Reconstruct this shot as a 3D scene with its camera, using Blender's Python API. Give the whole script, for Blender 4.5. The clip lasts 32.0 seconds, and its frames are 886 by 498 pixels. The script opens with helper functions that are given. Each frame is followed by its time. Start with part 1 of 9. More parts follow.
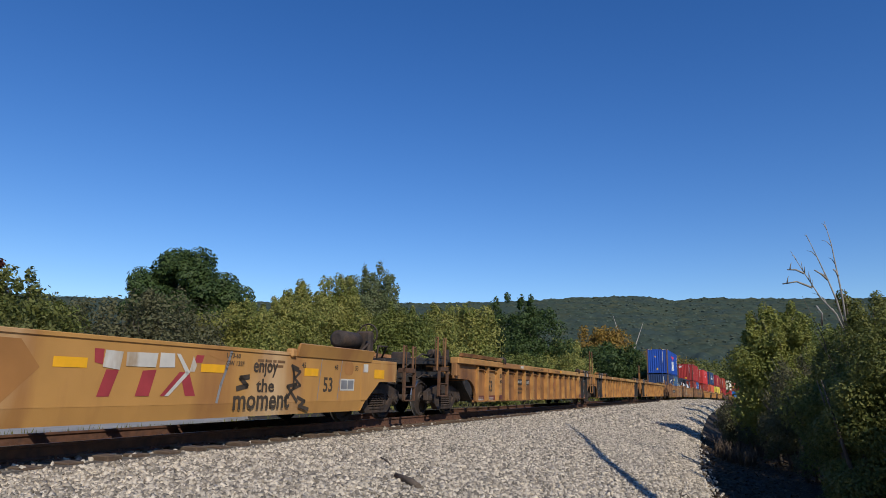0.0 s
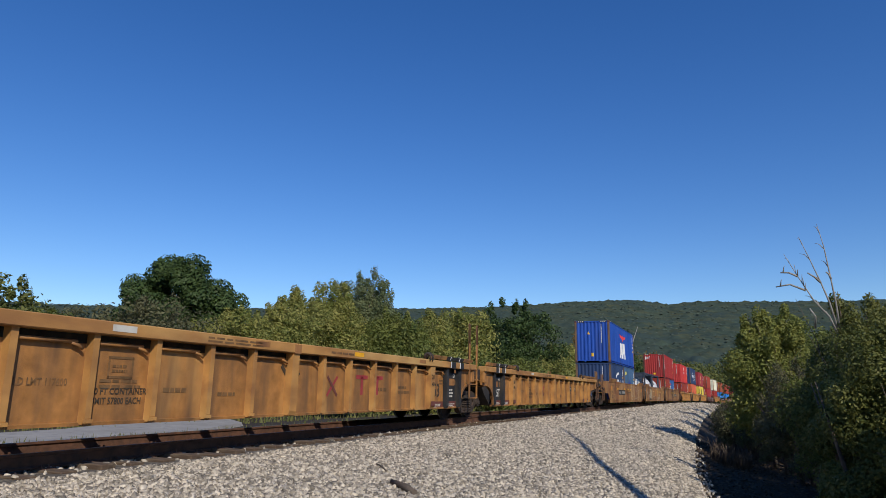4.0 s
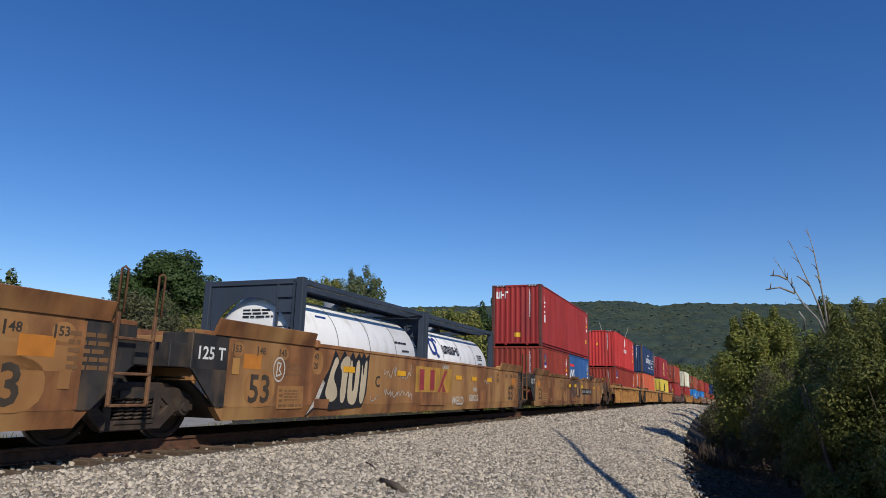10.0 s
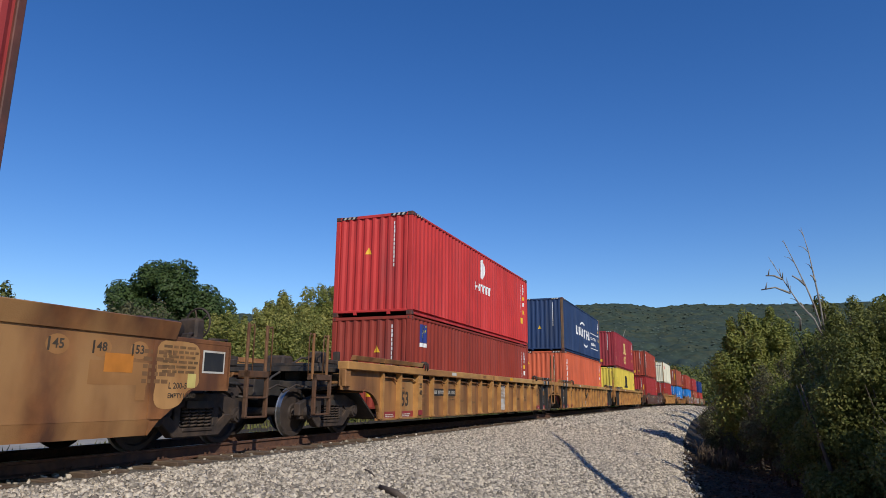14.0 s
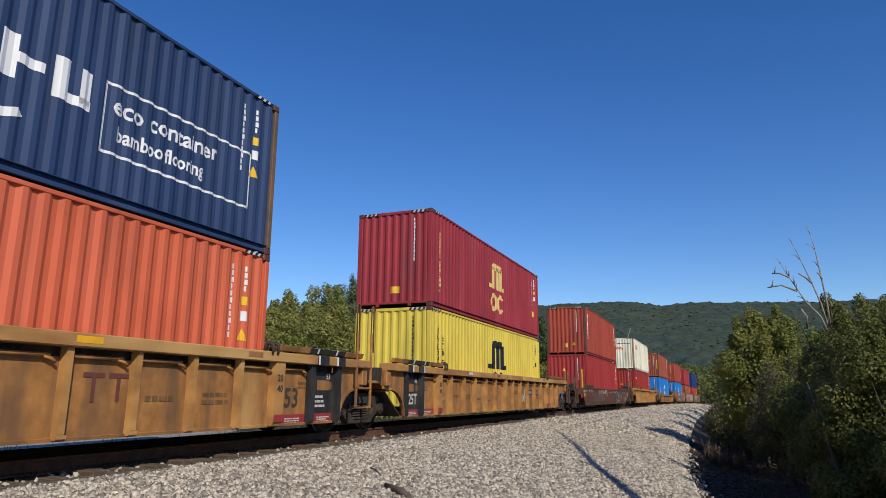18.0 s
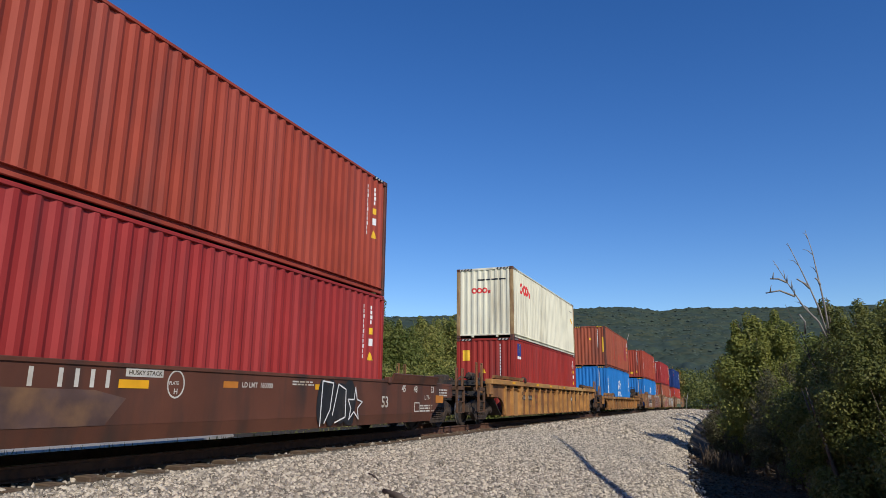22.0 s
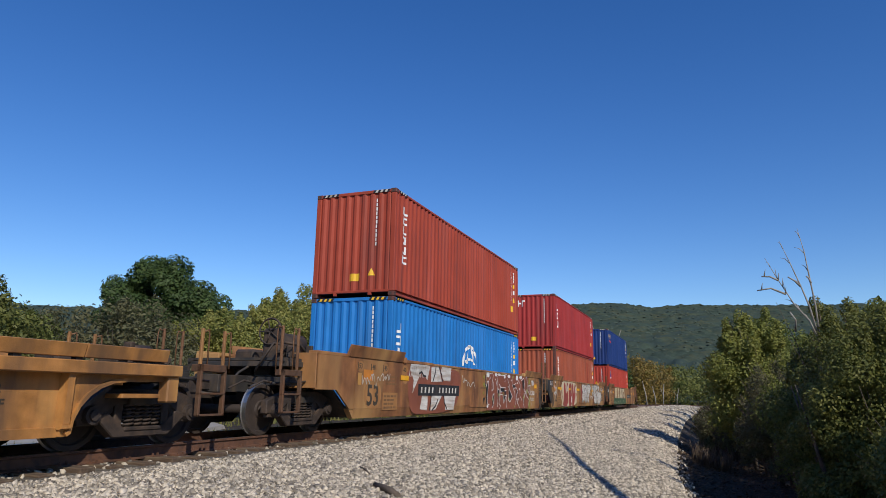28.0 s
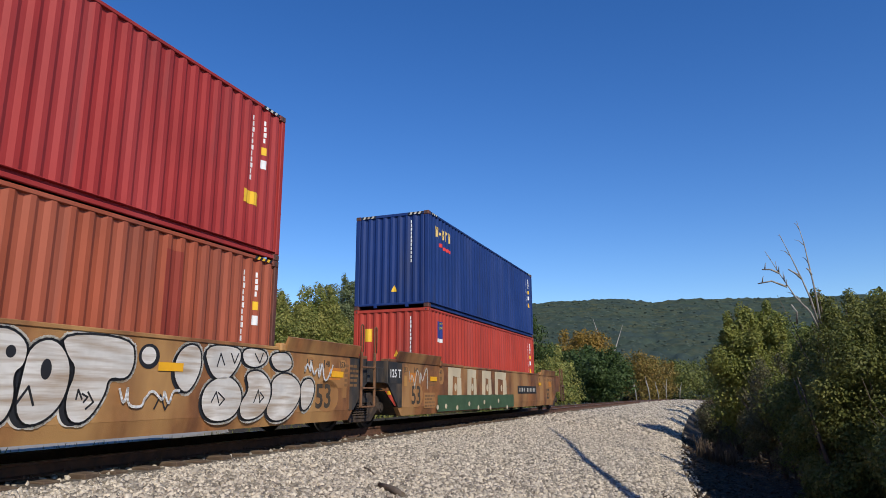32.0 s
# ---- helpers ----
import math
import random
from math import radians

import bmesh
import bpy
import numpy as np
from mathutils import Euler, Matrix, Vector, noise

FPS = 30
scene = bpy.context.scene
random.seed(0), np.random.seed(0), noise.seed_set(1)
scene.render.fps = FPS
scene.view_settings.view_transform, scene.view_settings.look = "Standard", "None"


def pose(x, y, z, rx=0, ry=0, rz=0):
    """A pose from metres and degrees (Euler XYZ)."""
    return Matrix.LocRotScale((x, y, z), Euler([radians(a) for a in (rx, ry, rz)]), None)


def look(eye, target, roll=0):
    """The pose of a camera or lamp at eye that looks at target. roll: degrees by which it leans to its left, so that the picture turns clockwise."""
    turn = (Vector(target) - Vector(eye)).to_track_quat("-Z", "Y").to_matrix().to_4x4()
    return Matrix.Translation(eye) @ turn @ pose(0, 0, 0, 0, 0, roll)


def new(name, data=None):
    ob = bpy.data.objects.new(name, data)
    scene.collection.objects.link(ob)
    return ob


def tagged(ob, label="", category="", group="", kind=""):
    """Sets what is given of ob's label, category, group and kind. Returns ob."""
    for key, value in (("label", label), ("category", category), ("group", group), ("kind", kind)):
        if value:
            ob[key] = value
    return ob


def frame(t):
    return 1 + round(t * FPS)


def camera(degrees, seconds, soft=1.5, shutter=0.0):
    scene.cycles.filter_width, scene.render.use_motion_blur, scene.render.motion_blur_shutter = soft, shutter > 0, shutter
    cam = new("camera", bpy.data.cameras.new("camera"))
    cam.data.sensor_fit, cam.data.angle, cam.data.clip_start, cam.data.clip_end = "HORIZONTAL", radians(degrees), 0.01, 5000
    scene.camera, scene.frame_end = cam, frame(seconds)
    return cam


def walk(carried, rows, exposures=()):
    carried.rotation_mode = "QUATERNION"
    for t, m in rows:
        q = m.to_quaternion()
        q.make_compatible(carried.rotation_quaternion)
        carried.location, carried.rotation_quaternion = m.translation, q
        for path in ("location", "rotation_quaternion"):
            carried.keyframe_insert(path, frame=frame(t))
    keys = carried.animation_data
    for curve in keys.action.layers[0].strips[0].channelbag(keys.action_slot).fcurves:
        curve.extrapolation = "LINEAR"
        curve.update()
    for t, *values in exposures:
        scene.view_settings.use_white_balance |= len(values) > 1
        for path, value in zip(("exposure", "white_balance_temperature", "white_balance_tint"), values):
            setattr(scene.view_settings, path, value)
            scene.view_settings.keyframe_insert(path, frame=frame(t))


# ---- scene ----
# ---------------------------------------------------------------- camera
cam = camera(67.31, 32.0, soft=0.85)
EYE = (0.0, 0.0, 0.824)


def aim(yaw, pitch, roll):
    y, p = radians(yaw), radians(pitch)
    d = Vector((-math.sin(y) * math.cos(p), math.cos(y) * math.cos(p), math.sin(p)))
    return look(EYE, Vector(EYE) + d * 10, roll)


walk(cam, [(t, aim(a, b, c)) for t, a, b, c in (
    (0.0, 23.042, 11.529, 1.332), (0.5, 23.002, 11.621, 1.405), (1.0, 22.987, 11.729, 1.304), (1.5, 22.958, 11.813, 1.235),
    (2.0, 22.896, 11.912, 0.994), (2.5, 22.834, 12.021, 0.893), (3.0, 22.736, 12.051, 0.759), (3.5, 22.651, 12.032, 0.816),
    (5.5, 22.276, 11.814, 0.756), (6.0, 22.108, 11.799, 0.585), (6.5, 21.977, 11.802, 0.632), (7.0, 21.973, 11.82, 0.884),
    (7.5, 21.989, 11.771, 1.134), (8.0, 21.987, 11.757, 1.111), (8.5, 21.979, 11.708, 1.137), (9.0, 21.946, 11.768, 1.223),
    (9.5, 21.895, 11.838, 1.273), (10.0, 21.879, 11.905, 1.446), (10.5, 21.851, 11.997, 1.349), (11.0, 21.744, 12.033, 1.193),
    (11.5, 21.628, 12.1, 1.322), (12.0, 21.529, 12.188, 0.945), (12.5, 21.535, 12.182, 1.025), (13.0, 21.534, 12.328, 0.68),
    (13.5, 21.519, 12.372, 0.568), (14.0, 21.515, 12.373, 0.468), (14.5, 21.587, 12.319, 0.533), (16.5, 21.817, 12.076, 0.753),
    (17.0, 21.828, 12.081, 0.715), (17.5, 21.935, 12.135, 0.624), (18.0, 21.949, 12.235, 0.42), (18.5, 21.889, 12.356, 0.188),
    (19.0, 21.89, 12.473, 0.22), (19.5, 21.852, 12.563, 0.368), (20.0, 21.897, 12.679, 0.552), (20.5, 21.955, 12.659, 0.527),
    (21.0, 21.872, 12.703, 0.368), (21.5, 21.835, 12.75, 0.197), (22.0, 21.82, 12.676, 0.452), (22.5, 21.792, 12.689, 0.451),
    (23.0, 21.834, 12.607, 0.533), (23.5, 21.883, 12.608, 0.543), (24.0, 21.878, 12.592, 0.785), (24.5, 21.897, 12.625, 0.889),
    (25.0, 21.864, 12.518, 0.849), (25.5, 21.754, 12.395, 0.777), (27.5, 21.358, 12.206, 1.017), (28.0, 21.234, 12.213, 0.914),
    (28.5, 21.241, 12.216, 1.03), (29.0, 21.162, 12.234, 0.787), (29.5, 21.135, 12.141, 0.643), (30.0, 21.141, 12.131, 0.528),
    (30.5, 21.095, 12.148, 0.429), (31.0, 21.067, 12.12, 0.183), (31.5, 21.08, 12.107, 0.017), (32.0, 21.237, 12.133, -0.182))],
     exposures=((0.0, -0.03), (3.0, -0.02), (6.0, -0.06), (7.0, -0.06), (8.0, 0.03), (9.0, 0.06), (10.0, -0.12), (11.0, -0.18), (12.0, -0.13), (13.0, 0.1), (14.0, -0.03), (17.0, 0.0), (22.0, 0.0), (24.0, -0.12), (25.5, -0.12), (28.0, 0.03), (30.0, 0.08), (32.0, 0.16)))

# ---------------------------------------------------------------- sky and sun
SUN_TO = Vector((0.572, -0.572, 0.588)).normalized()
world = bpy.data.worlds.new("world")
scene.world = world
world.use_nodes = True
sky = world.node_tree.nodes.new("ShaderNodeTexSky")
sky.sky_type, sky.sun_disc = "NISHITA", False
sky.sun_elevation = math.asin(SUN_TO.z)
sky.sun_rotation = math.atan2(SUN_TO.x, SUN_TO.y)
sky.altitude, sky.air_density, sky.dust_density, sky.ozone_density = 200, 1.0, 0.1, 4.0
bg = world.node_tree.nodes["Background"]
bg.inputs["Strength"].default_value = 0.125
deep = world.node_tree.nodes.new("ShaderNodeHueSaturation")
deep.inputs["Hue"].default_value, deep.inputs["Saturation"].default_value = 0.512, 1.27
world.node_tree.links.new(sky.outputs[0], deep.inputs["Color"])
world.node_tree.links.new(deep.outputs[0], bg.inputs["Color"])
sun = new("sun", bpy.data.lights.new("sun", "SUN"))
sun.data.energy, sun.data.angle, sun.data.color = 3.6, radians(0.53), (1.0, 0.93, 0.82)
sun.matrix_world = look(SUN_TO * 60, (0, 0, 0))
scene.view_settings.exposure = 0.0


# ---------------------------------------------------------------- materials
def mat(name, base, rough=0.6, metal=0.0, var=0.2, scale=2.0, dirt=None, amount=0.5, stretch=(1, 1, 1), dscale=3.0,
        bump=0.15, bscale=60.0, island=0.0, spec=0.4, dirt2=None, amount2=0.4):
    """Paint, metal or mineral: base colour with large and small variation, dirt in a noise of its own, fine relief."""
    m = bpy.data.materials.new(name)
    m.use_nodes = True
    nt = m.node_tree
    b = nt.nodes["Principled BSDF"]
    b.inputs["Roughness"].default_value, b.inputs["Metallic"].default_value = rough, metal
    b.inputs["Specular IOR Level"].default_value = spec
    L = nt.links.new
    tc = nt.nodes.new("ShaderNodeTexCoord")

    def noise_at(sc, detail, st=(1, 1, 1), off=0.0):
        mp = nt.nodes.new("ShaderNodeMapping")
        mp.inputs["Scale"].default_value = st
        mp.inputs["Location"].default_value = (off, off * 0.7, off * 1.3)
        n = nt.nodes.new("ShaderNodeTexNoise")
        n.inputs["Scale"].default_value, n.inputs["Detail"].default_value = sc, detail
        L(tc.outputs["Object"], mp.inputs["Vector"])
        L(mp.outputs[0], n.inputs["Vector"])
        return n.outputs["Fac"]

    def ramp(src, lo, hi):
        r = nt.nodes.new("ShaderNodeMapRange")
        r.inputs["From Min"].default_value, r.inputs["From Max"].default_value = lo, hi
        L(src, r.inputs["Value"])
        return r.outputs[0]

    def mix(fac, a, c):
        x = nt.nodes.new("ShaderNodeMix")
        x.data_type = "RGBA"
        for sock, v in ((x.inputs["Factor"], fac), (x.inputs["A"], a), (x.inputs["B"], c)):
            if isinstance(v, (tuple, float)):
                sock.default_value = (*v, 1) if isinstance(v, tuple) else v
            else:
                L(v, sock)
        return x.outputs["Result"]

    dark = tuple(c * (1 - var) for c in base)
    lite = tuple(min(1.0, c * (1 + var)) for c in base)
    col = mix(ramp(noise_at(scale, 6), 0.3, 0.7), dark, lite)
    if island:
        g = nt.nodes.new("ShaderNodeNewGeometry")
        col = mix(g.outputs["Random Per Island"], tuple(c * (1 - island) for c in base), tuple(min(1, c * (1 + island)) for c in base))
    if dirt:
        f = ramp(noise_at(dscale, 8, stretch, 7.3), 0.62 - amount * 0.35, 0.82 - amount * 0.25)
        col = mix(f, col, dirt)
    if dirt2:
        f = ramp(noise_at(dscale * 0.35, 5, stretch, 3.1), 0.64 - amount2 * 0.35, 0.74 - amount2 * 0.2)
        col = mix(f, col, dirt2)
    L(col, b.inputs["Base Color"])
    if bump:
        bn = nt.nodes.new("ShaderNodeBump")
        bn.inputs["Strength"].default_value, bn.inputs["Distance"].default_value = bump, 0.02
        L(noise_at(bscale, 5), bn.inputs["Height"])
        L(bn.outputs[0], b.inputs["Normal"])
    return m


def leaf_mat(name, a, c, thru=0.35):
    """Leaves: colour between a and c from leaf to leaf and from clump to clump, part of the light passing through."""
    m = bpy.data.materials.new(name)
    m.use_nodes = True
    nt = m.node_tree
    L = nt.links.new
    b = nt.nodes["Principled BSDF"]
    b.inputs["Roughness"].default_value = 0.55
    b.inputs["Specular IOR Level"].default_value = 0.25
    g = nt.nodes.new("ShaderNodeNewGeometry")
    tc = nt.nodes.new("ShaderNodeTexCoord")
    n = nt.nodes.new("ShaderNodeTexNoise")
    n.inputs["Scale"].default_value = 0.8
    L(tc.outputs["Object"], n.inputs["Vector"])
    ad = nt.nodes.new("ShaderNodeMath")
    ad.operation = "MULTIPLY_ADD"
    L(g.outputs["Random Per Island"], ad.inputs[0])
    ad.inputs[1].default_value = 0.6
    mr = nt.nodes.new("ShaderNodeMapRange")
    mr.inputs["From Min"].default_value, mr.inputs["From Max"].default_value = 0.3, 0.7
    mr.inputs["To Max"].default_value = 0.5
    L(n.outputs["Fac"], mr.inputs["Value"])
    L(mr.outputs[0], ad.inputs[2])
    x = nt.nodes.new("ShaderNodeMix")
    x.data_type = "RGBA"
    x.inputs["A"].default_value, x.inputs["B"].default_value = (*a, 1), (*c, 1)
    L(ad.outputs[0], x.inputs["Factor"])
    L(x.outputs["Result"], b.inputs["Base Color"])
    tr = nt.nodes.new("ShaderNodeBsdfTranslucent")
    L(x.outputs["Result"], tr.inputs["Color"])
    ms = nt.nodes.new("ShaderNodeMixShader")
    ms.inputs[0].default_value = thru
    L(b.outputs[0], ms.inputs[1])
    L(tr.outputs[0], ms.inputs[2])
    L(ms.outputs[0], nt.nodes["Material Output"].inputs["Surface"])
    return m


RUST = (0.12, 0.055, 0.025)
M = dict(
    mustard=mat("mustard paint", (0.385, 0.175, 0.050), 0.55, 0, 0.26, 5.0, (0.17, 0.09, 0.042), 0.60, (1, 1, 0.16), 3.2, 0.14, dirt2=(0.52, 0.29, 0.10), amount2=0.25),
    ochre=mat("weathered ochre paint", (0.305, 0.130, 0.046), 0.6, 0, 0.32, 3.0, (0.135, 0.056, 0.026), 0.62, (1, 1, 0.3), 2.2, 0.14, dirt2=(0.43, 0.235, 0.085), amount2=0.48),
    stained=mat("dark rust-stained ochre paint", (0.25, 0.100, 0.034), 0.6, 0, 0.34, 3.0, (0.10, 0.042, 0.022), 0.70, (1, 1, 0.4), 2.1, 0.14, dirt2=(0.38, 0.20, 0.075), amount2=0.45),
    oldochre=mat("rust-brown ochre paint", (0.31, 0.145, 0.050), 0.65, 0, 0.25, 1.2, (0.14, 0.062, 0.03), 0.5, (1, 1, 0.12), 2.6, 0.08, dirt2=(0.42, 0.25, 0.10), amount2=0.25),
    yellowcar=mat("faded yellow paint", (0.48, 0.25, 0.07), 0.55, 0, 0.12, 1.1, (0.33, 0.15, 0.05), 0.4, (1, 1, 0.2), 1.6, 0.06, dirt2=(0.62, 0.42, 0.22), amount2=0.2),
    # brighter than the panel paints; goes on chords and ribs
    brightpaint=mat("brighter yellow paint", (0.47, 0.24, 0.073), 0.55, 0, 0.2, 2.0, (0.30, 0.14, 0.05), 0.5, (0.3, 1, 1), 2.5, 0.08, dirt2=(0.58, 0.36, 0.13), amount2=0.3),
    rustwash=mat("rust-washed yellow paint", (0.36, 0.165, 0.048), 0.6, 0, 0.2, 1.2, (0.46, 0.23, 0.07), 0.45, (1, 1, 0.4), 1.8, 0.06),
    brown=mat("oxide brown paint", (0.125, 0.046, 0.026), 0.6, 0, 0.2, 1.0, (0.055, 0.032, 0.024), 0.45, (1, 1, 0.2), 2.0, 0.06),
    black=mat("sooty black steel", (0.035, 0.032, 0.030), 0.65, 0, 0.4, 3.0, (0.10, 0.07, 0.045), 0.4, (1, 1, 0.3), 4.0, 0.15),
    blackpaint=mat("black stencil panel", (0.022, 0.023, 0.025), 0.6, 0, 0.3, 2.0, (0.06, 0.05, 0.04), 0.4, (1, 1, 0.3), 3.0, 0.05),
    truck=mat("dusty cast steel", (0.042, 0.031, 0.025), 0.75, 0, 0.35, 6.0, (0.085, 0.055, 0.036), 0.45, (1, 1, 1), 5.0, 0.3, 50),
    wheel=mat("dusty rusted wheel steel", (0.046, 0.033, 0.026), 0.75, 0, 0.3, 5.0, (0.04, 0.03, 0.025), 0.5, (1, 1, 1), 4.0, 0.2, 50),
    logoyellow=mat("old yellow logo field", (0.50, 0.27, 0.045), 0.55, 0, 0.14, 3.0, (0.30, 0.15, 0.04), 0.4, (1, 1, 0.3), 3.0, 0.05),
    logotan=mat("bleached yellow-tan paint", (0.44, 0.235, 0.085), 0.6, 0, 0.2, 2.0, (0.33, 0.15, 0.05), 0.4, (1, 1, 0.4), 3.0, 0.05),
    lemoncard=mat("pale yellow card", (0.60, 0.50, 0.16), 0.5, 0, 0.1, 5, bump=0.02),
    tan=mat("bleached tan paint", (0.37, 0.18, 0.062), 0.6, 0, 0.2, 1.5, (0.30, 0.14, 0.045), 0.5, (1, 1, 0.4), 3.0, 0.05),
    tread=mat("polished wheel tread", (0.45, 0.43, 0.40), 0.3, 0.9, 0.15, 8, bump=0.05),
    ladder=mat("dark rusty ladder", (0.095, 0.052, 0.03), 0.75, 0, 0.3, 9, RUST, 0.5, (1, 1, 0.4), 6.0, 0.15),
    rustpole=mat("rusty handrail", (0.19, 0.095, 0.045), 0.7, 0, 0.3, 9, RUST, 0.5, (1, 1, 0.4), 6.0, 0.15),
    railrust=mat("rusty rail steel", (0.13, 0.062, 0.036), 0.75, 0, 0.25, 6, (0.07, 0.04, 0.03), 0.4, (1, 1, 1), 8.0, 0.25, 90),
    railtop=mat("worn rail head", (0.36, 0.33, 0.30), 0.32, 0.85, 0.15, 6, bump=0.05),
    tie=mat("weathered oak tie", (0.105, 0.068, 0.043), 0.85, 0, 0.35, 5, (0.19, 0.14, 0.09), 0.45, (0.2, 2, 2), 6.0, 0.6, 30),
    white=mat("white paint", (0.80, 0.79, 0.76), 0.5, 0, 0.06, 2, (0.55, 0.53, 0.48), 0.25, (1, 1, 0.15), 3.0, 0.03),
    dullwhite=mat("weathered white stencil", (0.58, 0.55, 0.48), 0.6, 0, 0.15, 3, (0.35, 0.25, 0.15), 0.3, (1, 1, 0.3), 4.0, 0.03),
    stencil=mat("dark stencil paint", (0.06, 0.045, 0.03), 0.65, 0, 0.3, 4, bump=0.03),
    fadestencil=mat("worn dark stencil paint", (0.15, 0.085, 0.035), 0.65, 0, 0.3, 4, (0.26, 0.13, 0.05), 0.5, (1, 1, 1), 9.0, 0.03),
    ghost=mat("faded stencil paint", (0.20, 0.105, 0.045), 0.65, 0, 0.25, 4, bump=0.03),
    reflector=mat("yellow reflective sheet", (0.85, 0.42, 0.02), 0.4, 0, 0.08, 5, bump=0.02),
    sticker=mat("yellow warning label", (0.85, 0.50, 0.03), 0.45, 0, 0.08, 5, bump=0.02),
    orange=mat("old orange panel", (0.55, 0.20, 0.03), 0.55, 0, 0.15, 4, bump=0.02),
    redband=mat("red lifting band", (0.30, 0.035, 0.04), 0.55, 0, 0.2, 3, (0.2, 0.08, 0.05), 0.3, (1, 1, 0.3), 3.0, 0.05),
    maroonband=mat("faded maroon band", (0.15, 0.05, 0.04), 0.6, 0, 0.2, 3, bump=0.05),
    ttxred=mat("faded red lettering", (0.34, 0.045, 0.05), 0.55, 0, 0.15, 3, bump=0.03),
    silver=mat("silver spray paint", (0.64, 0.61, 0.56), 0.5, 0.0, 0.18, 2.5, (0.38, 0.29, 0.21), 0.56, (0.35, 1, 4.0), 3.0, 0.04),
    sprayred=mat("red-brown spray paint", (0.25, 0.08, 0.045), 0.5, 0, 0.2, 1.5, bump=0.04),
    sprayred2=mat("red spray paint", (0.33, 0.055, 0.045), 0.5, 0, 0.2, 1.5, (0.22, 0.08, 0.05), 0.35, (1, 1, 0.4), 2.0, 0.04),
    spraygreen=mat("olive spray paint", (0.28, 0.27, 0.05), 0.5, 0, 0.25, 2, bump=0.04),
    darkgreen=mat("dark green spray paint", (0.05, 0.10, 0.05), 0.5, 0, 0.25, 1.5, bump=0.04),
    spraycream=mat("cream spray paint", (0.58, 0.48, 0.32), 0.5, 0, 0.15, 1.5, bump=0.04),
    smoke=mat("thin dark spray paint", (0.10, 0.06, 0.05), 0.55, 0, 0.4, 1.5, (0.22, 0.12, 0.06), 0.5, (1, 1, 1), 2.0, 0.04),
    gray=mat("galvanised gray", (0.30, 0.30, 0.30), 0.5, 0.3, 0.2, 3, bump=0.05),
)


def paint(name, c, wear=0.3, stain=None):
    return mat(name, c, 0.6, 0, 0.12, 0.9, stain or tuple(x * 0.55 + 0.02 for x in c), wear, (1, 1, 0.1), 3.0, 0.05, 35,
               dirt2=tuple(min(1, x * 1.12 + 0.015) for x in c), amount2=0.35, spec=0.25)


C = dict(
    aplblue=paint("cobalt blue container paint", (0.016, 0.070, 0.34)),
    navy=paint("dark navy container paint", (0.025, 0.050, 0.122)),
    slate=paint("slate blue container paint", (0.055, 0.12, 0.22), 0.4),
    midblue=paint("weathered blue container paint", (0.035, 0.11, 0.30), 0.35),
    texred=paint("crimson container paint", (0.335, 0.033, 0.030)),
    florens=paint("brick red container paint", (0.28, 0.042, 0.026)),
    nykred=paint("bright red container paint", (0.55, 0.045, 0.04)),
    oxide=paint("oxide red container paint", (0.26, 0.045, 0.028)),
    tritonorange=paint("orange container paint", (0.60, 0.125, 0.055)),
    msc=paint("plum red container paint", (0.31, 0.033, 0.042)),
    mscyellow=paint("lemon yellow container paint", (0.68, 0.52, 0.075), 0.2),
    triton=paint("rust red container paint", (0.35, 0.057, 0.030)),
    white=paint("cream white container paint", (0.76, 0.72, 0.54), 0.3, (0.45, 0.40, 0.28)),
    deepred=paint("deep red container paint", (0.31, 0.030, 0.022)),
    fadedred=paint("sun-faded red container paint", (0.34, 0.082, 0.040), 0.45),
    cosco=paint("azure container paint", (0.018, 0.18, 0.50), 0.25),
    seaco=paint("royal blue container paint", (0.012, 0.036, 0.15), 0.2),
    redl=paint("tomato red container paint", (0.40, 0.048, 0.030)),
    rustpost=mat("rusty brown corner post", (0.13, 0.085, 0.055), 0.7, 0, 0.3, 4, (0.22, 0.11, 0.045), 0.5, (1, 1, 0.3), 4, 0.1),
    ochrepost=mat("rusty ochre corner post", (0.36, 0.24, 0.11), 0.65, 0, 0.25, 4, (0.22, 0.11, 0.045), 0.5, (1, 1, 0.3), 4, 0.1),
    darkpost=mat("grimy dark red corner post", (0.13, 0.045, 0.032), 0.65, 0, 0.3, 4, (0.08, 0.04, 0.03), 0.5, (1, 1, 0.3), 4, 0.1),
    tankgray=paint("dark gray-blue frame paint", (0.045, 0.06, 0.085)),
    tank=mat("white insulated tank cladding", (0.90, 0.89, 0.85), 0.45, 0, 0.04, 1.5, (0.6, 0.58, 0.52), 0.2, (1, 1, 0.3), 2.0, 0.03),
    roof=mat("container floor shadow steel", (0.05, 0.04, 0.035), 0.7, 0, 0.2, 2, bump=0.05),
    logored=mat("scarlet logo paint", (0.72, 0.05, 0.045), 0.5, 0, 0.06, 2, bump=0.02),
    sand=mat("sand yellow logo paint", (0.72, 0.50, 0.17), 0.5, 0, 0.06, 2, bump=0.02),
    ink=mat("black logo paint", (0.02, 0.02, 0.022), 0.5, 0, 0.1, 2, bump=0.02),
    lemon=mat("lemon logo paint", (0.75, 0.68, 0.12), 0.5, 0, 0.06, 2, bump=0.02),
    indigo=mat("indigo logo paint", (0.03, 0.05, 0.22), 0.5, 0, 0.06, 2, bump=0.02),
)


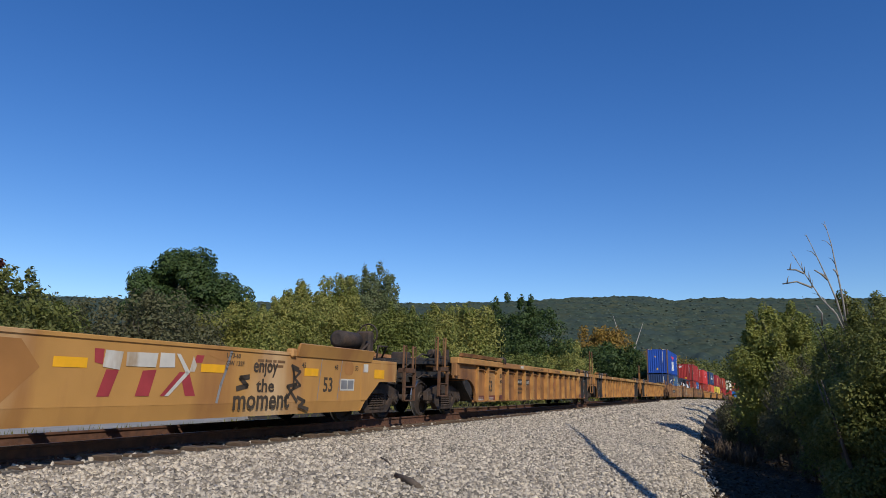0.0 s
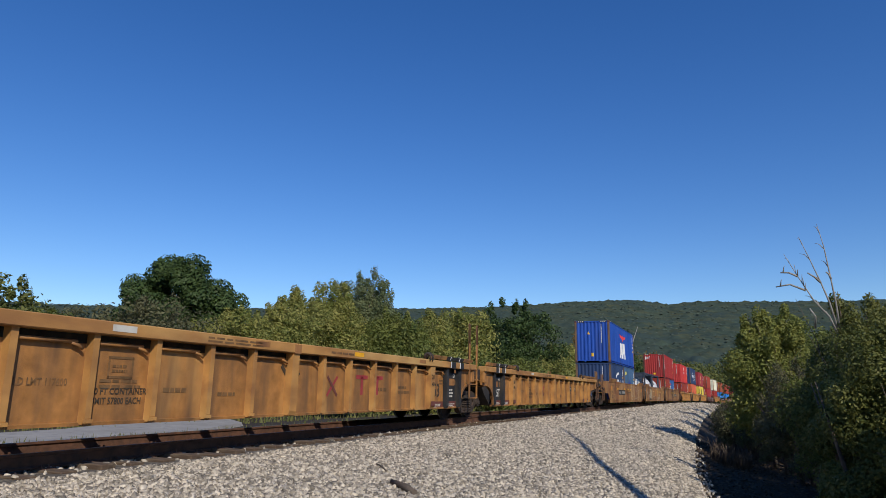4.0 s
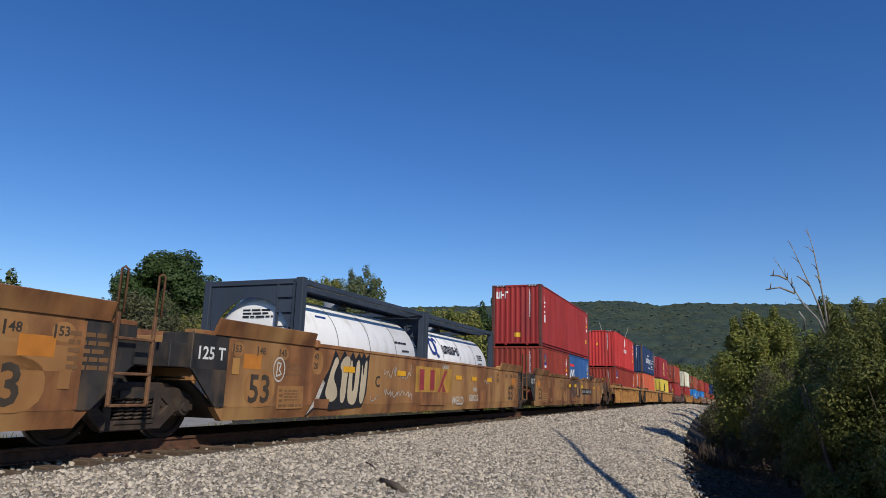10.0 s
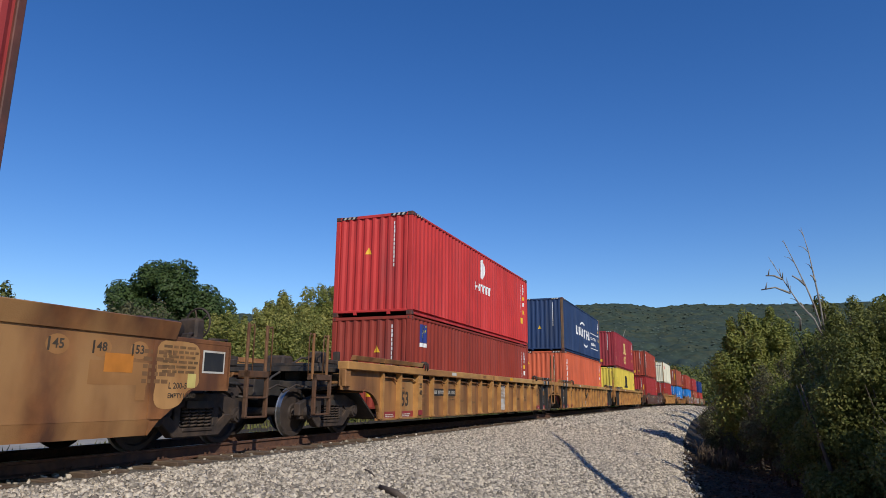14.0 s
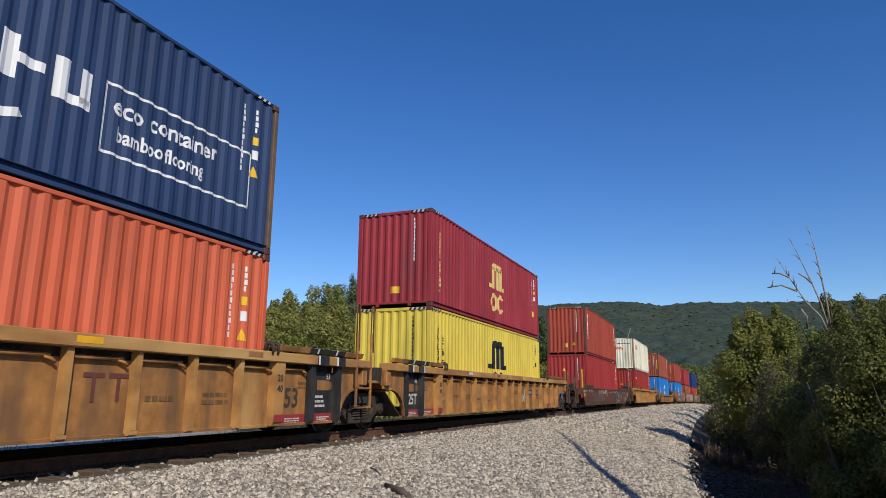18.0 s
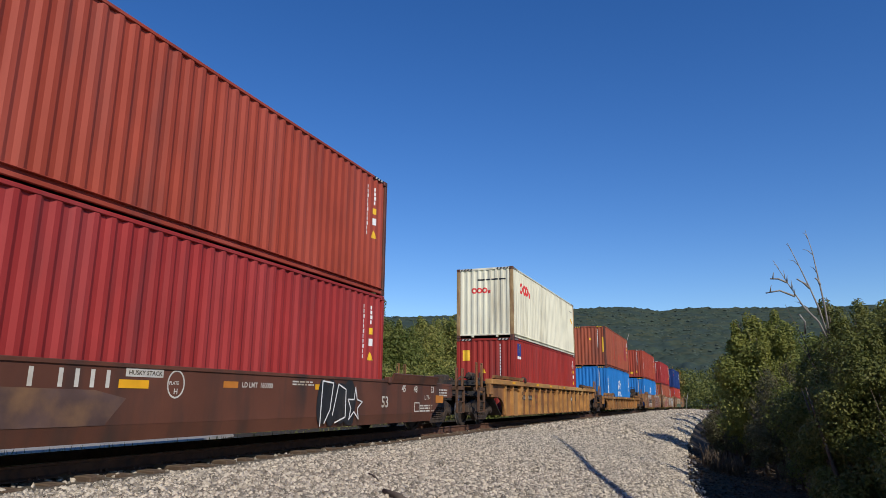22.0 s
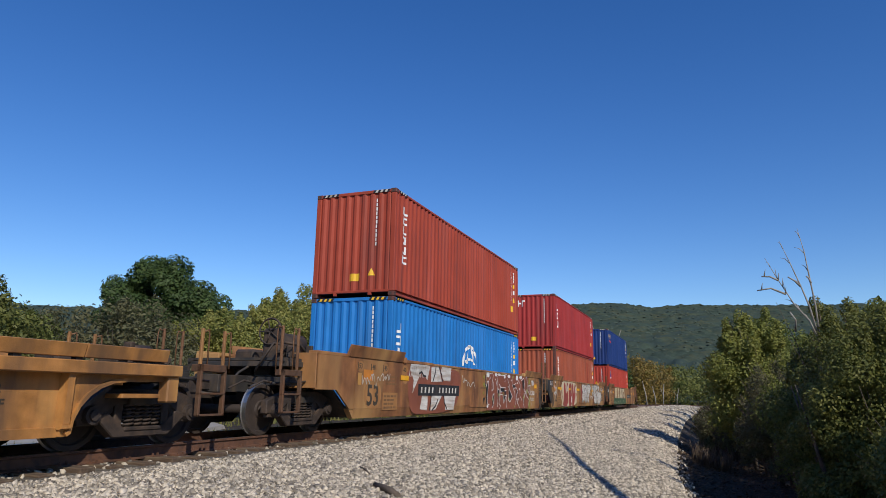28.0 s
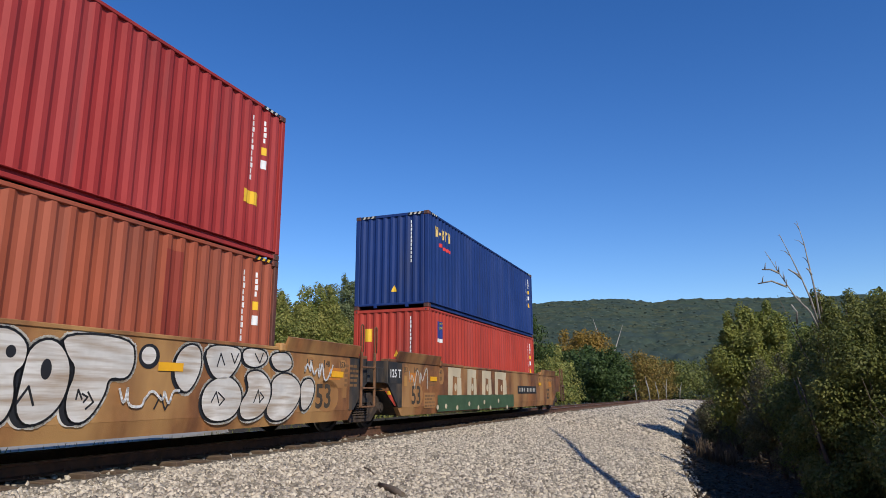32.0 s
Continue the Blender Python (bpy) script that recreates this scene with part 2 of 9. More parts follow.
# ---------------------------------------------------------------- mesh helpers
def bm_mesh(bm, name, material):
    me = bpy.data.meshes.new(name)
    bm.normal_update()
    bm.to_mesh(me)
    bm.free()
    for x in (material if isinstance(material, (list, tuple)) else [material]):
        me.materials.append(x)
    return me


def part(name, bm, material=None, parent=None, label=""):
    ob = new(name, bm_mesh(bm, name, material) if isinstance(bm, bmesh.types.BMesh) else bm)
    if not isinstance(bm, bmesh.types.BMesh) and material and not bm.materials:
        bm.materials.append(material)
    ob.parent = parent
    return tagged(ob, label)


def box(bm, x0, x1, y0, y1, z0, z1, mi=0):
    v = [bm.verts.new((x, y, z)) for x in (x0, x1) for y in (y0, y1) for z in (z0, z1)]
    for q in ((0, 1, 3, 2), (4, 6, 7, 5), (0, 4, 5, 1), (2, 3, 7, 6), (0, 2, 6, 4), (1, 5, 7, 3)):
        bm.faces.new([v[i] for i in q]).material_index = mi
    return v


def prism(bm, poly, y0, y1, mi=0, axis="y"):
    """Extrude a polygon of (x, z) from y0 to y1 (or of (y, z) along x)."""
    put = (lambda p, q: (p[0], q, p[1])) if axis == "y" else (lambda p, q: (q, p[0], p[1]))
    a = [bm.verts.new(put(p, y0)) for p in poly]
    c = [bm.verts.new(put(p, y1)) for p in poly]
    n = len(poly)
    bm.faces.new(a).material_index = mi
    bm.faces.new(c[::-1]).material_index = mi
    for i in range(n):
        bm.faces.new((a[i], c[i], c[(i + 1) % n], a[(i + 1) % n])).material_index = mi
    return bm


def tube(bm, pts, rad, seg=6, mi=0):
    """A tube along pts; rad one number or one for each point."""
    pts = [Vector(p) for p in pts]
    rad = [rad] * len(pts) if isinstance(rad, (int, float)) else rad
    rings = []
    for i, p in enumerate(pts):
        d = (pts[min(i + 1, len(pts) - 1)] - pts[max(i - 1, 0)]).normalized()
        u = d.cross(Vector((0.31, 0.17, 0.93)))
        if u.length < 0.05:
            u = d.cross(Vector((1, 0, 0)))
        u.normalize()
        w = d.cross(u)
        rings.append([bm.verts.new(p + (u * math.cos(a) + w * math.sin(a)) * rad[i]) for a in [k * math.tau / seg for k in range(seg)]])
    for a, c in zip(rings, rings[1:]):
        for k in range(seg):
            f = bm.faces.new((a[k], a[(k + 1) % seg], c[(k + 1) % seg], c[k]))
            f.material_index, f.smooth = mi, True
    bm.faces.new(rings[0][::-1]).material_index = mi
    bm.faces.new(rings[-1]).material_index = mi
    return bm


def lathe(bm, prof, cx, cz, seg=20, mi=0, mis=None):
    """Turn a profile of (radius, y) about the y axis through (cx, cz)."""
    rings = [[bm.verts.new((cx + r * math.cos(a), y, cz + r * math.sin(a))) for a in [k * math.tau / seg for k in range(seg)]] for r, y in prof]
    for j, (a, c) in enumerate(zip(rings, rings[1:])):
        for k in range(seg):
            f = bm.faces.new((a[k], c[k], c[(k + 1) % seg], a[(k + 1) % seg]))
            f.material_index = mis[j] if mis else mi
    return bm


def arrays(name, verts, faces, material):
    me = bpy.data.meshes.new(name)
    n, k = faces.shape
    me.vertices.add(len(verts))
    me.vertices.foreach_set("co", np.ascontiguousarray(verts, dtype=np.float32).ravel())
    me.loops.add(n * k)
    me.loops.foreach_set("vertex_index", faces.astype(np.int32).ravel())
    me.polygons.add(n)
    me.polygons.foreach_set("loop_start", np.arange(0, n * k, k, dtype=np.int32))
    me.update(calc_edges=True)
    for x in (material if isinstance(material, (list, tuple)) else [material]):
        me.materials.append(x)
    return me


# ---------------------------------------------------------------- the line of the track and the train's run
NODES = (-40, 0, 20, 40, 60, 80, 110, 150, 200)
HEADS = (-0.0245, 0.0, 0.0099, 0.0104, 0.0123, 0.0177, 0.0273, 0.0401, 0.0561)
UG = np.arange(-160, 421, 1.0)
_h = np.interp(UG, NODES, HEADS) + np.where(UG > 200, (UG - 200) * 0.00045, 0)
_h = np.convolve(np.pad(_h, 10, "edge"), np.ones(21) / 21, "valid")
_h = _h - np.interp(0, UG, _h)
_i0 = 160
TX = np.concatenate([[0], np.cumsum((np.sin(_h)[1:] + np.sin(_h)[:-1]) / 2)])
TY = np.concatenate([[0], np.cumsum((np.cos(_h)[1:] + np.cos(_h)[:-1]) / 2)])
TX, TY = TX - TX[_i0] - 8.628, TY - TY[_i0]
TZ = 0.0108 * UG / 100 - 0.3569 * (np.maximum(UG, 0) / 100) ** 2


def track(u):
    return Vector((np.interp(u, UG, TX), np.interp(u, UG, TY), np.interp(u, UG, TZ)))


def run(t):
    """Metres that the train has gone since 16 s."""
    k = (t - 16) / 16
    return 16 * (9.5902 * k + 0.5112 * k ** 2 / 2 - 0.4678 * k ** 3 / 3 - 0.7269 * k ** 4 / 4)


def stand(u, half=9.8):
    """The pose of a car whose middle is at u: x to the train's rear, y away from the camera's side, z up."""
    a, b = track(u - half), track(u + half)
    e = (b - a).normalized()
    n = Vector((e.y, -e.x, 0)).normalized()
    up = n.cross(e)
    m = Matrix((e, -n, up)).transposed().to_4x4()
    m.translation = (a + b) / 2
    return m


def across(u, lat, z=0.0):
    """A point beside the track, lat metres towards the camera's side."""
    a, b = track(u - 1), track(u + 1)
    e = (b - a).normalized()
    return track(u) + Vector((e.y, -e.x, 0)).normalized() * lat + Vector((0, 0, z))

# ---------------------------------------------------------------- ground, ballast, rails
PROF = ((-40, -0.9), (-12, -0.75), (-10.4, -0.62), (-6, -0.60), (-3.6, -0.62), (-1.9, -0.22), (1.9, -0.22), (4.0, -0.36), (6.2, -0.55), (8.2, -0.74),
        (9.3, -1.08), (10.4, -1.5), (11.5, -1.62), (14, -1.6), (20, -1.2), (40, -0.6))


def toe(y):
    """How wide the ballast bank is on the camera's side, against its width near the camera."""
    return float(np.interp(y, (0, 12, 18, 31, 60, 120), (0.95, 0.885, 0.815, 0.72, 0.62, 0.54)))


def ground_z(x, y):
    lat = x - np.interp(y, TY, TX)
    w = np.interp(y, (0, 12, 18, 31, 60, 120), (0.95, 0.885, 0.815, 0.72, 0.62, 0.54))
    z = np.interp(np.where(lat > 1.9, 1.9 + (lat - 1.9) / w, lat), [p[0] for p in PROF], [p[1] for p in PROF])
    return z + np.interp(y, TY, TZ)


def build_ground():
    xs = np.unique(np.concatenate([-np.geomspace(30, 2600, 26), np.arange(-30, -16, 1.5), np.arange(-16, 14, 0.4), np.arange(-2.6, 3.8, 0.1), np.arange(14, 30, 1.5), np.geomspace(30, 2600, 22)]).round(3))
    ys = np.unique(np.concatenate([-np.geomspace(20, 900, 14), np.arange(-20, 60, 0.8), np.arange(24, 60, 0.3), np.arange(60, 200, 4), np.geomspace(200, 2600, 24)]).round(3))
    X, Y = np.meshgrid(xs, ys)
    Z = ground_z(X, np.clip(Y, -150, 400)) - 0.06
    rng = np.random.RandomState(3)
    lat = X - np.interp(Y, TY, TX)
    rough = np.where((lat > 9) | (lat < -10), 0.035, 0.0)
    Z = Z + (rng.rand(*Z.shape) - 0.5) * rough
    n, m = len(xs), len(ys)
    idx = np.arange(n * m).reshape(m, n)
    faces = np.stack([idx[:-1, :-1], idx[:-1, 1:], idx[1:, 1:], idx[1:, :-1]], -1).reshape(-1, 4)
    soil = mat("dark soil with leaf litter and thin grass", (0.034, 0.025, 0.016), 0.95, 0, 0.35, 0.7, (0.075, 0.052, 0.028), 0.35, (1, 1, 1), 7.0, 0.8, 9)
    ob = part("ground", arrays("ground", np.stack([X, Y, Z], -1).reshape(-1, 3), faces, soil), None)
    tagged(ob, "grassy soil of a valley floor beside the railway", "ground", kind="structure")


build_ground()


def ballast_bed():
    """The crushed-stone bed, a closed sheet under the loose stones."""
    us = np.concatenate([np.arange(-40, 60, 0.5), np.arange(60, 330, 3)])
    cols = np.array([-3.5, -2.7, -1.9, -1.3, 0, 1.3, 1.9, 2.6, 3.4, 4.2, 5.0, 5.8, 6.6, 7.4, 8.2, 8.8, 9.3])
    V = []
    rng = np.random.RandomState(5)
    for u in us:
        w = toe(u)
        for c in cols:
            lat = 1.9 + (c - 1.9) * w if c > 1.9 else c
            p = across(u, lat)
            z = float(np.interp(c, [q[0] for q in PROF], [q[1] for q in PROF])) + p.z
            if c in (-3.5, 9.3):
                z -= 0.12
            V.append((p.x, p.y, z + (rng.rand() - 0.5) * 0.03 * (abs(c) > 1.4)))
    n, m = len(cols), len(us)
    idx = np.arange(n * m).reshape(m, n)
    faces = np.stack([idx[:-1, :-1], idx[:-1, 1:], idx[1:, 1:], idx[1:, :-1]], -1).reshape(-1, 4)
    # Darker than the loose stones: shade between them is put into the colour.
    mm = mat("crushed limestone bed with gap shade", (0.13, 0.11, 0.085), 0.9, 0, 0.25, 0.5, (0.12, 0.10, 0.075), 0.5, (1, 1, 1), 22.0, 1.0, 28, dirt2=(0.27, 0.23, 0.175), amount2=0.4)
    bp = mm.node_tree.nodes["Bump"]
    bp.inputs["Distance"].default_value = 0.05
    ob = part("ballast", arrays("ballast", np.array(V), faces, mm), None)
    tagged(ob, "bank of pale crushed-stone ballast under the rails", "ballast", kind="structure")
    return ob


ballast = ballast_bed()


def stones(n, u0, u1, lat0, lat1, size, seed):
    """Loose stones: squashed, skewed six-sided lumps laid on the bed."""
    rng = np.random.RandomState(seed)
    base = np.array([(x, y, z) for x in (-1, 1) for y in (-1, 1) for z in (-1, 1)], float)
    quads = np.array(((0, 1, 3, 2), (4, 6, 7, 5), (0, 4, 5, 1), (2, 3, 7, 6), (1, 5, 7, 3)))
    u = u0 + (u1 - u0) * rng.rand(n) ** 1.6
    c = lat0 + (lat1 - lat0) * rng.rand(n)
    w = np.interp(u, (0, 12, 18, 31, 60, 120), (0.95, 0.885, 0.815, 0.72, 0.62, 0.54))
    lat = np.where(c > 1.9, 1.9 + (c - 1.9) * w, c)
    x, y = np.interp(u, UG, TX) + lat, np.interp(u, UG, TY)
    z = np.interp(c, [p[0] for p in PROF], [p[1] for p in PROF]) + np.interp(u, UG, TZ)
    s = size * (0.55 + 0.9 * rng.rand(n) ** 1.5)
    V = np.repeat(base[None], n, 0) * (0.55 + 0.5 * rng.rand(n, 8, 1)) * (0.6 + 0.6 * rng.rand(n, 1, 3)) * s[:, None, None] * 0.5
    a, b, g = (rng.rand(3, n) - 0.5) * np.array([[6.28], [1.5], [1.5]])
    ca, sa, cb, sb, cg, sg = np.cos(a), np.sin(a), np.cos(b), np.sin(b), np.cos(g), np.sin(g)
    R = np.stack([ca * cb, ca * sb * sg - sa * cg, ca * sb * cg + sa * sg, sa * cb, sa * sb * sg + ca * cg, sa * sb * cg - ca * sg, -sb, cb * sg, cb * cg], -1).reshape(n, 3, 3)
    V = np.einsum("nij,nkj->nki", R, V) + np.stack([x, y, z + s * 0.12], -1)[:, None]
    F = (quads[None] + (np.arange(n) * 8)[:, None, None]).reshape(-1, 4)
    return V.reshape(-1, 3), F


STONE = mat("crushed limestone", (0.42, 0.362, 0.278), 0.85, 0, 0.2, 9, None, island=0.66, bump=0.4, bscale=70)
_a, _fa = stones(124000, 3.0, 30.0, 1.6, 9.15, 0.047, 11)
_b, _fb = stones(26000, 26.0, 75.0, 1.6, 9.2, 0.10, 12)
_e, _fe = stones(9000, 70.0, 150.0, 1.6, 9.2, 0.2, 15)
_c, _fc = stones(2600, 3.0, 40.0, -1.25, 1.25, 0.06, 13)
_d, _fd = stones(300, 9.0, 34.0, 9.1, 9.5, 0.05, 14)
_v = np.concatenate([_a, _b, _c, _d, _e])
_f = np.concatenate([_fa, _fb + len(_a), _fc + len(_a) + len(_b), _fd + len(_a) + len(_b) + len(_c), _fe + len(_a) + len(_b) + len(_c) + len(_d)])
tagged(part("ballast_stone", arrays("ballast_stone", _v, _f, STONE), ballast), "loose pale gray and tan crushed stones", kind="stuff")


def rail_mesh(lat):
    """A flat-bottomed rail swept along the line; its head is worn bright."""
    prof = ((-0.075, -0.186), (0.075, -0.186), (0.075, -0.170), (0.012, -0.150), (0.010, -0.045), (0.037, -0.035), (0.037, -0.004), (0.030, 0.0), (-0.030, 0.0),
            (-0.037, -0.004), (-0.037, -0.035), (-0.010, -0.045), (-0.012, -0.150), (-0.075, -0.170))
    us = np.concatenate([np.arange(-60, 60, 1.0), np.arange(60, 320, 4)])
    bm = bmesh.new()
    prev = None
    for u in us:
        ring = [bm.verts.new(across(u, lat + p[0], p[1])) for p in prof]
        if prev:
            for k in range(len(prof)):
                f = bm.faces.new((prev[k], ring[k], ring[(k + 1) % len(prof)], prev[(k + 1) % len(prof)]))
                f.material_index = 1 if k == 7 else 0
        prev = ring
    return bm


railway = tagged(new("railway_track"), "rusty steel rails on dark wooden ties", "railway track", kind="structure")
for side in (0.755, -0.755):
    part("rail", rail_mesh(side), [M["railrust"], M["railtop"]], railway, "rust-brown steel rail with a bright worn head")


def ties():
    bm = bmesh.new()
    box(bm, -1.3, 1.3, -0.115, 0.115, -0.36, -0.185)
    bmesh.ops.bevel(bm, geom=bm.edges[:], offset=0.012, segments=1, affect="EDGES")
    shared = bm_mesh(bm, "tie", M["tie"])
    bm = bmesh.new()
    box(bm, -0.18, 0.18, -0.09, 0.09, -0.192, -0.176)
    for k in (-0.11, 0.11):
        box(bm, k - 0.012, k + 0.012, -0.06, -0.035, -0.176, -0.135)
        box(bm, k - 0.012, k + 0.012, 0.035, 0.06, -0.176, -0.135)
    plate = bm_mesh(bm, "tie_plate", M["railrust"])
    rng = random.Random(4)
    rest = bmesh.new()
    for i in range(400):
        u = -8 + i * 0.52
        m = stand(u, 1.0) @ pose(0, rng.uniform(-0.05, 0.05) - 0.02, rng.uniform(-0.015, 0.03), rng.uniform(-0.6, 0.6), 0, 90 + rng.uniform(-2.5, 2.5))
        if i < 260:
            ob = new("tie", shared)
            ob.parent, ob.matrix_basis = railway, m
            if i < 70:
                for s in (0.755, -0.755):
                    pl = new("tie_plate", plate)
                    pl.parent, pl.matrix_basis = ob, Matrix.Translation((s, 0, 0))
        else:
            for v in box(rest, -1.3, 1.3, -0.115, 0.115, -0.36, -0.17):
                v.co = m @ v.co
    tagged(part("far_tie", rest, M["tie"], railway), kind="stuff")


# the pale road beyond the track
def road():
    bm = bmesh.new()
    mid = [(-16.9, -70), (-16.9, -20), (-16.8, 0), (-16.8, 10), (-17.3, 16), (-19.5, 21), (-24, 25), (-34, 29), (-60, 36), (-120, 50)]
    prev = None
    for i, p in enumerate(mid):
        a, b = Vector(mid[max(i - 1, 0)]), Vector(mid[min(i + 1, len(mid) - 1)])
        d = (b - a).normalized()
        n = Vector((d.y, -d.x)) * 2.1
        q = [bm.verts.new((p[0] + n.x * k, p[1] + n.y * k, -0.55 + h)) for k, h in ((1.06, -0.25), (1, 0), (-1, 0), (-1.06, -0.25))]
        if prev:
            for k in range(3):
                bm.faces.new((prev[k], q[k], q[k + 1], prev[k + 1]))
        prev = q
    tagged(part("road", bm, mat("bleached asphalt", (0.33, 0.305, 0.265), 0.9, 0, 0.12, 0.8, (0.22, 0.21, 0.2), 0.3, (1, 1, 1), 3, 0.3, 60)),
           "pale gray paved lane beyond the rails", "road", kind="structure")


road()


# ---------------------------------------------------------------- hills
def hills():
    az = np.radians(np.arange(-80, 47, 0.28))
    rr = np.concatenate([np.linspace(420, 1000, 50), np.linspace(1010, 1700, 85), np.linspace(1720, 2600, 20)])
    A, Rr = np.meshgrid(az, rr)
    crest = np.interp(np.degrees(A), (-80, -53.6, -40, -25.6, -15.4, -10.6, -6.2, -3.8, -1.2, 5.6, 20, 46),
                      (5.1, 5.74, 6.28, 6.74, 7.16, 7.48, 7.54, 7.08, 7.25, 6.93, 6.5, 5.9))
    H = np.tan(np.radians(crest)) * 1500
    k = np.clip((Rr - 430) / (1500 - 430), 0, 1.4)
    prof = np.where(k < 1, k ** 1.25, 1 - (k - 1) * 0.9)
    X, Y = Rr * np.sin(A), Rr * np.cos(A)
    Z = H * prof
    rng = np.random.RandomState(8)

    def val(X, Y, s, seed):
        gx, gy = X / s, Y / s
        ix, iy = np.floor(gx).astype(int), np.floor(gy).astype(int)
        fx, fy = gx - ix, gy - iy
        fx, fy = fx * fx * (3 - 2 * fx), fy * fy * (3 - 2 * fy)
        tab = np.random.RandomState(seed).rand(257, 257)
        g = lambda a, b: tab[a % 257, b % 257]
        return (g(ix, iy) * (1 - fx) + g(ix + 1, iy) * fx) * (1 - fy) + (g(ix, iy + 1) * (1 - fx) + g(ix + 1, iy + 1) * fx) * fy

    fold = (val(X, Y, 260, 1) - 0.5) * 6 * np.clip(k * 2, 0, 1) * np.clip((1.0 - k) * 4, 0, 1)
    Z = Z + fold + (val(X, Y, 26, 2) - 0.5) * 2 + (val(X, Y, 11, 3) - 0.5) * 4 + rng.rand(*Z.shape) * 4
    Z = np.where(Rr < 430, -2, Z)
    n, m = len(az), len(rr)
    idx = np.arange(n * m).reshape(m, n)
    faces = np.stack([idx[:-1, :-1], idx[:-1, 1:], idx[1:, 1:], idx[1:, :-1]], -1).reshape(-1, 4)
    mm = mat("far woodland canopy", (0.050, 0.070, 0.050), 0.95, 0, 0.3, 0.06, (0.080, 0.086, 0.048), 0.45, (1, 1, 1), 0.05, 0.0, spec=0.05,
             dirt2=(0.045, 0.065, 0.055), amount2=0.5)
    hill = tagged(part("wooded_hill", arrays("wooded_hill", np.stack([X, Y, Z], -1).reshape(-1, 3), faces, mm)), "long ridge covered in dark green woodland", "hill", kind="structure")
    # crowns that stand out of the canopy
    cnt = 26000
    ci = rng.randint(0, len(az), cnt)
    cj = (rng.rand(cnt) ** 0.8 * 115).astype(int) + 4
    base = np.stack([X[cj, ci], Y[cj, ci], Z[cj, ci]], -1) + np.stack([rng.randn(cnt) * 3, rng.randn(cnt) * 3, np.zeros(cnt)], -1)
    rad = (1.3 + 1.7 * rng.rand(cnt)) * (0.6 + 0.4 * np.hypot(base[:, 0], base[:, 1]) / 1500)
    ring = np.array([(math.cos(k * math.tau / 6), math.sin(k * math.tau / 6), 0.0) for k in range(6)])
    shape = np.concatenate([ring * (1, 1, 0), ring * (0.72, 0.72, 0) + (0, 0, 0.75), [(0, 0, 1.25)]])
    V = base[:, None] + shape[None] * rad[:, None, None] * (0.7 + 0.6 * rng.rand(cnt, 13, 1)) * np.array((1.2, 1.2, 0.62)) - np.array((0, 0, 1.5))
    tri = [(k, (k + 1) % 6, 6 + (k + 1) % 6) for k in range(6)] + [(k, 6 + (k + 1) % 6, 6 + k) for k in range(6)] + [(6 + k, 6 + (k + 1) % 6, 12) for k in range(6)]
    F = (np.array(tri)[None] + (np.arange(cnt) * 13)[:, None, None]).reshape(-1, 3)
    cm = mat("far tree crowns", (0.068, 0.088, 0.068), 0.95, 0, 0.2, 0.02, None, island=0.16, bump=0.0, spec=0.05)
    tagged(part("tree_crown", arrays("tree_crown", V.reshape(-1, 3), F, cm), None, hill), kind="stuff")


hills()

# ---------------------------------------------------------------- plants
LEAF = dict(
    dark=leaf_mat("dark oak leaves", (0.030, 0.058, 0.016), (0.085, 0.125, 0.036), 0.25),
    yellow=leaf_mat("yellow-green autumn leaves", (0.10, 0.15, 0.03), (0.42, 0.38, 0.11)),
    willow=leaf_mat("yellow-olive sapling leaves", (0.13, 0.165, 0.035), (0.34, 0.335, 0.085)),
    olive=leaf_mat("olive leaves", (0.095, 0.135, 0.03), (0.24, 0.25, 0.065)),
    gray=leaf_mat("gray-green twigs and leaves", (0.085, 0.095, 0.045), (0.18, 0.165, 0.080)),
    pale=leaf_mat("pale green thin leaves", (0.12, 0.16, 0.07), (0.24, 0.26, 0.12)),
    orange=leaf_mat("orange autumn leaves", (0.17, 0.13, 0.025), (0.40, 0.24, 0.055)),
    tawny=leaf_mat("tawny autumn leaves", (0.13, 0.125, 0.03), (0.34, 0.215, 0.06)),
    red=leaf_mat("dark red autumn leaves", (0.10, 0.03, 0.02), (0.16, 0.05, 0.03)),
    bush=leaf_mat("green thicket leaves", (0.05, 0.075, 0.016), (0.25, 0.25, 0.07)),
    weed=leaf_mat("weeds and tall grass", (0.09, 0.12, 0.03), (0.28, 0.25, 0.09)),
)
BARK = mat("gray-brown bark", (0.11, 0.085, 0.065), 0.9, 0, 0.3, 6, bump=0.6, bscale=25)
DEADWOOD = mat("bleached dead wood", (0.30, 0.275, 0.24), 0.85, 0, 0.25, 8, bump=0.4, bscale=30)


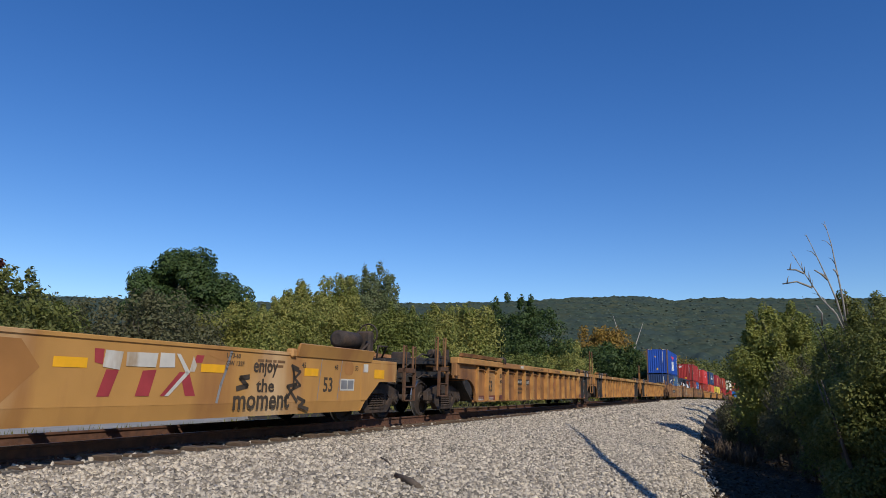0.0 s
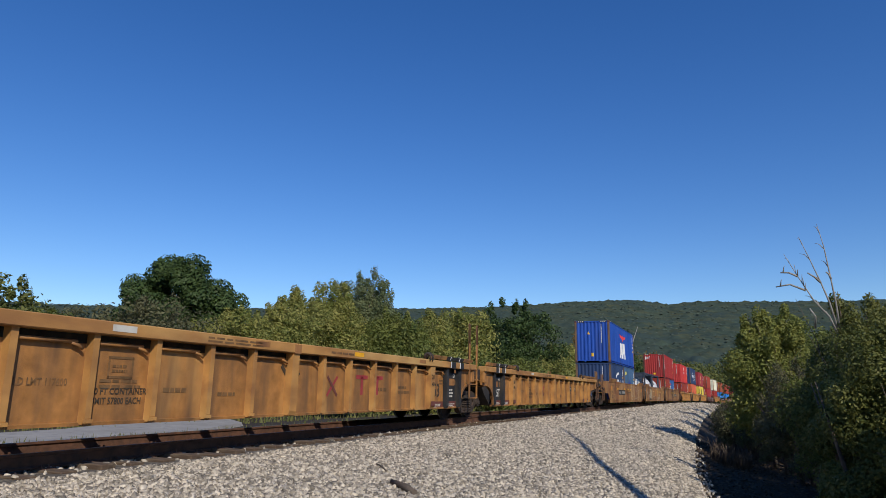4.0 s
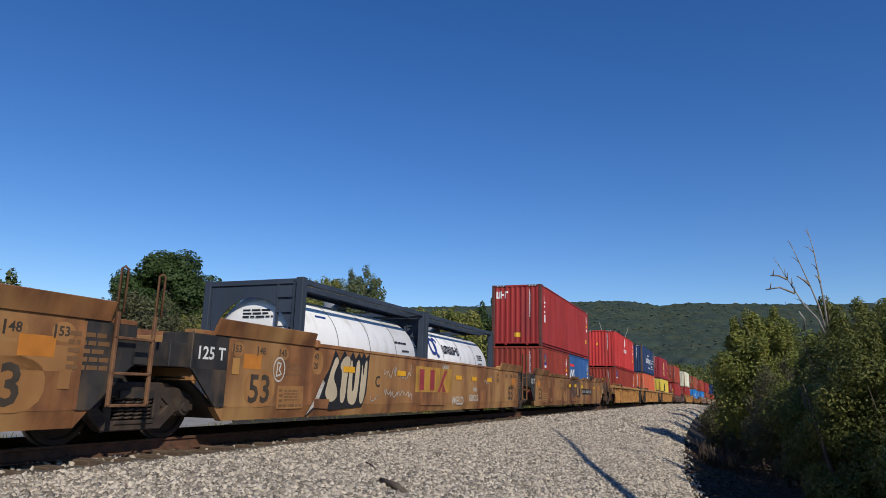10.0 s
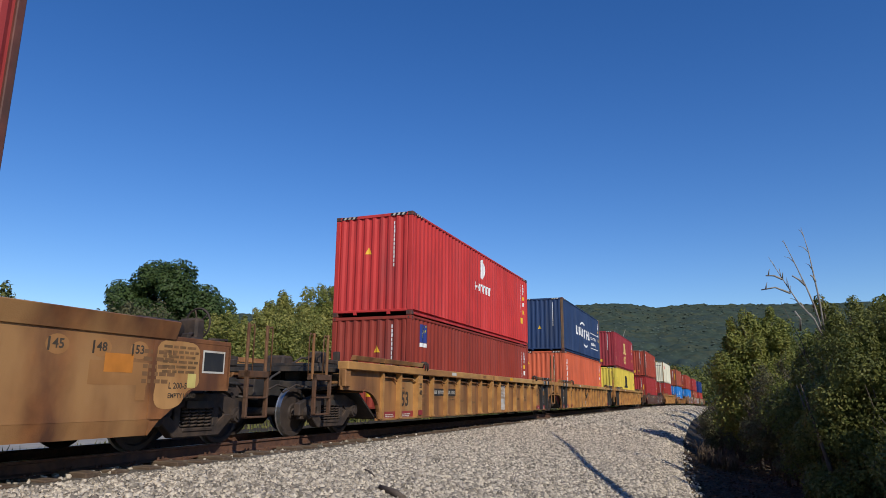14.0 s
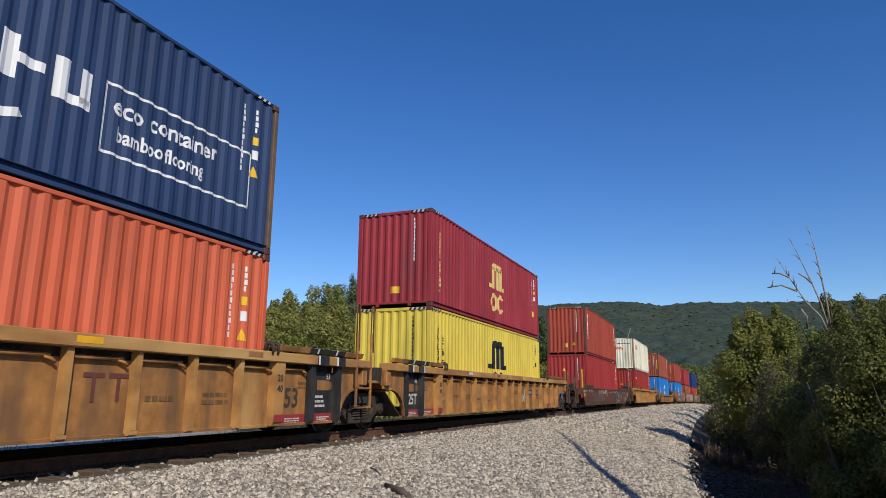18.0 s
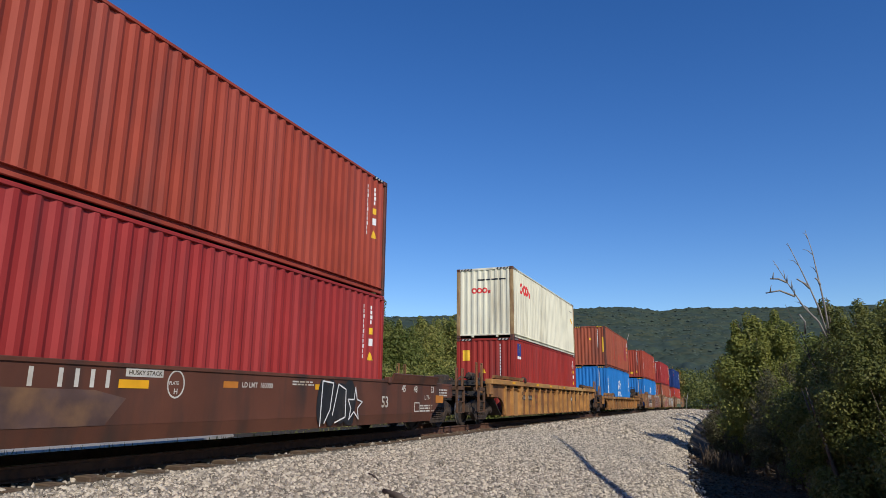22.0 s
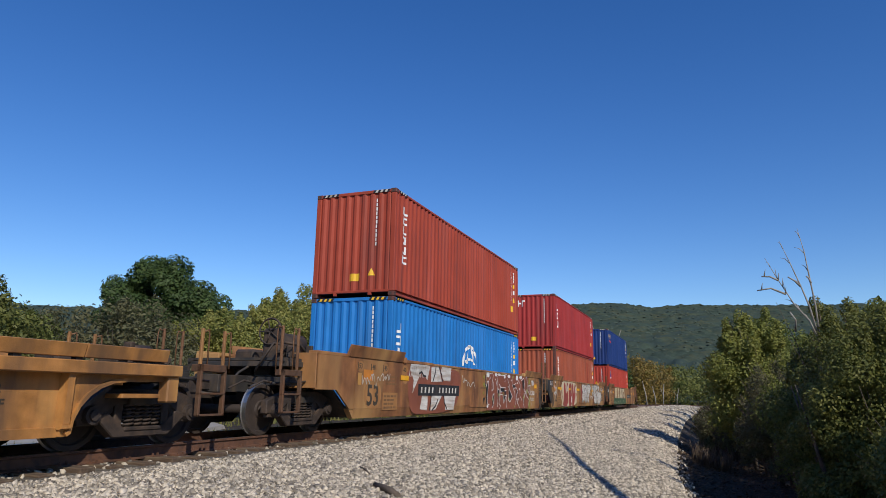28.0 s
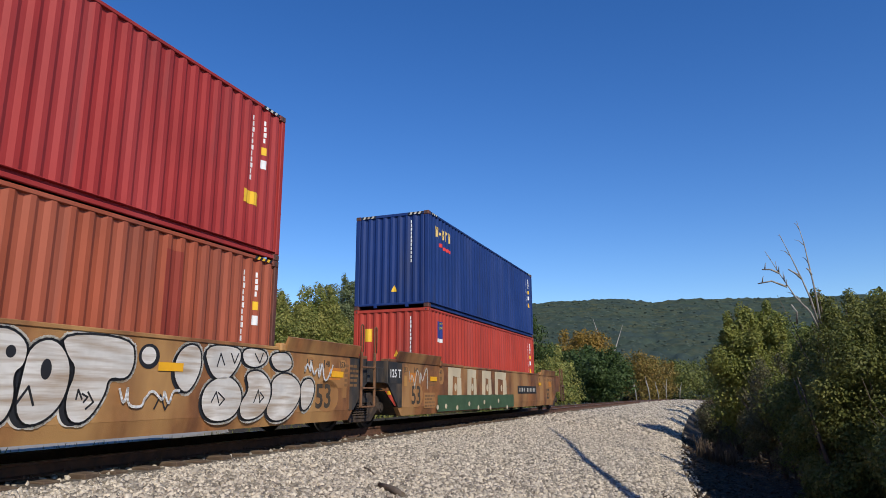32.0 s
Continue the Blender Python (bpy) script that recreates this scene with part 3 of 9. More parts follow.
def leaves(name, clumps, size, material, rng, droop=0.3, skin=0.3, ruffle=0.5):
    """clumps: (x, y, z, rx, ry, rz, count). Leaves crowd towards each clump's skin and lie along it; each is a folded
    four-cornered blade, so that it has a shape of its own."""
    P, N = [], []
    for x, y, z, rx, ry, rz, cnt in clumps:
        d = rng.randn(cnt, 3)
        d /= np.linalg.norm(d, axis=1)[:, None]
        r = rng.rand(cnt) ** skin
        P.append(np.array((x, y, z)) + d * r[:, None] * np.array((rx, ry, rz)))
        N.append(d + rng.randn(cnt, 3) * ruffle + np.array((0, 0, droop)))
    P, N = np.concatenate(P), np.concatenate(N)
    N /= np.linalg.norm(N, axis=1)[:, None]
    T = np.cross(N, rng.randn(len(P), 3))
    T /= np.linalg.norm(T, axis=1)[:, None] + 1e-9
    B = np.cross(N, T)
    s = (size * (0.6 + 0.8 * rng.rand(len(P))))[:, None]
    V = np.stack([P - T * s, P - B * s * 0.48 + N * s * 0.15, P + T * s, P + B * s * 0.48 + N * s * 0.15], 1).reshape(-1, 3)
    F = np.arange(len(P) * 4).reshape(-1, 4)
    return arrays(name, V, F, material)


def tree(x, y, top, width, material, label, seed, leaf=0.12, count=14000, crown_low=0.12, clump=0.2, cat="tree", name="tree", lump=46, trunks=1, tips=10, z0=None, bare=0, core=0.25,
         leaders=0, skin=0.3, ruffle=0.5, skirt=True):
    """Trunk with limbs that reach into a crown of many leaf clumps, uneven in outline, with gaps. leaders: upright
    shoots that rise out of the crown as tapering strings of small clumps."""
    rng = np.random.RandomState(seed)
    zg = float(ground_z(np.array(float(x)), np.array(float(y)))) - 0.1 if z0 is None else z0
    h = top - zg
    root = tagged(new(name), label, cat)
    root.matrix_basis = pose(x, y, zg)
    body = h * (0.93 if leaders else 1.0)
    mid, hh, hw = body * (1 + crown_low) / 2, body * (1 - crown_low) / 2, width / 2
    cl, reach = [], []
    for k in range(lump):
        d = rng.randn(3)
        d /= np.linalg.norm(d)
        q = core + (0.84 - core) * rng.rand() ** 0.6
        c = width * clump * (0.45 + 0.75 * rng.rand())
        px, py, pz = d[0] * q * hw, d[1] * q * hw, mid + d[2] * q * hh
        if skirt and cat == "shrub" and d[2] < 0.2:
            px, py = px / max(0.3, math.hypot(d[0], d[1])), py / max(0.3, math.hypot(d[0], d[1]))
        pz = min(max(pz, c * 0.5), body - c * 0.8)
        cl.append((px, py, pz, c, c, c * 0.8, int(count / lump * (c / (width * clump * 0.85)) ** 2 * (0.8 + 0.4 * rng.rand()))))
        reach.append((px, py, pz))
    for k in range(tips):
        a = rng.rand() * 6.283
        q = rng.rand() ** 0.7 * 0.75
        pz = mid + hh * math.sqrt(max(0.0, 1 - q * q)) * (0.82 + 0.16 * rng.rand())
        c = width * 0.05 * (0.7 + 0.8 * rng.rand())
        cl.append((math.cos(a) * q * hw, math.sin(a) * q * hw, min(pz, h - c), c, c, c * 1.7, max(20, int(count * 0.008))))
    bm = bmesh.new()
    for k in range(leaders):
        a, q = rng.rand() * 6.283, 0.85 * rng.rand() ** 0.6
        lx, ly = math.cos(a) * q * hw, math.sin(a) * q * hw
        z1 = h * (1.06 - 0.24 * q * q - 0.14 * rng.rand() * (k > 0))
        zb = h * 0.42
        ex, ey = lx * 1.12 + (rng.rand() - 0.5) * 0.3, ly * 1.12 + (rng.rand() - 0.5) * 0.3
        tube(bm, [(lx * 0.3, ly * 0.3, h * 0.15), (lx * 0.8, ly * 0.8, zb), (ex, ey, z1 - h * 0.02)], [h * 0.006 + 0.01, h * 0.004 + 0.008, 0.006], 5)
        n = 9
        for j in range(n):
            f = (j + 0.5 * rng.rand()) / n
            c = width * (0.13 * (1 - f) + 0.035) * (0.7 + 0.6 * rng.rand())
            w = c * 1.9
            cl.append((lx * 0.8 + (ex - lx * 0.8) * f + (rng.rand() - 0.5) * w, ly * 0.8 + (ey - ly * 0.8) * f + (rng.rand() - 0.5) * w, zb + (z1 - c - zb) * f, c, c, c * 1.9, max(12, int(count * 0.15 / n * (1.35 - f)))))
    for k in range(trunks):
        ox, oy = (rng.rand(2) - 0.5) * width * (0.5 if trunks > 1 else 0.06)
        pts = [(ox * (0.6 + s), oy * (0.6 + s), s * h * 0.72) for s in (0, 0.25, 0.5, 0.75, 1)]
        r0 = h * 0.020 / trunks ** 0.5 + 0.015
        tube(bm, pts, [r0 * 1.25, r0, r0 * 0.75, r0 * 0.45, r0 * 0.15], 7)
    for k in range(0, lump, 2):
        tx, ty, tz = reach[k]
        s = min(0.6, max(0.06, tz / h - 0.25))
        tube(bm, [(0, 0, s * h), (tx * 0.45, ty * 0.45, s * h + (tz - s * h) * 0.6), (tx, ty, tz)], [h * 0.006 + 0.008, h * 0.004 + 0.006, 0.005], 5)
    for k in range(bare):
        a, q = rng.rand() * 6.283, 0.3 + 0.7 * rng.rand()
        p = Vector((math.cos(a) * hw * q * 0.6, math.sin(a) * hw * q * 0.6, mid * (0.7 + 0.5 * rng.rand())))
        e = p + Vector((math.cos(a) * 0.5, math.sin(a) * 0.5, 0.5 + hh * 0.6 * rng.rand()))
        tube(bm, [p, p.lerp(e, 0.5) + Vector((0.1, 0, 0)), e], [0.016, 0.010, 0.004], 4)
    part("trunk", bm, BARK, root)
    part("crown", leaves("crown", cl, leaf, material, rng, 0.3, skin, ruffle), None, root)
    return root


def thicket(x, y, top, wx, wy, material, label, seed, leaf, count, name="shrub", leaders=0, bare=14):
    return tree(x, y, top, (wx + wy) / 2, material, label, seed, leaf, count, 0.0, 0.17, "shrub", name, 52, 5, 14, bare=bare, leaders=leaders, ruffle=0.6)


tree(-32.2, 33.3, 9.3, 8.4, LEAF["dark"], "large round dark green oak in full leaf", 1, 0.12, 56000, 0.20, 0.125, lump=95, tips=0, core=0.55, skin=0.2, ruffle=0.35)
tree(-30.5, 20.4, 5.9, 5.8, LEAF["bush"], "green roadside tree with dense leaves", 2, 0.11, 12000, tips=4, leaders=5)
tree(-34.5, 21.6, 8.2, 2.8, LEAF["red"], "small tree with dark red autumn leaves", 3, 0.11, 5000, lump=24)
tree(-36, 25.5, 5.6, 7.5, LEAF["olive"], "olive green hedgerow tree", 4, 0.12, 12000, tips=4, leaders=6)
tree(-28.0, 27.0, 5.3, 7.2, LEAF["gray"], "gray-brown half-bare shrubby tree", 5, 0.10, 15000, 0.0, bare=40)
tree(-35, 28.0, 5.3, 7.5, LEAF["gray"], "gray-green half-bare hedgerow tree", 6, 0.11, 11000, 0.0, bare=40)
tree(-27.0, 32.5, 5.8, 5.2, LEAF["yellow"], "yellow-green autumn bush in the hedgerow", 7, 0.085, 24000, 0.0, tips=4, leaders=7)
tree(-28.0, 38.3, 7.0, 5.2, LEAF["yellow"], "yellow-green young tree with feathery tips", 8, 0.09, 22000, 0.0, 0.17, tips=4, leaders=12)
tree(-29.0, 45.6, 9.5, 7.4, LEAF["yellow"], "tall yellow-green autumn tree", 9, 0.10, 30000, 0.0, 0.17, tips=4, leaders=14)
tree(-31.6, 56.5, 12.6, 6.6, LEAF["pale"], "thin pale green tree with open crown", 10, 0.11, 15000, 0.3, 0.13, lump=36, tips=6, leaders=16, bare=20)
tree(-25.5, 49.5, 7.2, 7.6, LEAF["olive"], "olive green autumn tree in the hedgerow", 11, 0.105, 24000, 0.0, tips=4, leaders=8)
tree(-26.0, 58.5, 8.6, 8.4, LEAF["yellow"], "broad yellow-green autumn tree", 12, 0.12, 22000, 0.0, tips=4, leaders=12)
tree(-27.0, 69.7, 10.3, 9.6, LEAF["yellow"], "broad yellow-green autumn tree", 13, 0.16, 16000, 0.0, tips=4, leaders=14)
tree(-27.5, 88.1, 14.6, 8.8, LEAF["dark"], "dark green tree with a pointed top", 14, 0.19, 14000, 0.0, 0.17, tips=4, leaders=4)
tree(-22.5, 84.0, 11.0, 9.5, LEAF["dark"], "rounded dark green tree", 15, 0.18, 14000, 0.0)
tree(-22.0, 97.0, 8.4, 8.5, LEAF["yellow"], "yellow-green bush beside the line", 16, 0.19, 9000, 0.0, tips=4, leaders=6)
tree(-24.5, 139.8, 13.2, 17.5, LEAF["orange"], "broad tree in orange autumn colour", 17, 0.27, 17000, 0.0)
tree(-20.0, 125.2, 8.8, 15.5, LEAF["dark"], "broad dark green tree beside the line", 18, 0.25, 15000, 0.0)
tree(-13.5, 98.0, 6.4, 8.5, LEAF["dark"], "dark green bush beside the line", 19, 0.20, 9000, 0.0)
tree(-14.0, 150.0, 9.0, 15.0, LEAF["tawny"], "tawny bush with brown autumn tips", 20, 0.28, 5000, 0.0)
tree(-13.0, 178.0, 9.6, 15.0, LEAF["tawny"], "tawny bush with brown autumn tips", 21, 0.30, 5000, 0.0)
tree(-11.0, 230.0, 10.5, 22.0, LEAF["bush"], "green trees where the line bends", 22, 0.40, 5000, 0.0)
tree(-3.0, 285.0, 12.5, 26.0, LEAF["bush"], "green trees where the line bends", 23, 0.45, 5000, 0.0)
tree(18.0, 300.0, 13.0, 30.0, LEAF["olive"], "far olive trees behind the bend", 24, 0.5, 5000, 0.0)
tree(-21.5, 36.0, 2.6, 6.0, LEAF["olive"], "low olive bush beyond the track", 25, 0.10, 9000, 0.0, cat="shrub", name="shrub")
tree(-20.5, 44.0, 3.0, 7.0, LEAF["yellow"], "low yellow-green bush beyond the track", 26, 0.11, 9000, 0.0, cat="shrub", name="shrub")
tree(-20.0, 54.0, 3.4, 8.0, LEAF["olive"], "low olive bush beyond the track", 27, 0.12, 9000, 0.0, cat="shrub", name="shrub")
tree(-19.0, 66.0, 4.0, 9.0, LEAF["olive"], "low olive bush beyond the track", 28, 0.14, 9000, 0.0, cat="shrub", name="shrub")
tree(-18.0, 80.0, 4.6, 10.0, LEAF["yellow"], "low yellow-green bush beyond the track", 31, 0.16, 9000, 0.0, cat="shrub", name="shrub")
tree(-24.0, 24.0, 2.6, 7.0, LEAF["gray"], "low gray-brown scrub beyond the lane", 29, 0.09, 9000, 0.0, cat="shrub", name="shrub", bare=30)
tree(-27.5, 19.0, 2.9, 7.5, LEAF["weed"], "low straw-coloured scrub beyond the lane", 30, 0.09, 9000, 0.0, cat="shrub", name="shrub")
# thicket on the camera's side
tree(1.75, 27.5, 4.0, 3.9, LEAF["willow"], "yellow-green sapling thicket beside the ballast", 41, 0.055, 36000, 0.12, 0.16, "shrub", "shrub", 52, 5, 14, bare=30, leaders=16, ruffle=0.6, skirt=False)
thicket(2.1, 22.6, 1.9, 2.4, 2.4, LEAF["gray"], "gray-brown weeds and twigs at the thicket's edge", 42, 0.04, 14000, bare=50)
thicket(1.95, 25.2, 1.1, 2.3, 2.3, LEAF["gray"], "gray-green weeds at the foot of the saplings", 70, 0.04, 14000, bare=40)
thicket(0.95, 30.5, 0.55, 1.7, 1.7, LEAF["gray"], "low gray-green weeds at the foot of the bank", 71, 0.04, 7000, bare=30)
thicket(0.7, 34.5, 0.65, 1.9, 1.9, LEAF["gray"], "gray-green weeds at the foot of the bank", 72, 0.045, 9000, bare=40)
thicket(0.1, 32.6, 0.25, 1.7, 1.7, LEAF["gray"], "low gray-green weeds at the foot of the bank", 73, 0.04, 8000, bare=40)
thicket(0.15, 37.5, 0.45, 1.7, 1.7, LEAF["gray"], "gray-brown weeds at the foot of the bank", 74, 0.05, 8000, bare=40)
thicket(2.9, 20.0, 2.5, 3.0, 3.0, LEAF["olive"], "dense green thicket beside the ballast", 43, 0.038, 32000)
thicket(3.0, 16.6, 3.2, 3.6, 3.6, LEAF["bush"], "tall dense green thicket beside the ballast", 44, 0.036, 62000, leaders=4)
thicket(2.55, 14.0, 2.15, 2.7, 2.7, LEAF["bush"], "rounded green thicket with pale leaves", 45, 0.032, 56000)
thicket(3.75, 13.6, 2.45, 3.2, 3.2, LEAF["bush"], "dense green thicket beside the ballast", 46, 0.034, 60000)
thicket(3.1, 11.3, 0.75, 2.3, 2.3, LEAF["bush"], "low dense green shrub at the foot of the bank", 47, 0.034, 24000)
thicket(4.8, 18.0, 3.3, 4.4, 4.4, LEAF["olive"], "olive thicket beside the ballast", 48, 0.06, 18000)
thicket(5.0, 32.0, 3.8, 5.0, 5.0, LEAF["olive"], "olive thicket beside the ballast", 49, 0.07, 16000)
thicket(2.9, 38.0, 4.2, 4.8, 4.8, LEAF["olive"], "olive thicket beside the ballast", 50, 0.075, 14000)
thicket(2.2, 31.5, 1.6, 2.6, 2.6, LEAF["gray"], "gray-brown weeds and twigs at the thicket's edge", 61, 0.05, 8000)
thicket(2.4, 36.0, 2.4, 3.0, 3.0, LEAF["gray"], "gray-brown weeds and twigs at the thicket's edge", 62, 0.06, 7000)
# out of view, added to shade the ground beside the thicket
thicket(4.6, 10.6, 1.9, 2.8, 2.8, LEAF["bush"], "unseen leafy shrub added for shade beside the photographer's place", 63, 0.036, 20000)
# unseen trees added beside and behind the camera to shade the thicket's foot
tree(8.6, 6.6, 6.2, 5.6, LEAF["bush"], "unseen leafy tree added for shade beside the photographer's place", 51, 0.11, 14000, 0.0)
tree(11.0, 10.5, 6.8, 6.0, LEAF["bush"], "unseen leafy tree added for shade beside the photographer's place", 52, 0.11, 14000, 0.0)
tree(9.2, 24.0, 6.2, 4.8, LEAF["olive"], "unseen leafy young tree added for shade beside the ballast bank", 73, 0.11, 12000, 0.0)
tree(5.3, 8.0, 3.7, 3.2, LEAF["bush"], "unseen leafy young tree added for shade beside the photographer's place", 55, 0.09, 12000, 0.0, cat="shrub", name="shrub")
tree(7.2, 13.4, 3.9, 4.0, LEAF["bush"], "unseen leafy young tree added for shade beside the photographer's place", 56, 0.09, 12000, 0.0, cat="shrub", name="shrub")
tree(7.8, 19.5, 5.2, 4.6, LEAF["olive"], "unseen leafy young tree added for shade beside the ballast bank", 57, 0.10, 12000, 0.0, cat="shrub", name="shrub")
# the next five stand farther along the bank, behind the saplings
tree(3.9, 44.0, 5.6, 5.2, LEAF["olive"], "olive tree beside the ballast bank", 58, 0.11, 9000, 0.0)
tree(4.0, 55.0, 6.2, 6.0, LEAF["olive"], "olive tree beside the ballast bank", 59, 0.13, 8000, 0.0)
tree(4.6, 68.0, 6.6, 7.0, LEAF["olive"], "olive tree beside the ballast bank", 60, 0.15, 7000, 0.0)
tree(5.8, 84.0, 7.0, 8.0, LEAF["olive"], "olive tree beside the ballast bank", 68, 0.18, 6000, 0.0)
tree(7.6, 104.0, 7.6, 9.0, LEAF["olive"], "olive tree beside the ballast bank", 69, 0.2, 6000, 0.0)
# two more out-of-view trees, added only for their shade
tree(13.0, 17.5, 7.0, 6.0, LEAF["olive"], "unseen leafy tree added for shade beside the photographer's place", 53, 0.12, 10000, 0.0)
tree(14.0, -4.0, 7.0, 7.0, LEAF["bush"], "unseen leafy tree added for shade behind the photographer's place", 54, 0.14, 9000, 0.0)


def leaning_tree():
    """A bare leaning tree near the camera; its shadow crosses the ballast."""
    root = tagged(new("leaning_tree"), "bare leaning tree beside the ballast bank", "tree")
    base = Vector((1.47, 2.85, -1.25))
    root.matrix_basis = Matrix.Translation(base)
    bm = bmesh.new()
    tip = Vector((4.55, 13.15, 9.6)) - base
    pts = [tip * k + Vector((0.10 * math.sin(k * 9), 0.12 * math.cos(k * 7) - 0.12, 0)) for k in (0, 0.2, 0.4, 0.6, 0.8, 1.0)]
    tube(bm, pts, [0.13, 0.115, 0.10, 0.085, 0.06, 0.02], 8)
    part("trunk", bm, BARK, root)
    rng = random.Random(6)
    for k in range(22):
        q = 0.34 + 0.66 * k / 22
        p = tip * q + Vector((0.10 * math.sin(q * 9), 0.12 * math.cos(q * 7) - 0.12, 0))
        d = Vector((rng.uniform(-0.1, 1.0), rng.uniform(-1.0, 0.6), rng.uniform(0.1, 0.9))) * (1.1 - 0.5 * q)
        bm = bmesh.new()
        tube(bm, [p, p + d * 0.5 + Vector((0, 0, 0.1)), p + d], [0.04, 0.028, 0.01], 5)
        part("limb", bm, BARK, root)


leaning_tree()


def dead_tree():
    """A bare, pale, forked trunk that rises out of the thicket."""
    root = tagged(new("dead_tree"), "bare dead tree with three thin limbs", "tree")
    root.matrix_basis = pose(2.6, 16.4, -1.5)
    base = Vector((2.6, 16.4, -1.5))

    def limb(pts, r, n):
        bm = bmesh.new()
        tube(bm, [Vector(p) - base for p in pts], r, 6)
        rng = random.Random(len(pts) * 7 + int(r[0] * 1000))
        for i in range(1, len(pts)):
            a, b = Vector(pts[i - 1]) - base, Vector(pts[i]) - base
            for k in range(n):
                p = a.lerp(b, rng.random())
                d = Vector((rng.uniform(-0.18, 0.10), rng.uniform(-0.1, 0.1), rng.uniform(0.08, 0.22)))
                tube(bm, [p, p + d * 0.5 + Vector((0, 0, 0.04)), p + d], [r[-1] + 0.006, 0.007, 0.003], 4)
        return bm

    part("trunk", limb([(2.6, 16.4, -1.5), (2.5, 16.1, 0.6), (2.3, 15.7, 1.9)], [0.07, 0.055, 0.035], 0), DEADWOOD, root)
    for pts, n in (([(2.3, 15.7, 1.9), (2.1, 15.5, 2.41), (1.85, 15.5, 2.75), (1.60, 15.5, 3.26), (1.37, 15.5, 3.76)], 2),
                   ([(1.72, 15.5, 2.96), (1.44, 15.5, 3.10), (1.17, 15.5, 3.06)], 1),
                   ([(1.60, 15.5, 3.26), (1.44, 15.5, 3.35), (1.28, 15.5, 3.36)], 1),
                   ([(1.85, 15.7, 2.2), (1.85, 15.5, 2.42), (1.76, 15.5, 2.59)], 0),
                   ([(2.3, 15.7, 1.9), (2.13, 15.5, 2.69), (2.01, 15.5, 3.11), (1.83, 15.5, 3.67), (1.68, 15.5, 4.11)], 1),
                   ([(2.01, 15.5, 3.11), (1.90, 15.5, 3.24), (1.78, 15.5, 3.33)], 0),
                   ([(2.3, 15.7, 1.9), (2.24, 15.5, 2.71), (2.17, 15.5, 3.44), (2.13, 15.5, 3.86), (2.04, 15.5, 4.36)], 1),
                   ([(2.20, 15.5, 3.18), (2.17, 15.5, 3.28), (2.12, 15.5, 3.33)], 0)):
        part("limb", limb(pts, [0.022, 0.018, 0.013, 0.009, 0.004][:len(pts)], n), DEADWOOD, root)


dead_tree()


def snag(x, y, top, seed):
    root = tagged(new("dead_pole"), "thin bare dead trunk among the bushes", "tree")
    zg = float(ground_z(np.array(float(x)), np.array(float(y))))
    root.matrix_basis = pose(x, y, zg)
    bm = bmesh.new()
    rng = random.Random(seed)
    h = top - zg
    lean = rng.uniform(-0.28, 0.28) * h
    tube(bm, [(0, 0, 0), (lean * 0.3, 0, h * 0.5), (lean, 0, h)], [0.012 * h + 0.05, 0.010 * h + 0.05, 0.03], 6)
    tube(bm, [(lean * 0.3, 0, h * 0.5), (lean * 0.1 - 0.12 * h, 0, h * 0.8)], [0.006 * h + 0.035, 0.02], 5)
    part("trunk", bm, DEADWOOD, root)


snag(-20.5, 163.0, 18.0, 1)
snag(-22.5, 165.0, 16.5, 2)
for _x, _y, _t, _s in ((-9.8, 128.0, 3.6, 3), (-8.6, 133.0, 2.7, 4), (-7.6, 138.0, 3.2, 5), (-5.6, 150.0, 2.6, 6), (-11.2, 118.0, 2.6, 7)):
    snag(_x, _y, _t, _s)


def weeds():
    """Tall grass and weeds along both edges of the bank and the far side of the track."""
    rng = np.random.RandomState(21)
    n = 26000
    y = 2 + 90 * rng.rand(n) ** 1.5
    side = rng.rand(n)
    lat = np.where(side < 0.62, -3.4 - 2.6 * rng.rand(n) ** 1.2, np.where(side < 0.8, -10.4 - 8 * rng.rand(n), 9.6 + 4.5 * rng.rand(n)))
    lat = np.where(lat > 0, 1.9 + (lat - 1.9) * np.interp(y, (0, 12, 18, 31, 60, 120), (0.95, 0.885, 0.815, 0.72, 0.62, 0.54)), lat)
    x = np.interp(y, TY, TX) + lat
    keep = ~((lat > 0) & (y < 75)) & ~((lat < -5.9) & (lat > -10.6) & (y < 22))
    x, y, lat = x[keep], y[keep], lat[keep]
    n = len(x)
    z = ground_z(x, y) - 0.08
    h = (0.12 + 0.35 * rng.rand(n) ** 2) * np.where(lat > 0, 1.2, 0.85)
    a = rng.rand(n) * 6.283
    w = 0.012 + 0.02 * rng.rand(n) + y * 0.0006
    lean = (rng.rand(n, 2) - 0.5) * 0.5 * h[:, None]
    c, s = np.cos(a) * w, np.sin(a) * w
    V = np.stack([np.stack([x - c, y - s, z], -1), np.stack([x + c, y + s, z], -1),
                  np.stack([x + c * 0.7 + lean[:, 0] * 0.4, y + s * 0.7 + lean[:, 1] * 0.4, z + h * 0.6], -1),
                  np.stack([x + lean[:, 0], y + lean[:, 1], z + h], -1)], 1).reshape(-1, 3)
    ob = part("tall_grass", arrays("tall_grass", V, np.arange(n * 4).reshape(-1, 4), LEAF["weed"]))
    tagged(ob, "tufts of green and straw-coloured grass", "grass", kind="stuff")


weeds()


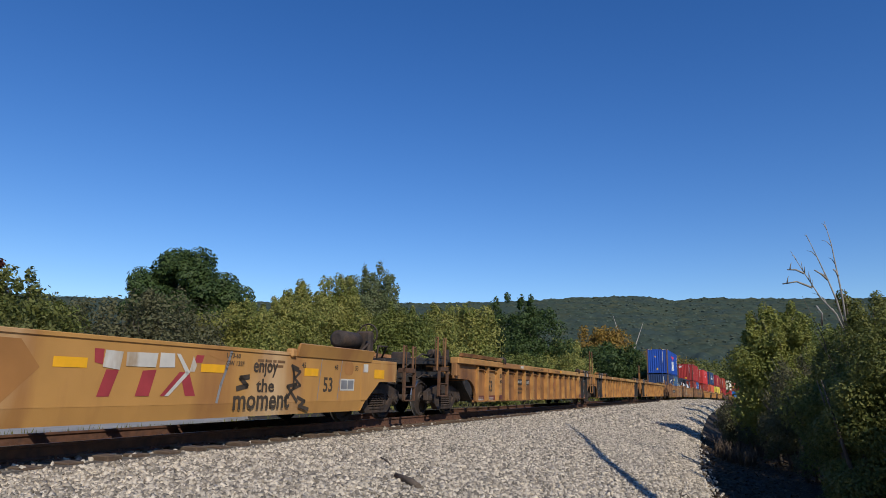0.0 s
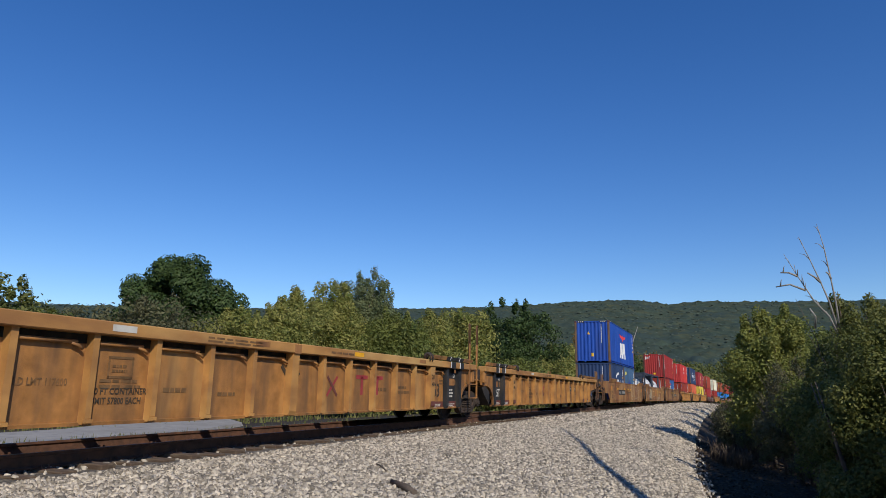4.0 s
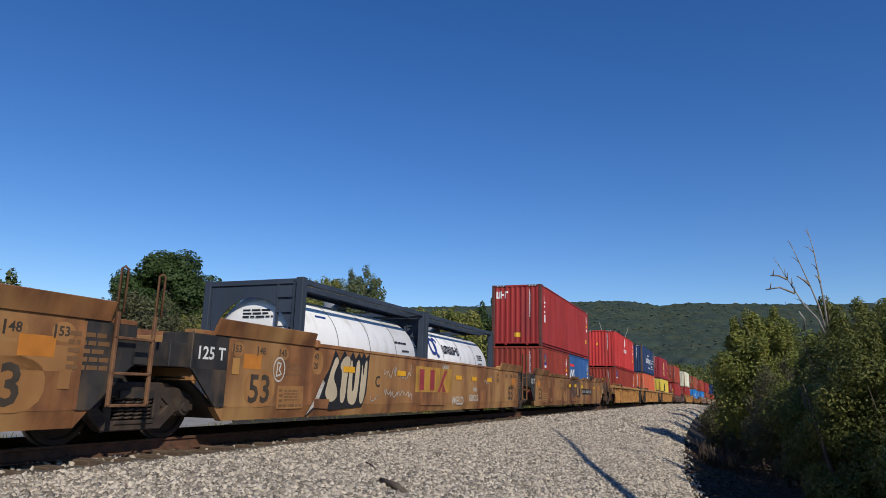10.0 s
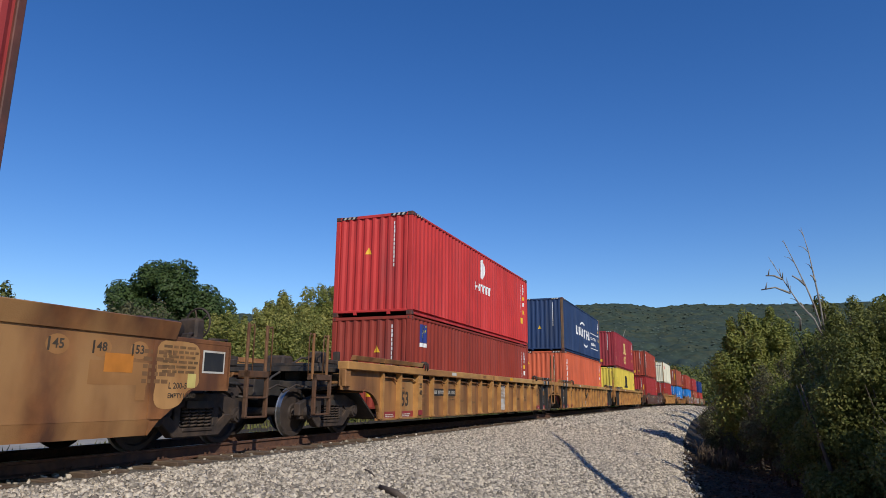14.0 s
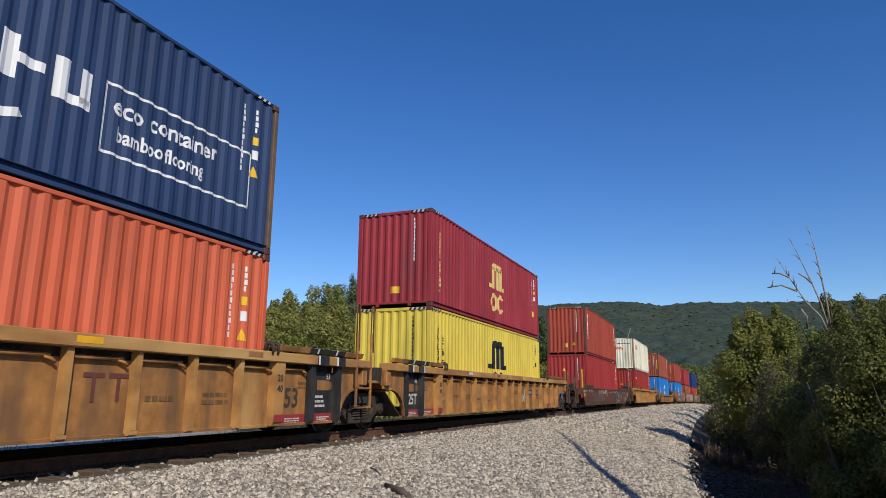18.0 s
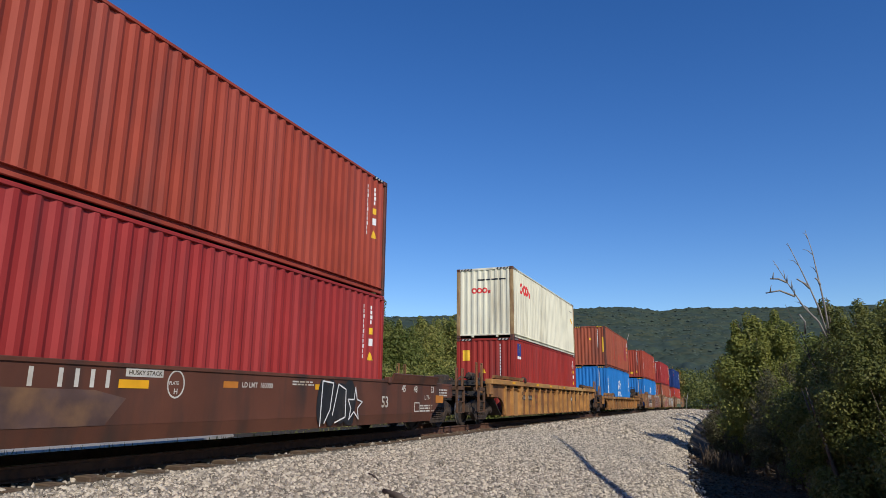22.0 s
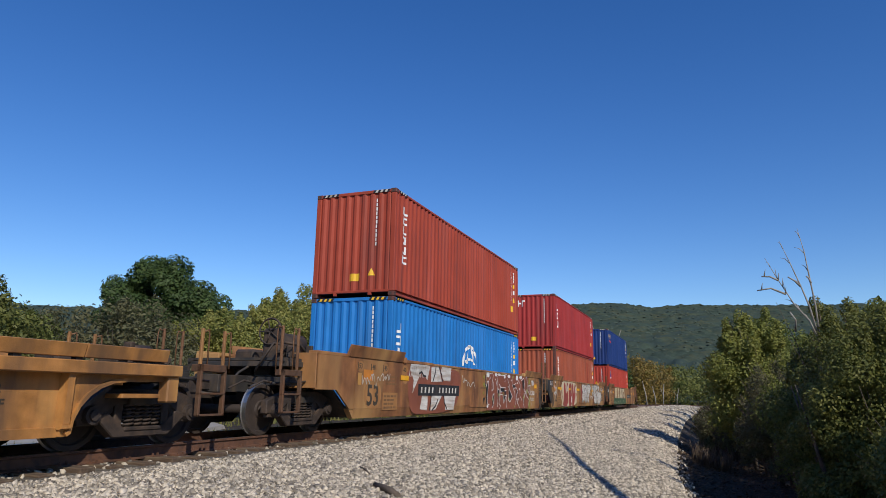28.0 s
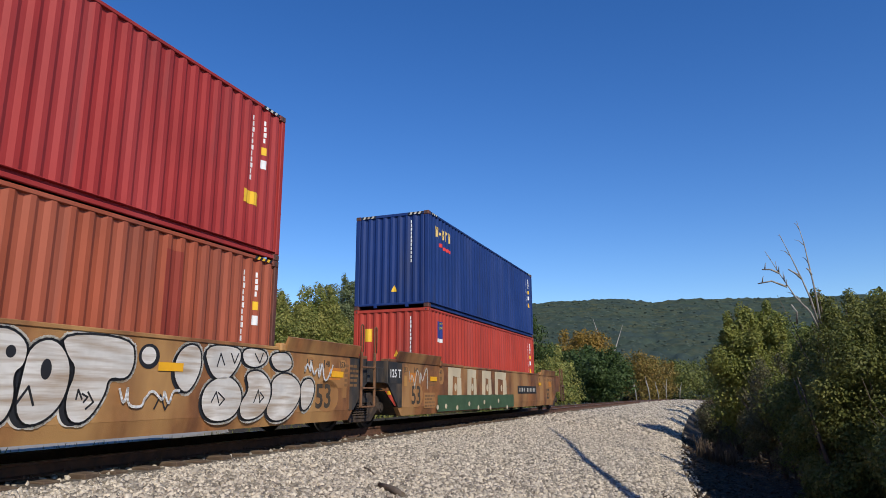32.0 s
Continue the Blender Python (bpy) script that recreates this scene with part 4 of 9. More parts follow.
def reeds(x, y, wide, deep, n, tall, label, seed):
    """A stand of dry brown stalks."""
    rng = random.Random(seed)
    bm = bmesh.new()
    for k in range(n):
        px, py = x + rng.uniform(-wide, wide) / 2, y + rng.uniform(-deep, deep) / 2
        z = float(ground_z(np.array(px), np.array(py))) - 0.06
        hgt = tall * rng.uniform(0.55, 1.1)
        a, b = rng.uniform(-0.12, 0.12), rng.uniform(-0.12, 0.12)
        tube(bm, [(px, py, z), (px + a * 0.4, py + b * 0.4, z + hgt * 0.6), (px + a * 1.4, py + b * 1.4, z + hgt)], [0.012, 0.010, 0.004], 4)
    tagged(part("dry_reeds", bm, mat("dry brown stalks", (0.105, 0.075, 0.05), 0.9, 0, 0.3, 3.0, bump=0.0)), label, "reeds", kind="stuff")


def litter():
    """Fallen leaves and twigs on the floor of the hollow beside the bank."""
    rng = np.random.RandomState(31)
    n = 9000
    y = 9 + 24 * rng.rand(n)
    w = np.interp(y, (0, 12, 18, 31, 60, 120), (0.95, 0.885, 0.815, 0.72, 0.62, 0.54))
    x = np.interp(y, TY, TX) + 1.9 + (9.05 - 1.9) * w + 3.4 * rng.rand(n) ** 1.3
    z = ground_z(x, y) - 0.03 + 0.03 * rng.rand(n)
    a, r = rng.rand(n) * 6.283, 0.03 + 0.035 * rng.rand(n)
    c, s = np.cos(a) * r, np.sin(a) * r
    t = (rng.rand(n, 2) - 0.5) * 0.05
    V = np.stack([np.stack([x - c, y - s, z], -1), np.stack([x + s * 0.5, y - c * 0.5, z + t[:, 0]], -1), np.stack([x + c, y + s, z + 0.01], -1), np.stack([x - s * 0.5, y + c * 0.5, z + t[:, 1]], -1)], 1).reshape(-1, 3)
    mm = mat("brown fallen leaves", (0.10, 0.065, 0.035), 0.9, 0, 0.2, 3.0, None, island=0.6, bump=0.0)
    tagged(part("leaf_litter", arrays("leaf_litter", V, np.arange(n * 4).reshape(-1, 4), mm)), "brown fallen leaves on the shaded ground", "leaves", kind="stuff")


litter()
reeds(0.1, 26.2, 1.3, 1.6, 150, 0.75, "dry brown reeds at the foot of the ballast bank", 5)
reeds(0.75, 13.8, 0.9, 1.2, 150, 0.22, "low dry brown grass at the foot of the ballast bank", 6)


def stick(name, pts, r, label):
    bm = bmesh.new()
    for p in pts:
        tube(bm, p, r[:len(p)], 6)
    tagged(part(name, bm, BARK), label, "stick")


def on_ground(x, y, up=0.03):
    return Vector((x, y, float(ground_z(np.array(float(x)), np.array(float(y)))) + up))


stick("stick", [[on_ground(-4.15, 8.34, 0.05), on_ground(-3.88, 8.14, 0.06), on_ground(-3.62, 7.92, 0.05)]], [0.035, 0.05, 0.04], "short brown stick lying on the ballast")
stick("twig", [[on_ground(-5.07, 9.64, 0.03), on_ground(-4.85, 9.4, 0.04), on_ground(-4.65, 9.15, 0.03)]], [0.012, 0.016, 0.01], "thin dark twig lying on the ballast")
stick("twig", [[on_ground(-0.76, 11.0, 0.0), on_ground(-0.75, 11.1, 0.15), on_ground(-0.72, 11.15, 0.26)], [on_ground(-0.74, 11.1, 0.13), on_ground(-0.67, 11.1, 0.19), on_ground(-0.60, 11.1, 0.14)]], [0.012, 0.01, 0.005], "thin dry twig standing in the ballast")

# ---------------------------------------------------------------- flat marks laid on flat or corrugated sheets
LETTERS = {}


def lettering(text):
    """Faces of a text one unit high, from the origin."""
    if text not in LETTERS:
        cu = bpy.data.curves.new("lettering", "FONT")
        cu.body, cu.size, cu.resolution_u, cu.offset = text, 1.0, 2, 0.022
        ob = new("lettering", cu)
        me = bpy.data.meshes.new_from_object(ob.evaluated_get(bpy.context.evaluated_depsgraph_get()))
        v = np.array([p.co[:2] for p in me.vertices])
        v = (v - v.min(0)) / max(1e-6, np.ptp(v[:, 1]))
        LETTERS[text] = (v, [tuple(p.vertices) for p in me.polygons])
        bpy.data.objects.remove(ob)
        bpy.data.meshes.remove(me)
        bpy.data.curves.remove(cu)
    return LETTERS[text]


def round_off(pts, n=2):
    """Cut the corners of a closed outline."""
    for _ in range(n):
        pts = [q for a, b in zip(pts, pts[1:] + pts[:1]) for q in ((a[0] * 0.75 + b[0] * 0.25, a[1] * 0.75 + b[1] * 0.25), (a[0] * 0.25 + b[0] * 0.75, a[1] * 0.25 + b[1] * 0.75))]
    return pts


class Marks:
    """Collects flat shapes in (s, z) and lays them on a sheet as one mesh."""

    def __init__(self):
        self.bm = bmesh.new()

    def poly(self, pts):
        self.bm.faces.new([self.bm.verts.new((p[0], p[1], 0)) for p in pts])
        return self

    def soft(self, pts):
        return self.poly(round_off(pts))

    def rect(self, s, z, w, h, lean=0.0):
        return self.poly([(s, z), (s + w, z), (s + w + lean, z + h), (s + lean, z + h)])

    def oval(self, s, z, a, b, tilt=0.0, n=18, part_of=(0, 1)):
        c, q = math.cos(tilt), math.sin(tilt)
        out = []
        for k in range(n):
            t = math.tau * (part_of[0] + (part_of[1] - part_of[0]) * k / n)
            x, y = a * math.cos(t), b * math.sin(t)
            out.append((s + x * c - y * q, z + x * q + y * c))
        return self.poly(out)

    def ring(self, s, z, a, b, w, n=20, t0=0.0, t1=1.0):
        for k in range(n):
            t, u = [math.tau * (t0 + (t1 - t0) * (k + j) / n) for j in (0, 1)]
            self.poly([(s + a * math.cos(t), z + b * math.sin(t)), (s + a * math.cos(u), z + b * math.sin(u)),
                       (s + (a - w) * math.cos(u), z + (b - w) * math.sin(u)), (s + (a - w) * math.cos(t), z + (b - w) * math.sin(t))])
        return self

    def stroke(self, pts, w):
        for (a, b), (c, d) in zip(pts, pts[1:]):
            l = math.hypot(c - a, d - b) or 1e-6
            x, y = -(d - b) / l * w / 2, (c - a) / l * w / 2
            ex, ey = (c - a) / l * w * 0.4, (d - b) / l * w * 0.4
            self.poly([(a + x - ex, b + y - ey), (a - x - ex, b - y - ey), (c - x + ex, d - y + ey), (c + x + ex, d + y + ey)])
        return self

    def text(self, body, s, z, h, wide=1.0):
        v, faces = lettering(body)
        vs = [self.bm.verts.new((s + p[0] * h * wide, z + p[1] * h, 0)) for p in v]
        for f in faces:
            self.bm.faces.new([vs[i] for i in f])
        return self

    def lines(self, s, z, w, h, rows, seed=0):
        """Writing too small to read: rows of plain bars."""
        rng = random.Random(seed)
        for r in range(rows):
            zz, x = z + h * (1 - (r + 1) / rows), s
            while x < s + w * rng.uniform(0.7, 1.0):
                l = rng.uniform(0.1, 0.3) * w
                self.rect(x, zz, min(l, s + w - x), h / rows * 0.55)
                x += l + 0.04 * w
        return self

    def column(self, s, z, n, h, w, gap=0.22):
        """A column of small bars, for a code painted from top to bottom."""
        for k in range(n):
            self.rect(s, z - (k + 1) * h, w * (0.5 + 0.25 * ((k * 7) % 3) / 2), h * (1 - gap))
        return self

    def pieces(self):
        """The shapes that do not touch, each as marks of its own."""
        bmesh.ops.remove_doubles(self.bm, verts=self.bm.verts[:], dist=0.0005)
        seen, out = set(), []
        for f0 in self.bm.faces:
            if f0 in seen:
                continue
            todo, m, known = [f0], Marks(), {}
            seen.add(f0)
            while todo:
                f = todo.pop()
                for v in f.verts:
                    if v not in known:
                        known[v] = m.bm.verts.new(v.co)
                m.bm.faces.new([known[v] for v in f.verts])
                for v in f.verts:
                    for g in v.link_faces:
                        if g not in seen:
                            seen.add(g)
                            todo.append(g)
            out.append(m)
        return out

    def lay(self, put, breaks=()):
        lo = min((v.co.x for v in self.bm.verts), default=0)
        hi = max((v.co.x for v in self.bm.verts), default=0)
        for b in breaks:
            if lo < b < hi:
                bmesh.ops.bisect_plane(self.bm, geom=self.bm.verts[:] + self.bm.edges[:] + self.bm.faces[:], plane_co=(b, 0, 0), plane_no=(1, 0, 0), dist=1e-5)
        for v in self.bm.verts:
            v.co = put(v.co.x, v.co.y)
        return self.bm


# ---------------------------------------------------------------- containers
PITCH, DEEP = 0.2785, 0.036


def wave(s, pitch=PITCH):
    """Depth of the corrugation below the outer flats at s."""
    k = (s / pitch) % 1.0
    return DEEP * float(np.interp(k, (0, 0.13, 0.37, 0.63, 0.87, 1.0), (0, 0, 1, 1, 0, 0)))


def wave_breaks(half, pitch=PITCH):
    out = []
    k = -int(half / pitch) - 2
    while k * pitch < half + pitch:
        out += [(k + f) * pitch for f in (0.13, 0.37, 0.63, 0.87)]
        k += 1
    return [b for b in out if -half < b < half]


def sheet(half, z0, z1, put, pitch=PITCH):
    bm = bmesh.new()
    cols = [-half] + wave_breaks(half, pitch) + [half]
    prev = None
    for s in cols:
        q = [bm.verts.new(put(s, z, wave(s, pitch))) for z in (z0, z1)]
        if prev:
            bm.faces.new((prev[0], q[0], q[1], prev[1]))
        prev = q
    return bm


SHELLS = {}


def shell(L, H):
    """Meshes of one size of container, shared by all of that size."""
    key = (L, H)
    if key in SHELLS:
        return SHELLS[key]
    h, w = L / 2, 1.219
    fr = bmesh.new()
    post = bmesh.new()
    box(post, -0.055, 0.055, -0.07, 0.07, 0.118, H - 0.118)
    bmesh.ops.bevel(post, geom=post.edges[:], offset=0.012, segments=1, affect="EDGES")
    for sy in (-1, 1):
        y0, y1 = sorted((sy * (w - 0.004), sy * (w - 0.07)))
        box(fr, -h + 0.11, h - 0.11, y0, y1, H - 0.075, H - 0.012)
        y0, y1 = sorted((sy * (w - 0.004), sy * (w - 0.055)))
        box(fr, -h + 0.11, h - 0.11, y0, y1, 0.150, 0.168)
        box(fr, -h + 0.11, h - 0.11, y0, y1, 0.022, 0.088)
        y0, y1 = sorted((sy * (w - 0.058), sy * (w - 0.075)))
        box(fr, -h + 0.11, h - 0.11, y0, y1, 0.03, 0.16)
    for sx in (-1, 1):
        x0, x1 = sorted((sx * (h - 0.004), sx * (h - 0.07)))
        box(fr, x0, x1, -w + 0.14, w - 0.14, H - 0.10, H - 0.012)
        box(fr, x0, x1, -w + 0.14, w - 0.14, 0.10, 0.165)
        for yy in (-0.52, 0.52):
            box(fr, x0, x1, yy - 0.05, yy + 0.05, 0.03, 0.115)
    bmesh.ops.bevel(fr, geom=fr.edges[:], offset=0.008, segments=1, affect="EDGES")
    near = sheet(h - 0.10, 0.155, H - 0.06, lambda s, z, d: (s, -(w - 0.014 - d), z))
    far = sheet(h - 0.10, 0.155, H - 0.06, lambda s, z, d: (-s, (w - 0.014 - d), z))
    front = sheet(w - 0.12, 0.13, H - 0.08, lambda s, z, d: (-(h - 0.014 - d), -s, z), 0.25)
    rear = sheet(w - 0.12, 0.13, H - 0.08, lambda s, z, d: ((h - 0.014 - d), s, z), 0.25)
    roof = bmesh.new()
    n = int(L / 0.42)
    for k in range(n):
        a, b = -h + 0.08 + (L - 0.16) * k / n, -h + 0.08 + (L - 0.16) * (k + 1) / n
        box(roof, a, (a * 0.45 + b * 0.55), -w + 0.05, w - 0.05, H - 0.04, H - 0.018)
        box(roof, (a * 0.45 + b * 0.55), b, -w + 0.05, w - 0.05, H - 0.04, H - 0.032)
    floor = bmesh.new()
    box(floor, -h + 0.08, h - 0.08, -w + 0.06, w - 0.06, 0.125, 0.15)
    cast = bmesh.new()
    box(cast, -0.089, 0.089, -0.081, 0.081, -0.059, 0.059)
    bmesh.ops.bevel(cast, geom=cast.edges[:], offset=0.012, segments=1, affect="EDGES")
    hole = len(cast.faces)
    box(cast, -0.092, 0.092, -0.02, 0.02, -0.03, 0.03, 1)
    box(cast, -0.02, 0.02, -0.084, 0.084, -0.03, 0.03, 1)
    SHELLS[key] = dict(frame=fr, near=near, far=far, front=front, rear=rear, roof=roof, floor=floor, cast=cast, post=post)
    return SHELLS[key]


MESHES = {}


def container(L, H, color, label, marks=(), stripes=False, post=None, name="shipping_container"):
    """A corrugated steel box: frame, four walls, roof, floor, corner castings and its painted marks."""
    root = tagged(new(name), label, "shipping container", "containers of the train")
    sh = shell(L, H)
    for k, nm in (("frame", "frame"), ("near", "side_wall"), ("far", "side_wall"), ("front", "end_wall"), ("rear", "end_wall"), ("roof", "roof"), ("floor", "floor")):
        key = (L, H, color, k)
        if key not in MESHES:
            MESHES[key] = bm_mesh(sh[k].copy(), nm, C["roof"] if k == "floor" else C[color])
        part(nm, MESHES[key], None, root)
    ck = (L, H, color, "cast", bool(stripes))
    if ck not in MESHES:
        MESHES[ck] = bm_mesh(sh["cast"].copy(), "corner_casting", [C["darkpost"] if stripes else C[color], M["black"]])
    pk = (L, H, post or color, "post")
    if pk not in MESHES:
        MESHES[pk] = bm_mesh(sh["post"].copy(), "corner_post", C[post or color])
    for sx in (-1, 1):
        for sy in (-1, 1):
            ob = part("corner_post", MESHES[pk], None, root)
            ob.matrix_basis = Matrix.Translation((sx * (L / 2 - 0.055), sy * (1.219 - 0.07), 0))
            for z in (0.059, H - 0.059):
                ob = part("corner_casting", MESHES[ck], None, root)
                ob.matrix_basis = Matrix.Translation((sx * (L / 2 - 0.087), sy * (1.219 - 0.079), z))
    side_put = lambda s, z, o=0.005: Vector((s, -(1.219 - 0.014 - wave(s)) - o, z))
    end_put = lambda s, z, o=0.005: Vector((-(L / 2 - 0.014 - wave(s, 0.25)) - o, -s, z))
    sb, eb = wave_breaks(L / 2 - 0.1), wave_breaks(1.1, 0.25)
    for nm, face, mk, material in marks:
        small = nm in ("code_mark", "lettering")
        for piece in [mk] if small else mk.pieces():
            q = part(nm, piece.lay(side_put if face == "side" else end_put, sb if face == "side" else eb), material, root)
            if small:
                tagged(q, kind="stuff")
    if stripes:
        rail_put = lambda s, z, o=0.004: Vector((s, -(1.219 - 0.004) - o, z))
        head_put = lambda s, z, o=0.004: Vector((-(L / 2 - 0.004) - o, -s, z))
        ya, ka, yb, kb = Marks(), Marks(), Marks(), Marks()
        for k in range(7):
            for s0 in (-L / 2 + 0.2, L / 2 - 0.72):
                (ya if k % 2 else ka).rect(s0 + k * 0.07, H - 0.072, 0.07, 0.056, 0.04)
            for s0 in (-1.05, 0.52):
                (yb if k % 2 else kb).rect(s0 + k * 0.07, H - 0.090, 0.07, 0.072, 0.04)
        yellow = color in ("cosco", "fadedred")
        pale = M["sticker"] if yellow else M["dullwhite"]
        light, dark = "yellow stripes on the top rail" if yellow else "pale stripes on the top rail", "black stripes on the top rail"
        for mk, put, breaks, material, words in ((ya, rail_put, sb, pale, light), (ka, rail_put, sb, C["ink"], dark), (yb, head_put, eb, pale, light), (kb, head_put, eb, C["ink"], dark)):
            tagged(part("warning_stripe", mk.lay(put, breaks), material, root, words), words, kind="stuff")
    return root


def codes(L, H, ink=None, caution=0, tri=True, square=True, endtri=(0.1, 1.6)):
    """The small marks that most containers carry: code columns, yellow labels and triangles."""
    ink = ink or M["white"]
    e = L / 2
    out = [("code_mark", "side", Marks().column(e - 0.95, H - 0.28, 11, 0.115, 0.07).column(e - 0.62, H - 0.28, 4, 0.115, 0.07), ink),
           ("code_mark", "end", Marks().column(0.62, H - 0.22, 11, 0.12, 0.07), ink),
           ("code_mark", "side", Marks().rect(e - 0.66, H - 1.25, 0.13, 0.17), ink)]
    yl = Marks().rect(e - 0.66, H - 0.98, 0.12, 0.15)
    if tri:
        yl.poly([(e - 0.72, H - 1.58), (e - 0.5, H - 1.58), (e - 0.61, H - 1.38)])
    if caution:
        yl.rect(e - 1.12, H - 2.0, 0.42, 0.24)
    out.append(("warning_label", "side", yl, M["sticker"]))
    ye = Marks()
    if tri:
        ye.poly([(endtri[0], endtri[1]), (endtri[0] + 0.2, endtri[1]), (endtri[0] + 0.1, endtri[1] + 0.2)])
    if square:
        ye.rect(-0.1, 0.42, 0.3 if caution else 0.17, 0.2 if caution else 0.24)
    if tri or square:
        out.append(("warning_label", "end", ye, M["sticker"]))
    return out


def column_logo(s, z, n, h, w, seed=1):
    """A name painted from top to bottom, as plain upright blocks."""
    m = Marks()
    rng = random.Random(seed)
    for k in range(n):
        ww = w * rng.uniform(0.75, 1.0)
        zz = z - (k + 1) * h
        m.rect(s + (w - ww) / 2, zz, ww, h * 0.22).rect(s + (w - ww) / 2 + ww * rng.choice((0.0, 0.35, 0.7)), zz + h * 0.2, ww * 0.3, h * 0.6)
        if k % 2:
            m.rect(s + (w - ww) / 2, zz + h * 0.58, ww, h * 0.2)
    return m


def word_logo(s, z, n, h, w, seed=1, lean=0.0):
    """A name painted along the wall, as plain blocks."""
    m = Marks()
    rng = random.Random(seed)
    step = w / n
    for k in range(n):
        x = s + k * step
        m.rect(x, z, step * 0.3, h, lean)
        m.rect(x + step * 0.3, z + h * rng.choice((0.0, 0.38, 0.76)), step * 0.5, h * 0.24, lean * 0.3)
        if rng.random() < 0.6:
            m.rect(x + step * 0.52, z + h * 0.1, step * 0.26, h * 0.85, lean)
    return m


def badge(s, z):
    """A small blue and yellow leasing badge with a white foot."""
    return [("badge", "side", Marks().rect(s, z, 0.42, 0.5), C["indigo"]),
            ("badge_mark", "side", Marks().poly([(s + 0.08, z + 0.12), (s + 0.16, z + 0.12), (s + 0.2, z + 0.26), (s + 0.34, z + 0.28), (s + 0.36, z + 0.36), (s + 0.2, z + 0.36),
                                                 (s + 0.24, z + 0.42), (s + 0.38, z + 0.44), (s + 0.38, z + 0.48), (s + 0.14, z + 0.46)]), C["lemon"]),
            ("badge_mark", "side", Marks().rect(s, z - 0.12, 0.42, 0.11), M["white"])]


HC, STD, FT40, FT20 = 2.896, 2.591, 12.192, 6.058
MOVERS = []


def load(ob, U, dx, z):
    MOVERS.append((ob, U, Matrix.Translation((dx, 0, z))))


# positions of the cars' middles along the train, front to rear
UX1, UX2, UX3, UX4 = -145.70, -122.10, -102.50, -82.90
UA, UB, UC = -59.30, -39.80, -20.31
UD, UE, UF = 3.29, 23.00, 42.65
UG1, UH, UI = 66.33, 89.78, 113.21
UJ, UK, UL = 136.90, 156.42, 175.90


def loads():
    # blue pair over two short blue ones
    t = HC
    bird = Marks().poly([(-1.5, 2.32), (-1.25, 2.10), (-0.25, 2.02), (-0.1, 1.84), (0.1, 1.84), (0.2, 2.02), (1.25, 2.10), (1.5, 2.32), (0.2, 2.24), (0.02, 2.36), (-0.15, 2.24)])
    blk = (Marks().poly([(-1.53, 0.55), (-1.02, 0.55), (-0.94, 0.80), (-0.72, 0.80), (-0.70, 0.55), (-0.24, 0.55), (-0.40, 1.68), (-1.20, 1.68)])
           .poly([(-0.16, 0.55), (0.20, 0.55), (0.22, 0.90), (0.58, 0.98), (0.64, 1.60), (0.48, 1.74), (-0.24, 1.70)])
           .poly([(0.72, 0.55), (1.30, 0.55), (1.28, 0.84), (1.06, 0.84), (1.04, 1.74), (0.70, 1.72)]))
    a = container(FT40, HC, "aplblue", "cobalt blue corrugated container with white and red mark", codes(FT40, HC, endtri=(-0.35, 1.95)) + [("logo", "side", bird, C["logored"]), ("logo", "side", blk, M["white"])], True, post="rustpost")
    load(a, UA, 0, 2.945)
    swoosh = Marks().ring(-0.05, 1.55, 0.75, 0.42, 0.14, 10, 0.22, 0.46).oval(0.25, 1.96, 0.3, 0.09, -0.1)
    a = container(FT20, STD, "navy", "short dark navy container with white mark", codes(FT20, STD, tri=False) + [("logo", "side", swoosh, M["white"]), ("logo", "side", word_logo(-1.75, 0.90, 6, 0.62, 3.45, 3), M["white"])], post="rustpost")
    load(a, UA, -3.05, 0.345)
    dia = Marks()
    for k in range(3):
        dia.poly([(-0.7 + k * 0.45, 1.35), (-0.5 + k * 0.45, 1.05), (-0.3 + k * 0.45, 1.35), (-0.5 + k * 0.45, 1.65)])
    a = container(FT20, STD, "slate", "short slate blue container with yellow mark", codes(FT20, STD, tri=False) + [("logo", "side", word_logo(-2.5, 1.95, 5, 0.26, 1.1, 5), C["lemon"]), ("logo", "side", dia, C["indigo"])], post="rustpost")
    load(a, UA, 3.07, 0.345)
    # crimson over a brick red and a blue short one
    cr = [("logo", "side", column_logo(-5.6, 2.5, 3, 0.45, 0.3, 2), M["white"]), ("logo", "end", word_logo(-1.0, 2.25, 3, 0.34, 0.62, 2), M["white"])]
    a = container(FT40, HC, "texred", "crimson corrugated container with white marks", codes(FT40, HC, caution=1, tri=False) + cr, True, post="darkpost")
    load(a, UC, 0, 2.94)
    a = container(FT20, STD, "florens", "short brick red container with a small badge", codes(FT20, STD, tri=False) + badge(-2.45, 1.75), post="darkpost")
    load(a, UC, -3.05, 0.34)
    lg = [("logo", "side", Marks().rect(-2.6, 1.95, 1.0, 0.14), C["logored"]), ("logo", "side", word_logo(-2.65, 1.25, 3, 0.55, 1.1, 8, 0.1), M["white"])]
    a = container(FT20, STD, "midblue", "short weathered blue container with a small mark", codes(FT20, STD, tri=False) + lg, post="rustpost")
    load(a, UC, 3.07, 0.34)
    # bright red over brick red
    drop = [("logo", "side", Marks().oval(0.0, 2.3, 0.26, 0.36), M["white"]), ("logo", "side", word_logo(-0.85, 1.45, 6, 0.3, 1.9, 9), M["white"])]
    a = container(FT40, HC, "nykred", "bright red corrugated container with a white mark", codes(FT40, HC, caution=1, square=False, endtri=(-0.25, 1.75)) + drop, True)
    load(a, UD, 0, 2.95)
    a = container(FT40, STD, "florens", "brick red corrugated container with a small badge", codes(FT40, STD) + badge(-5.4, 1.9))
    load(a, UD, 0, 0.35)
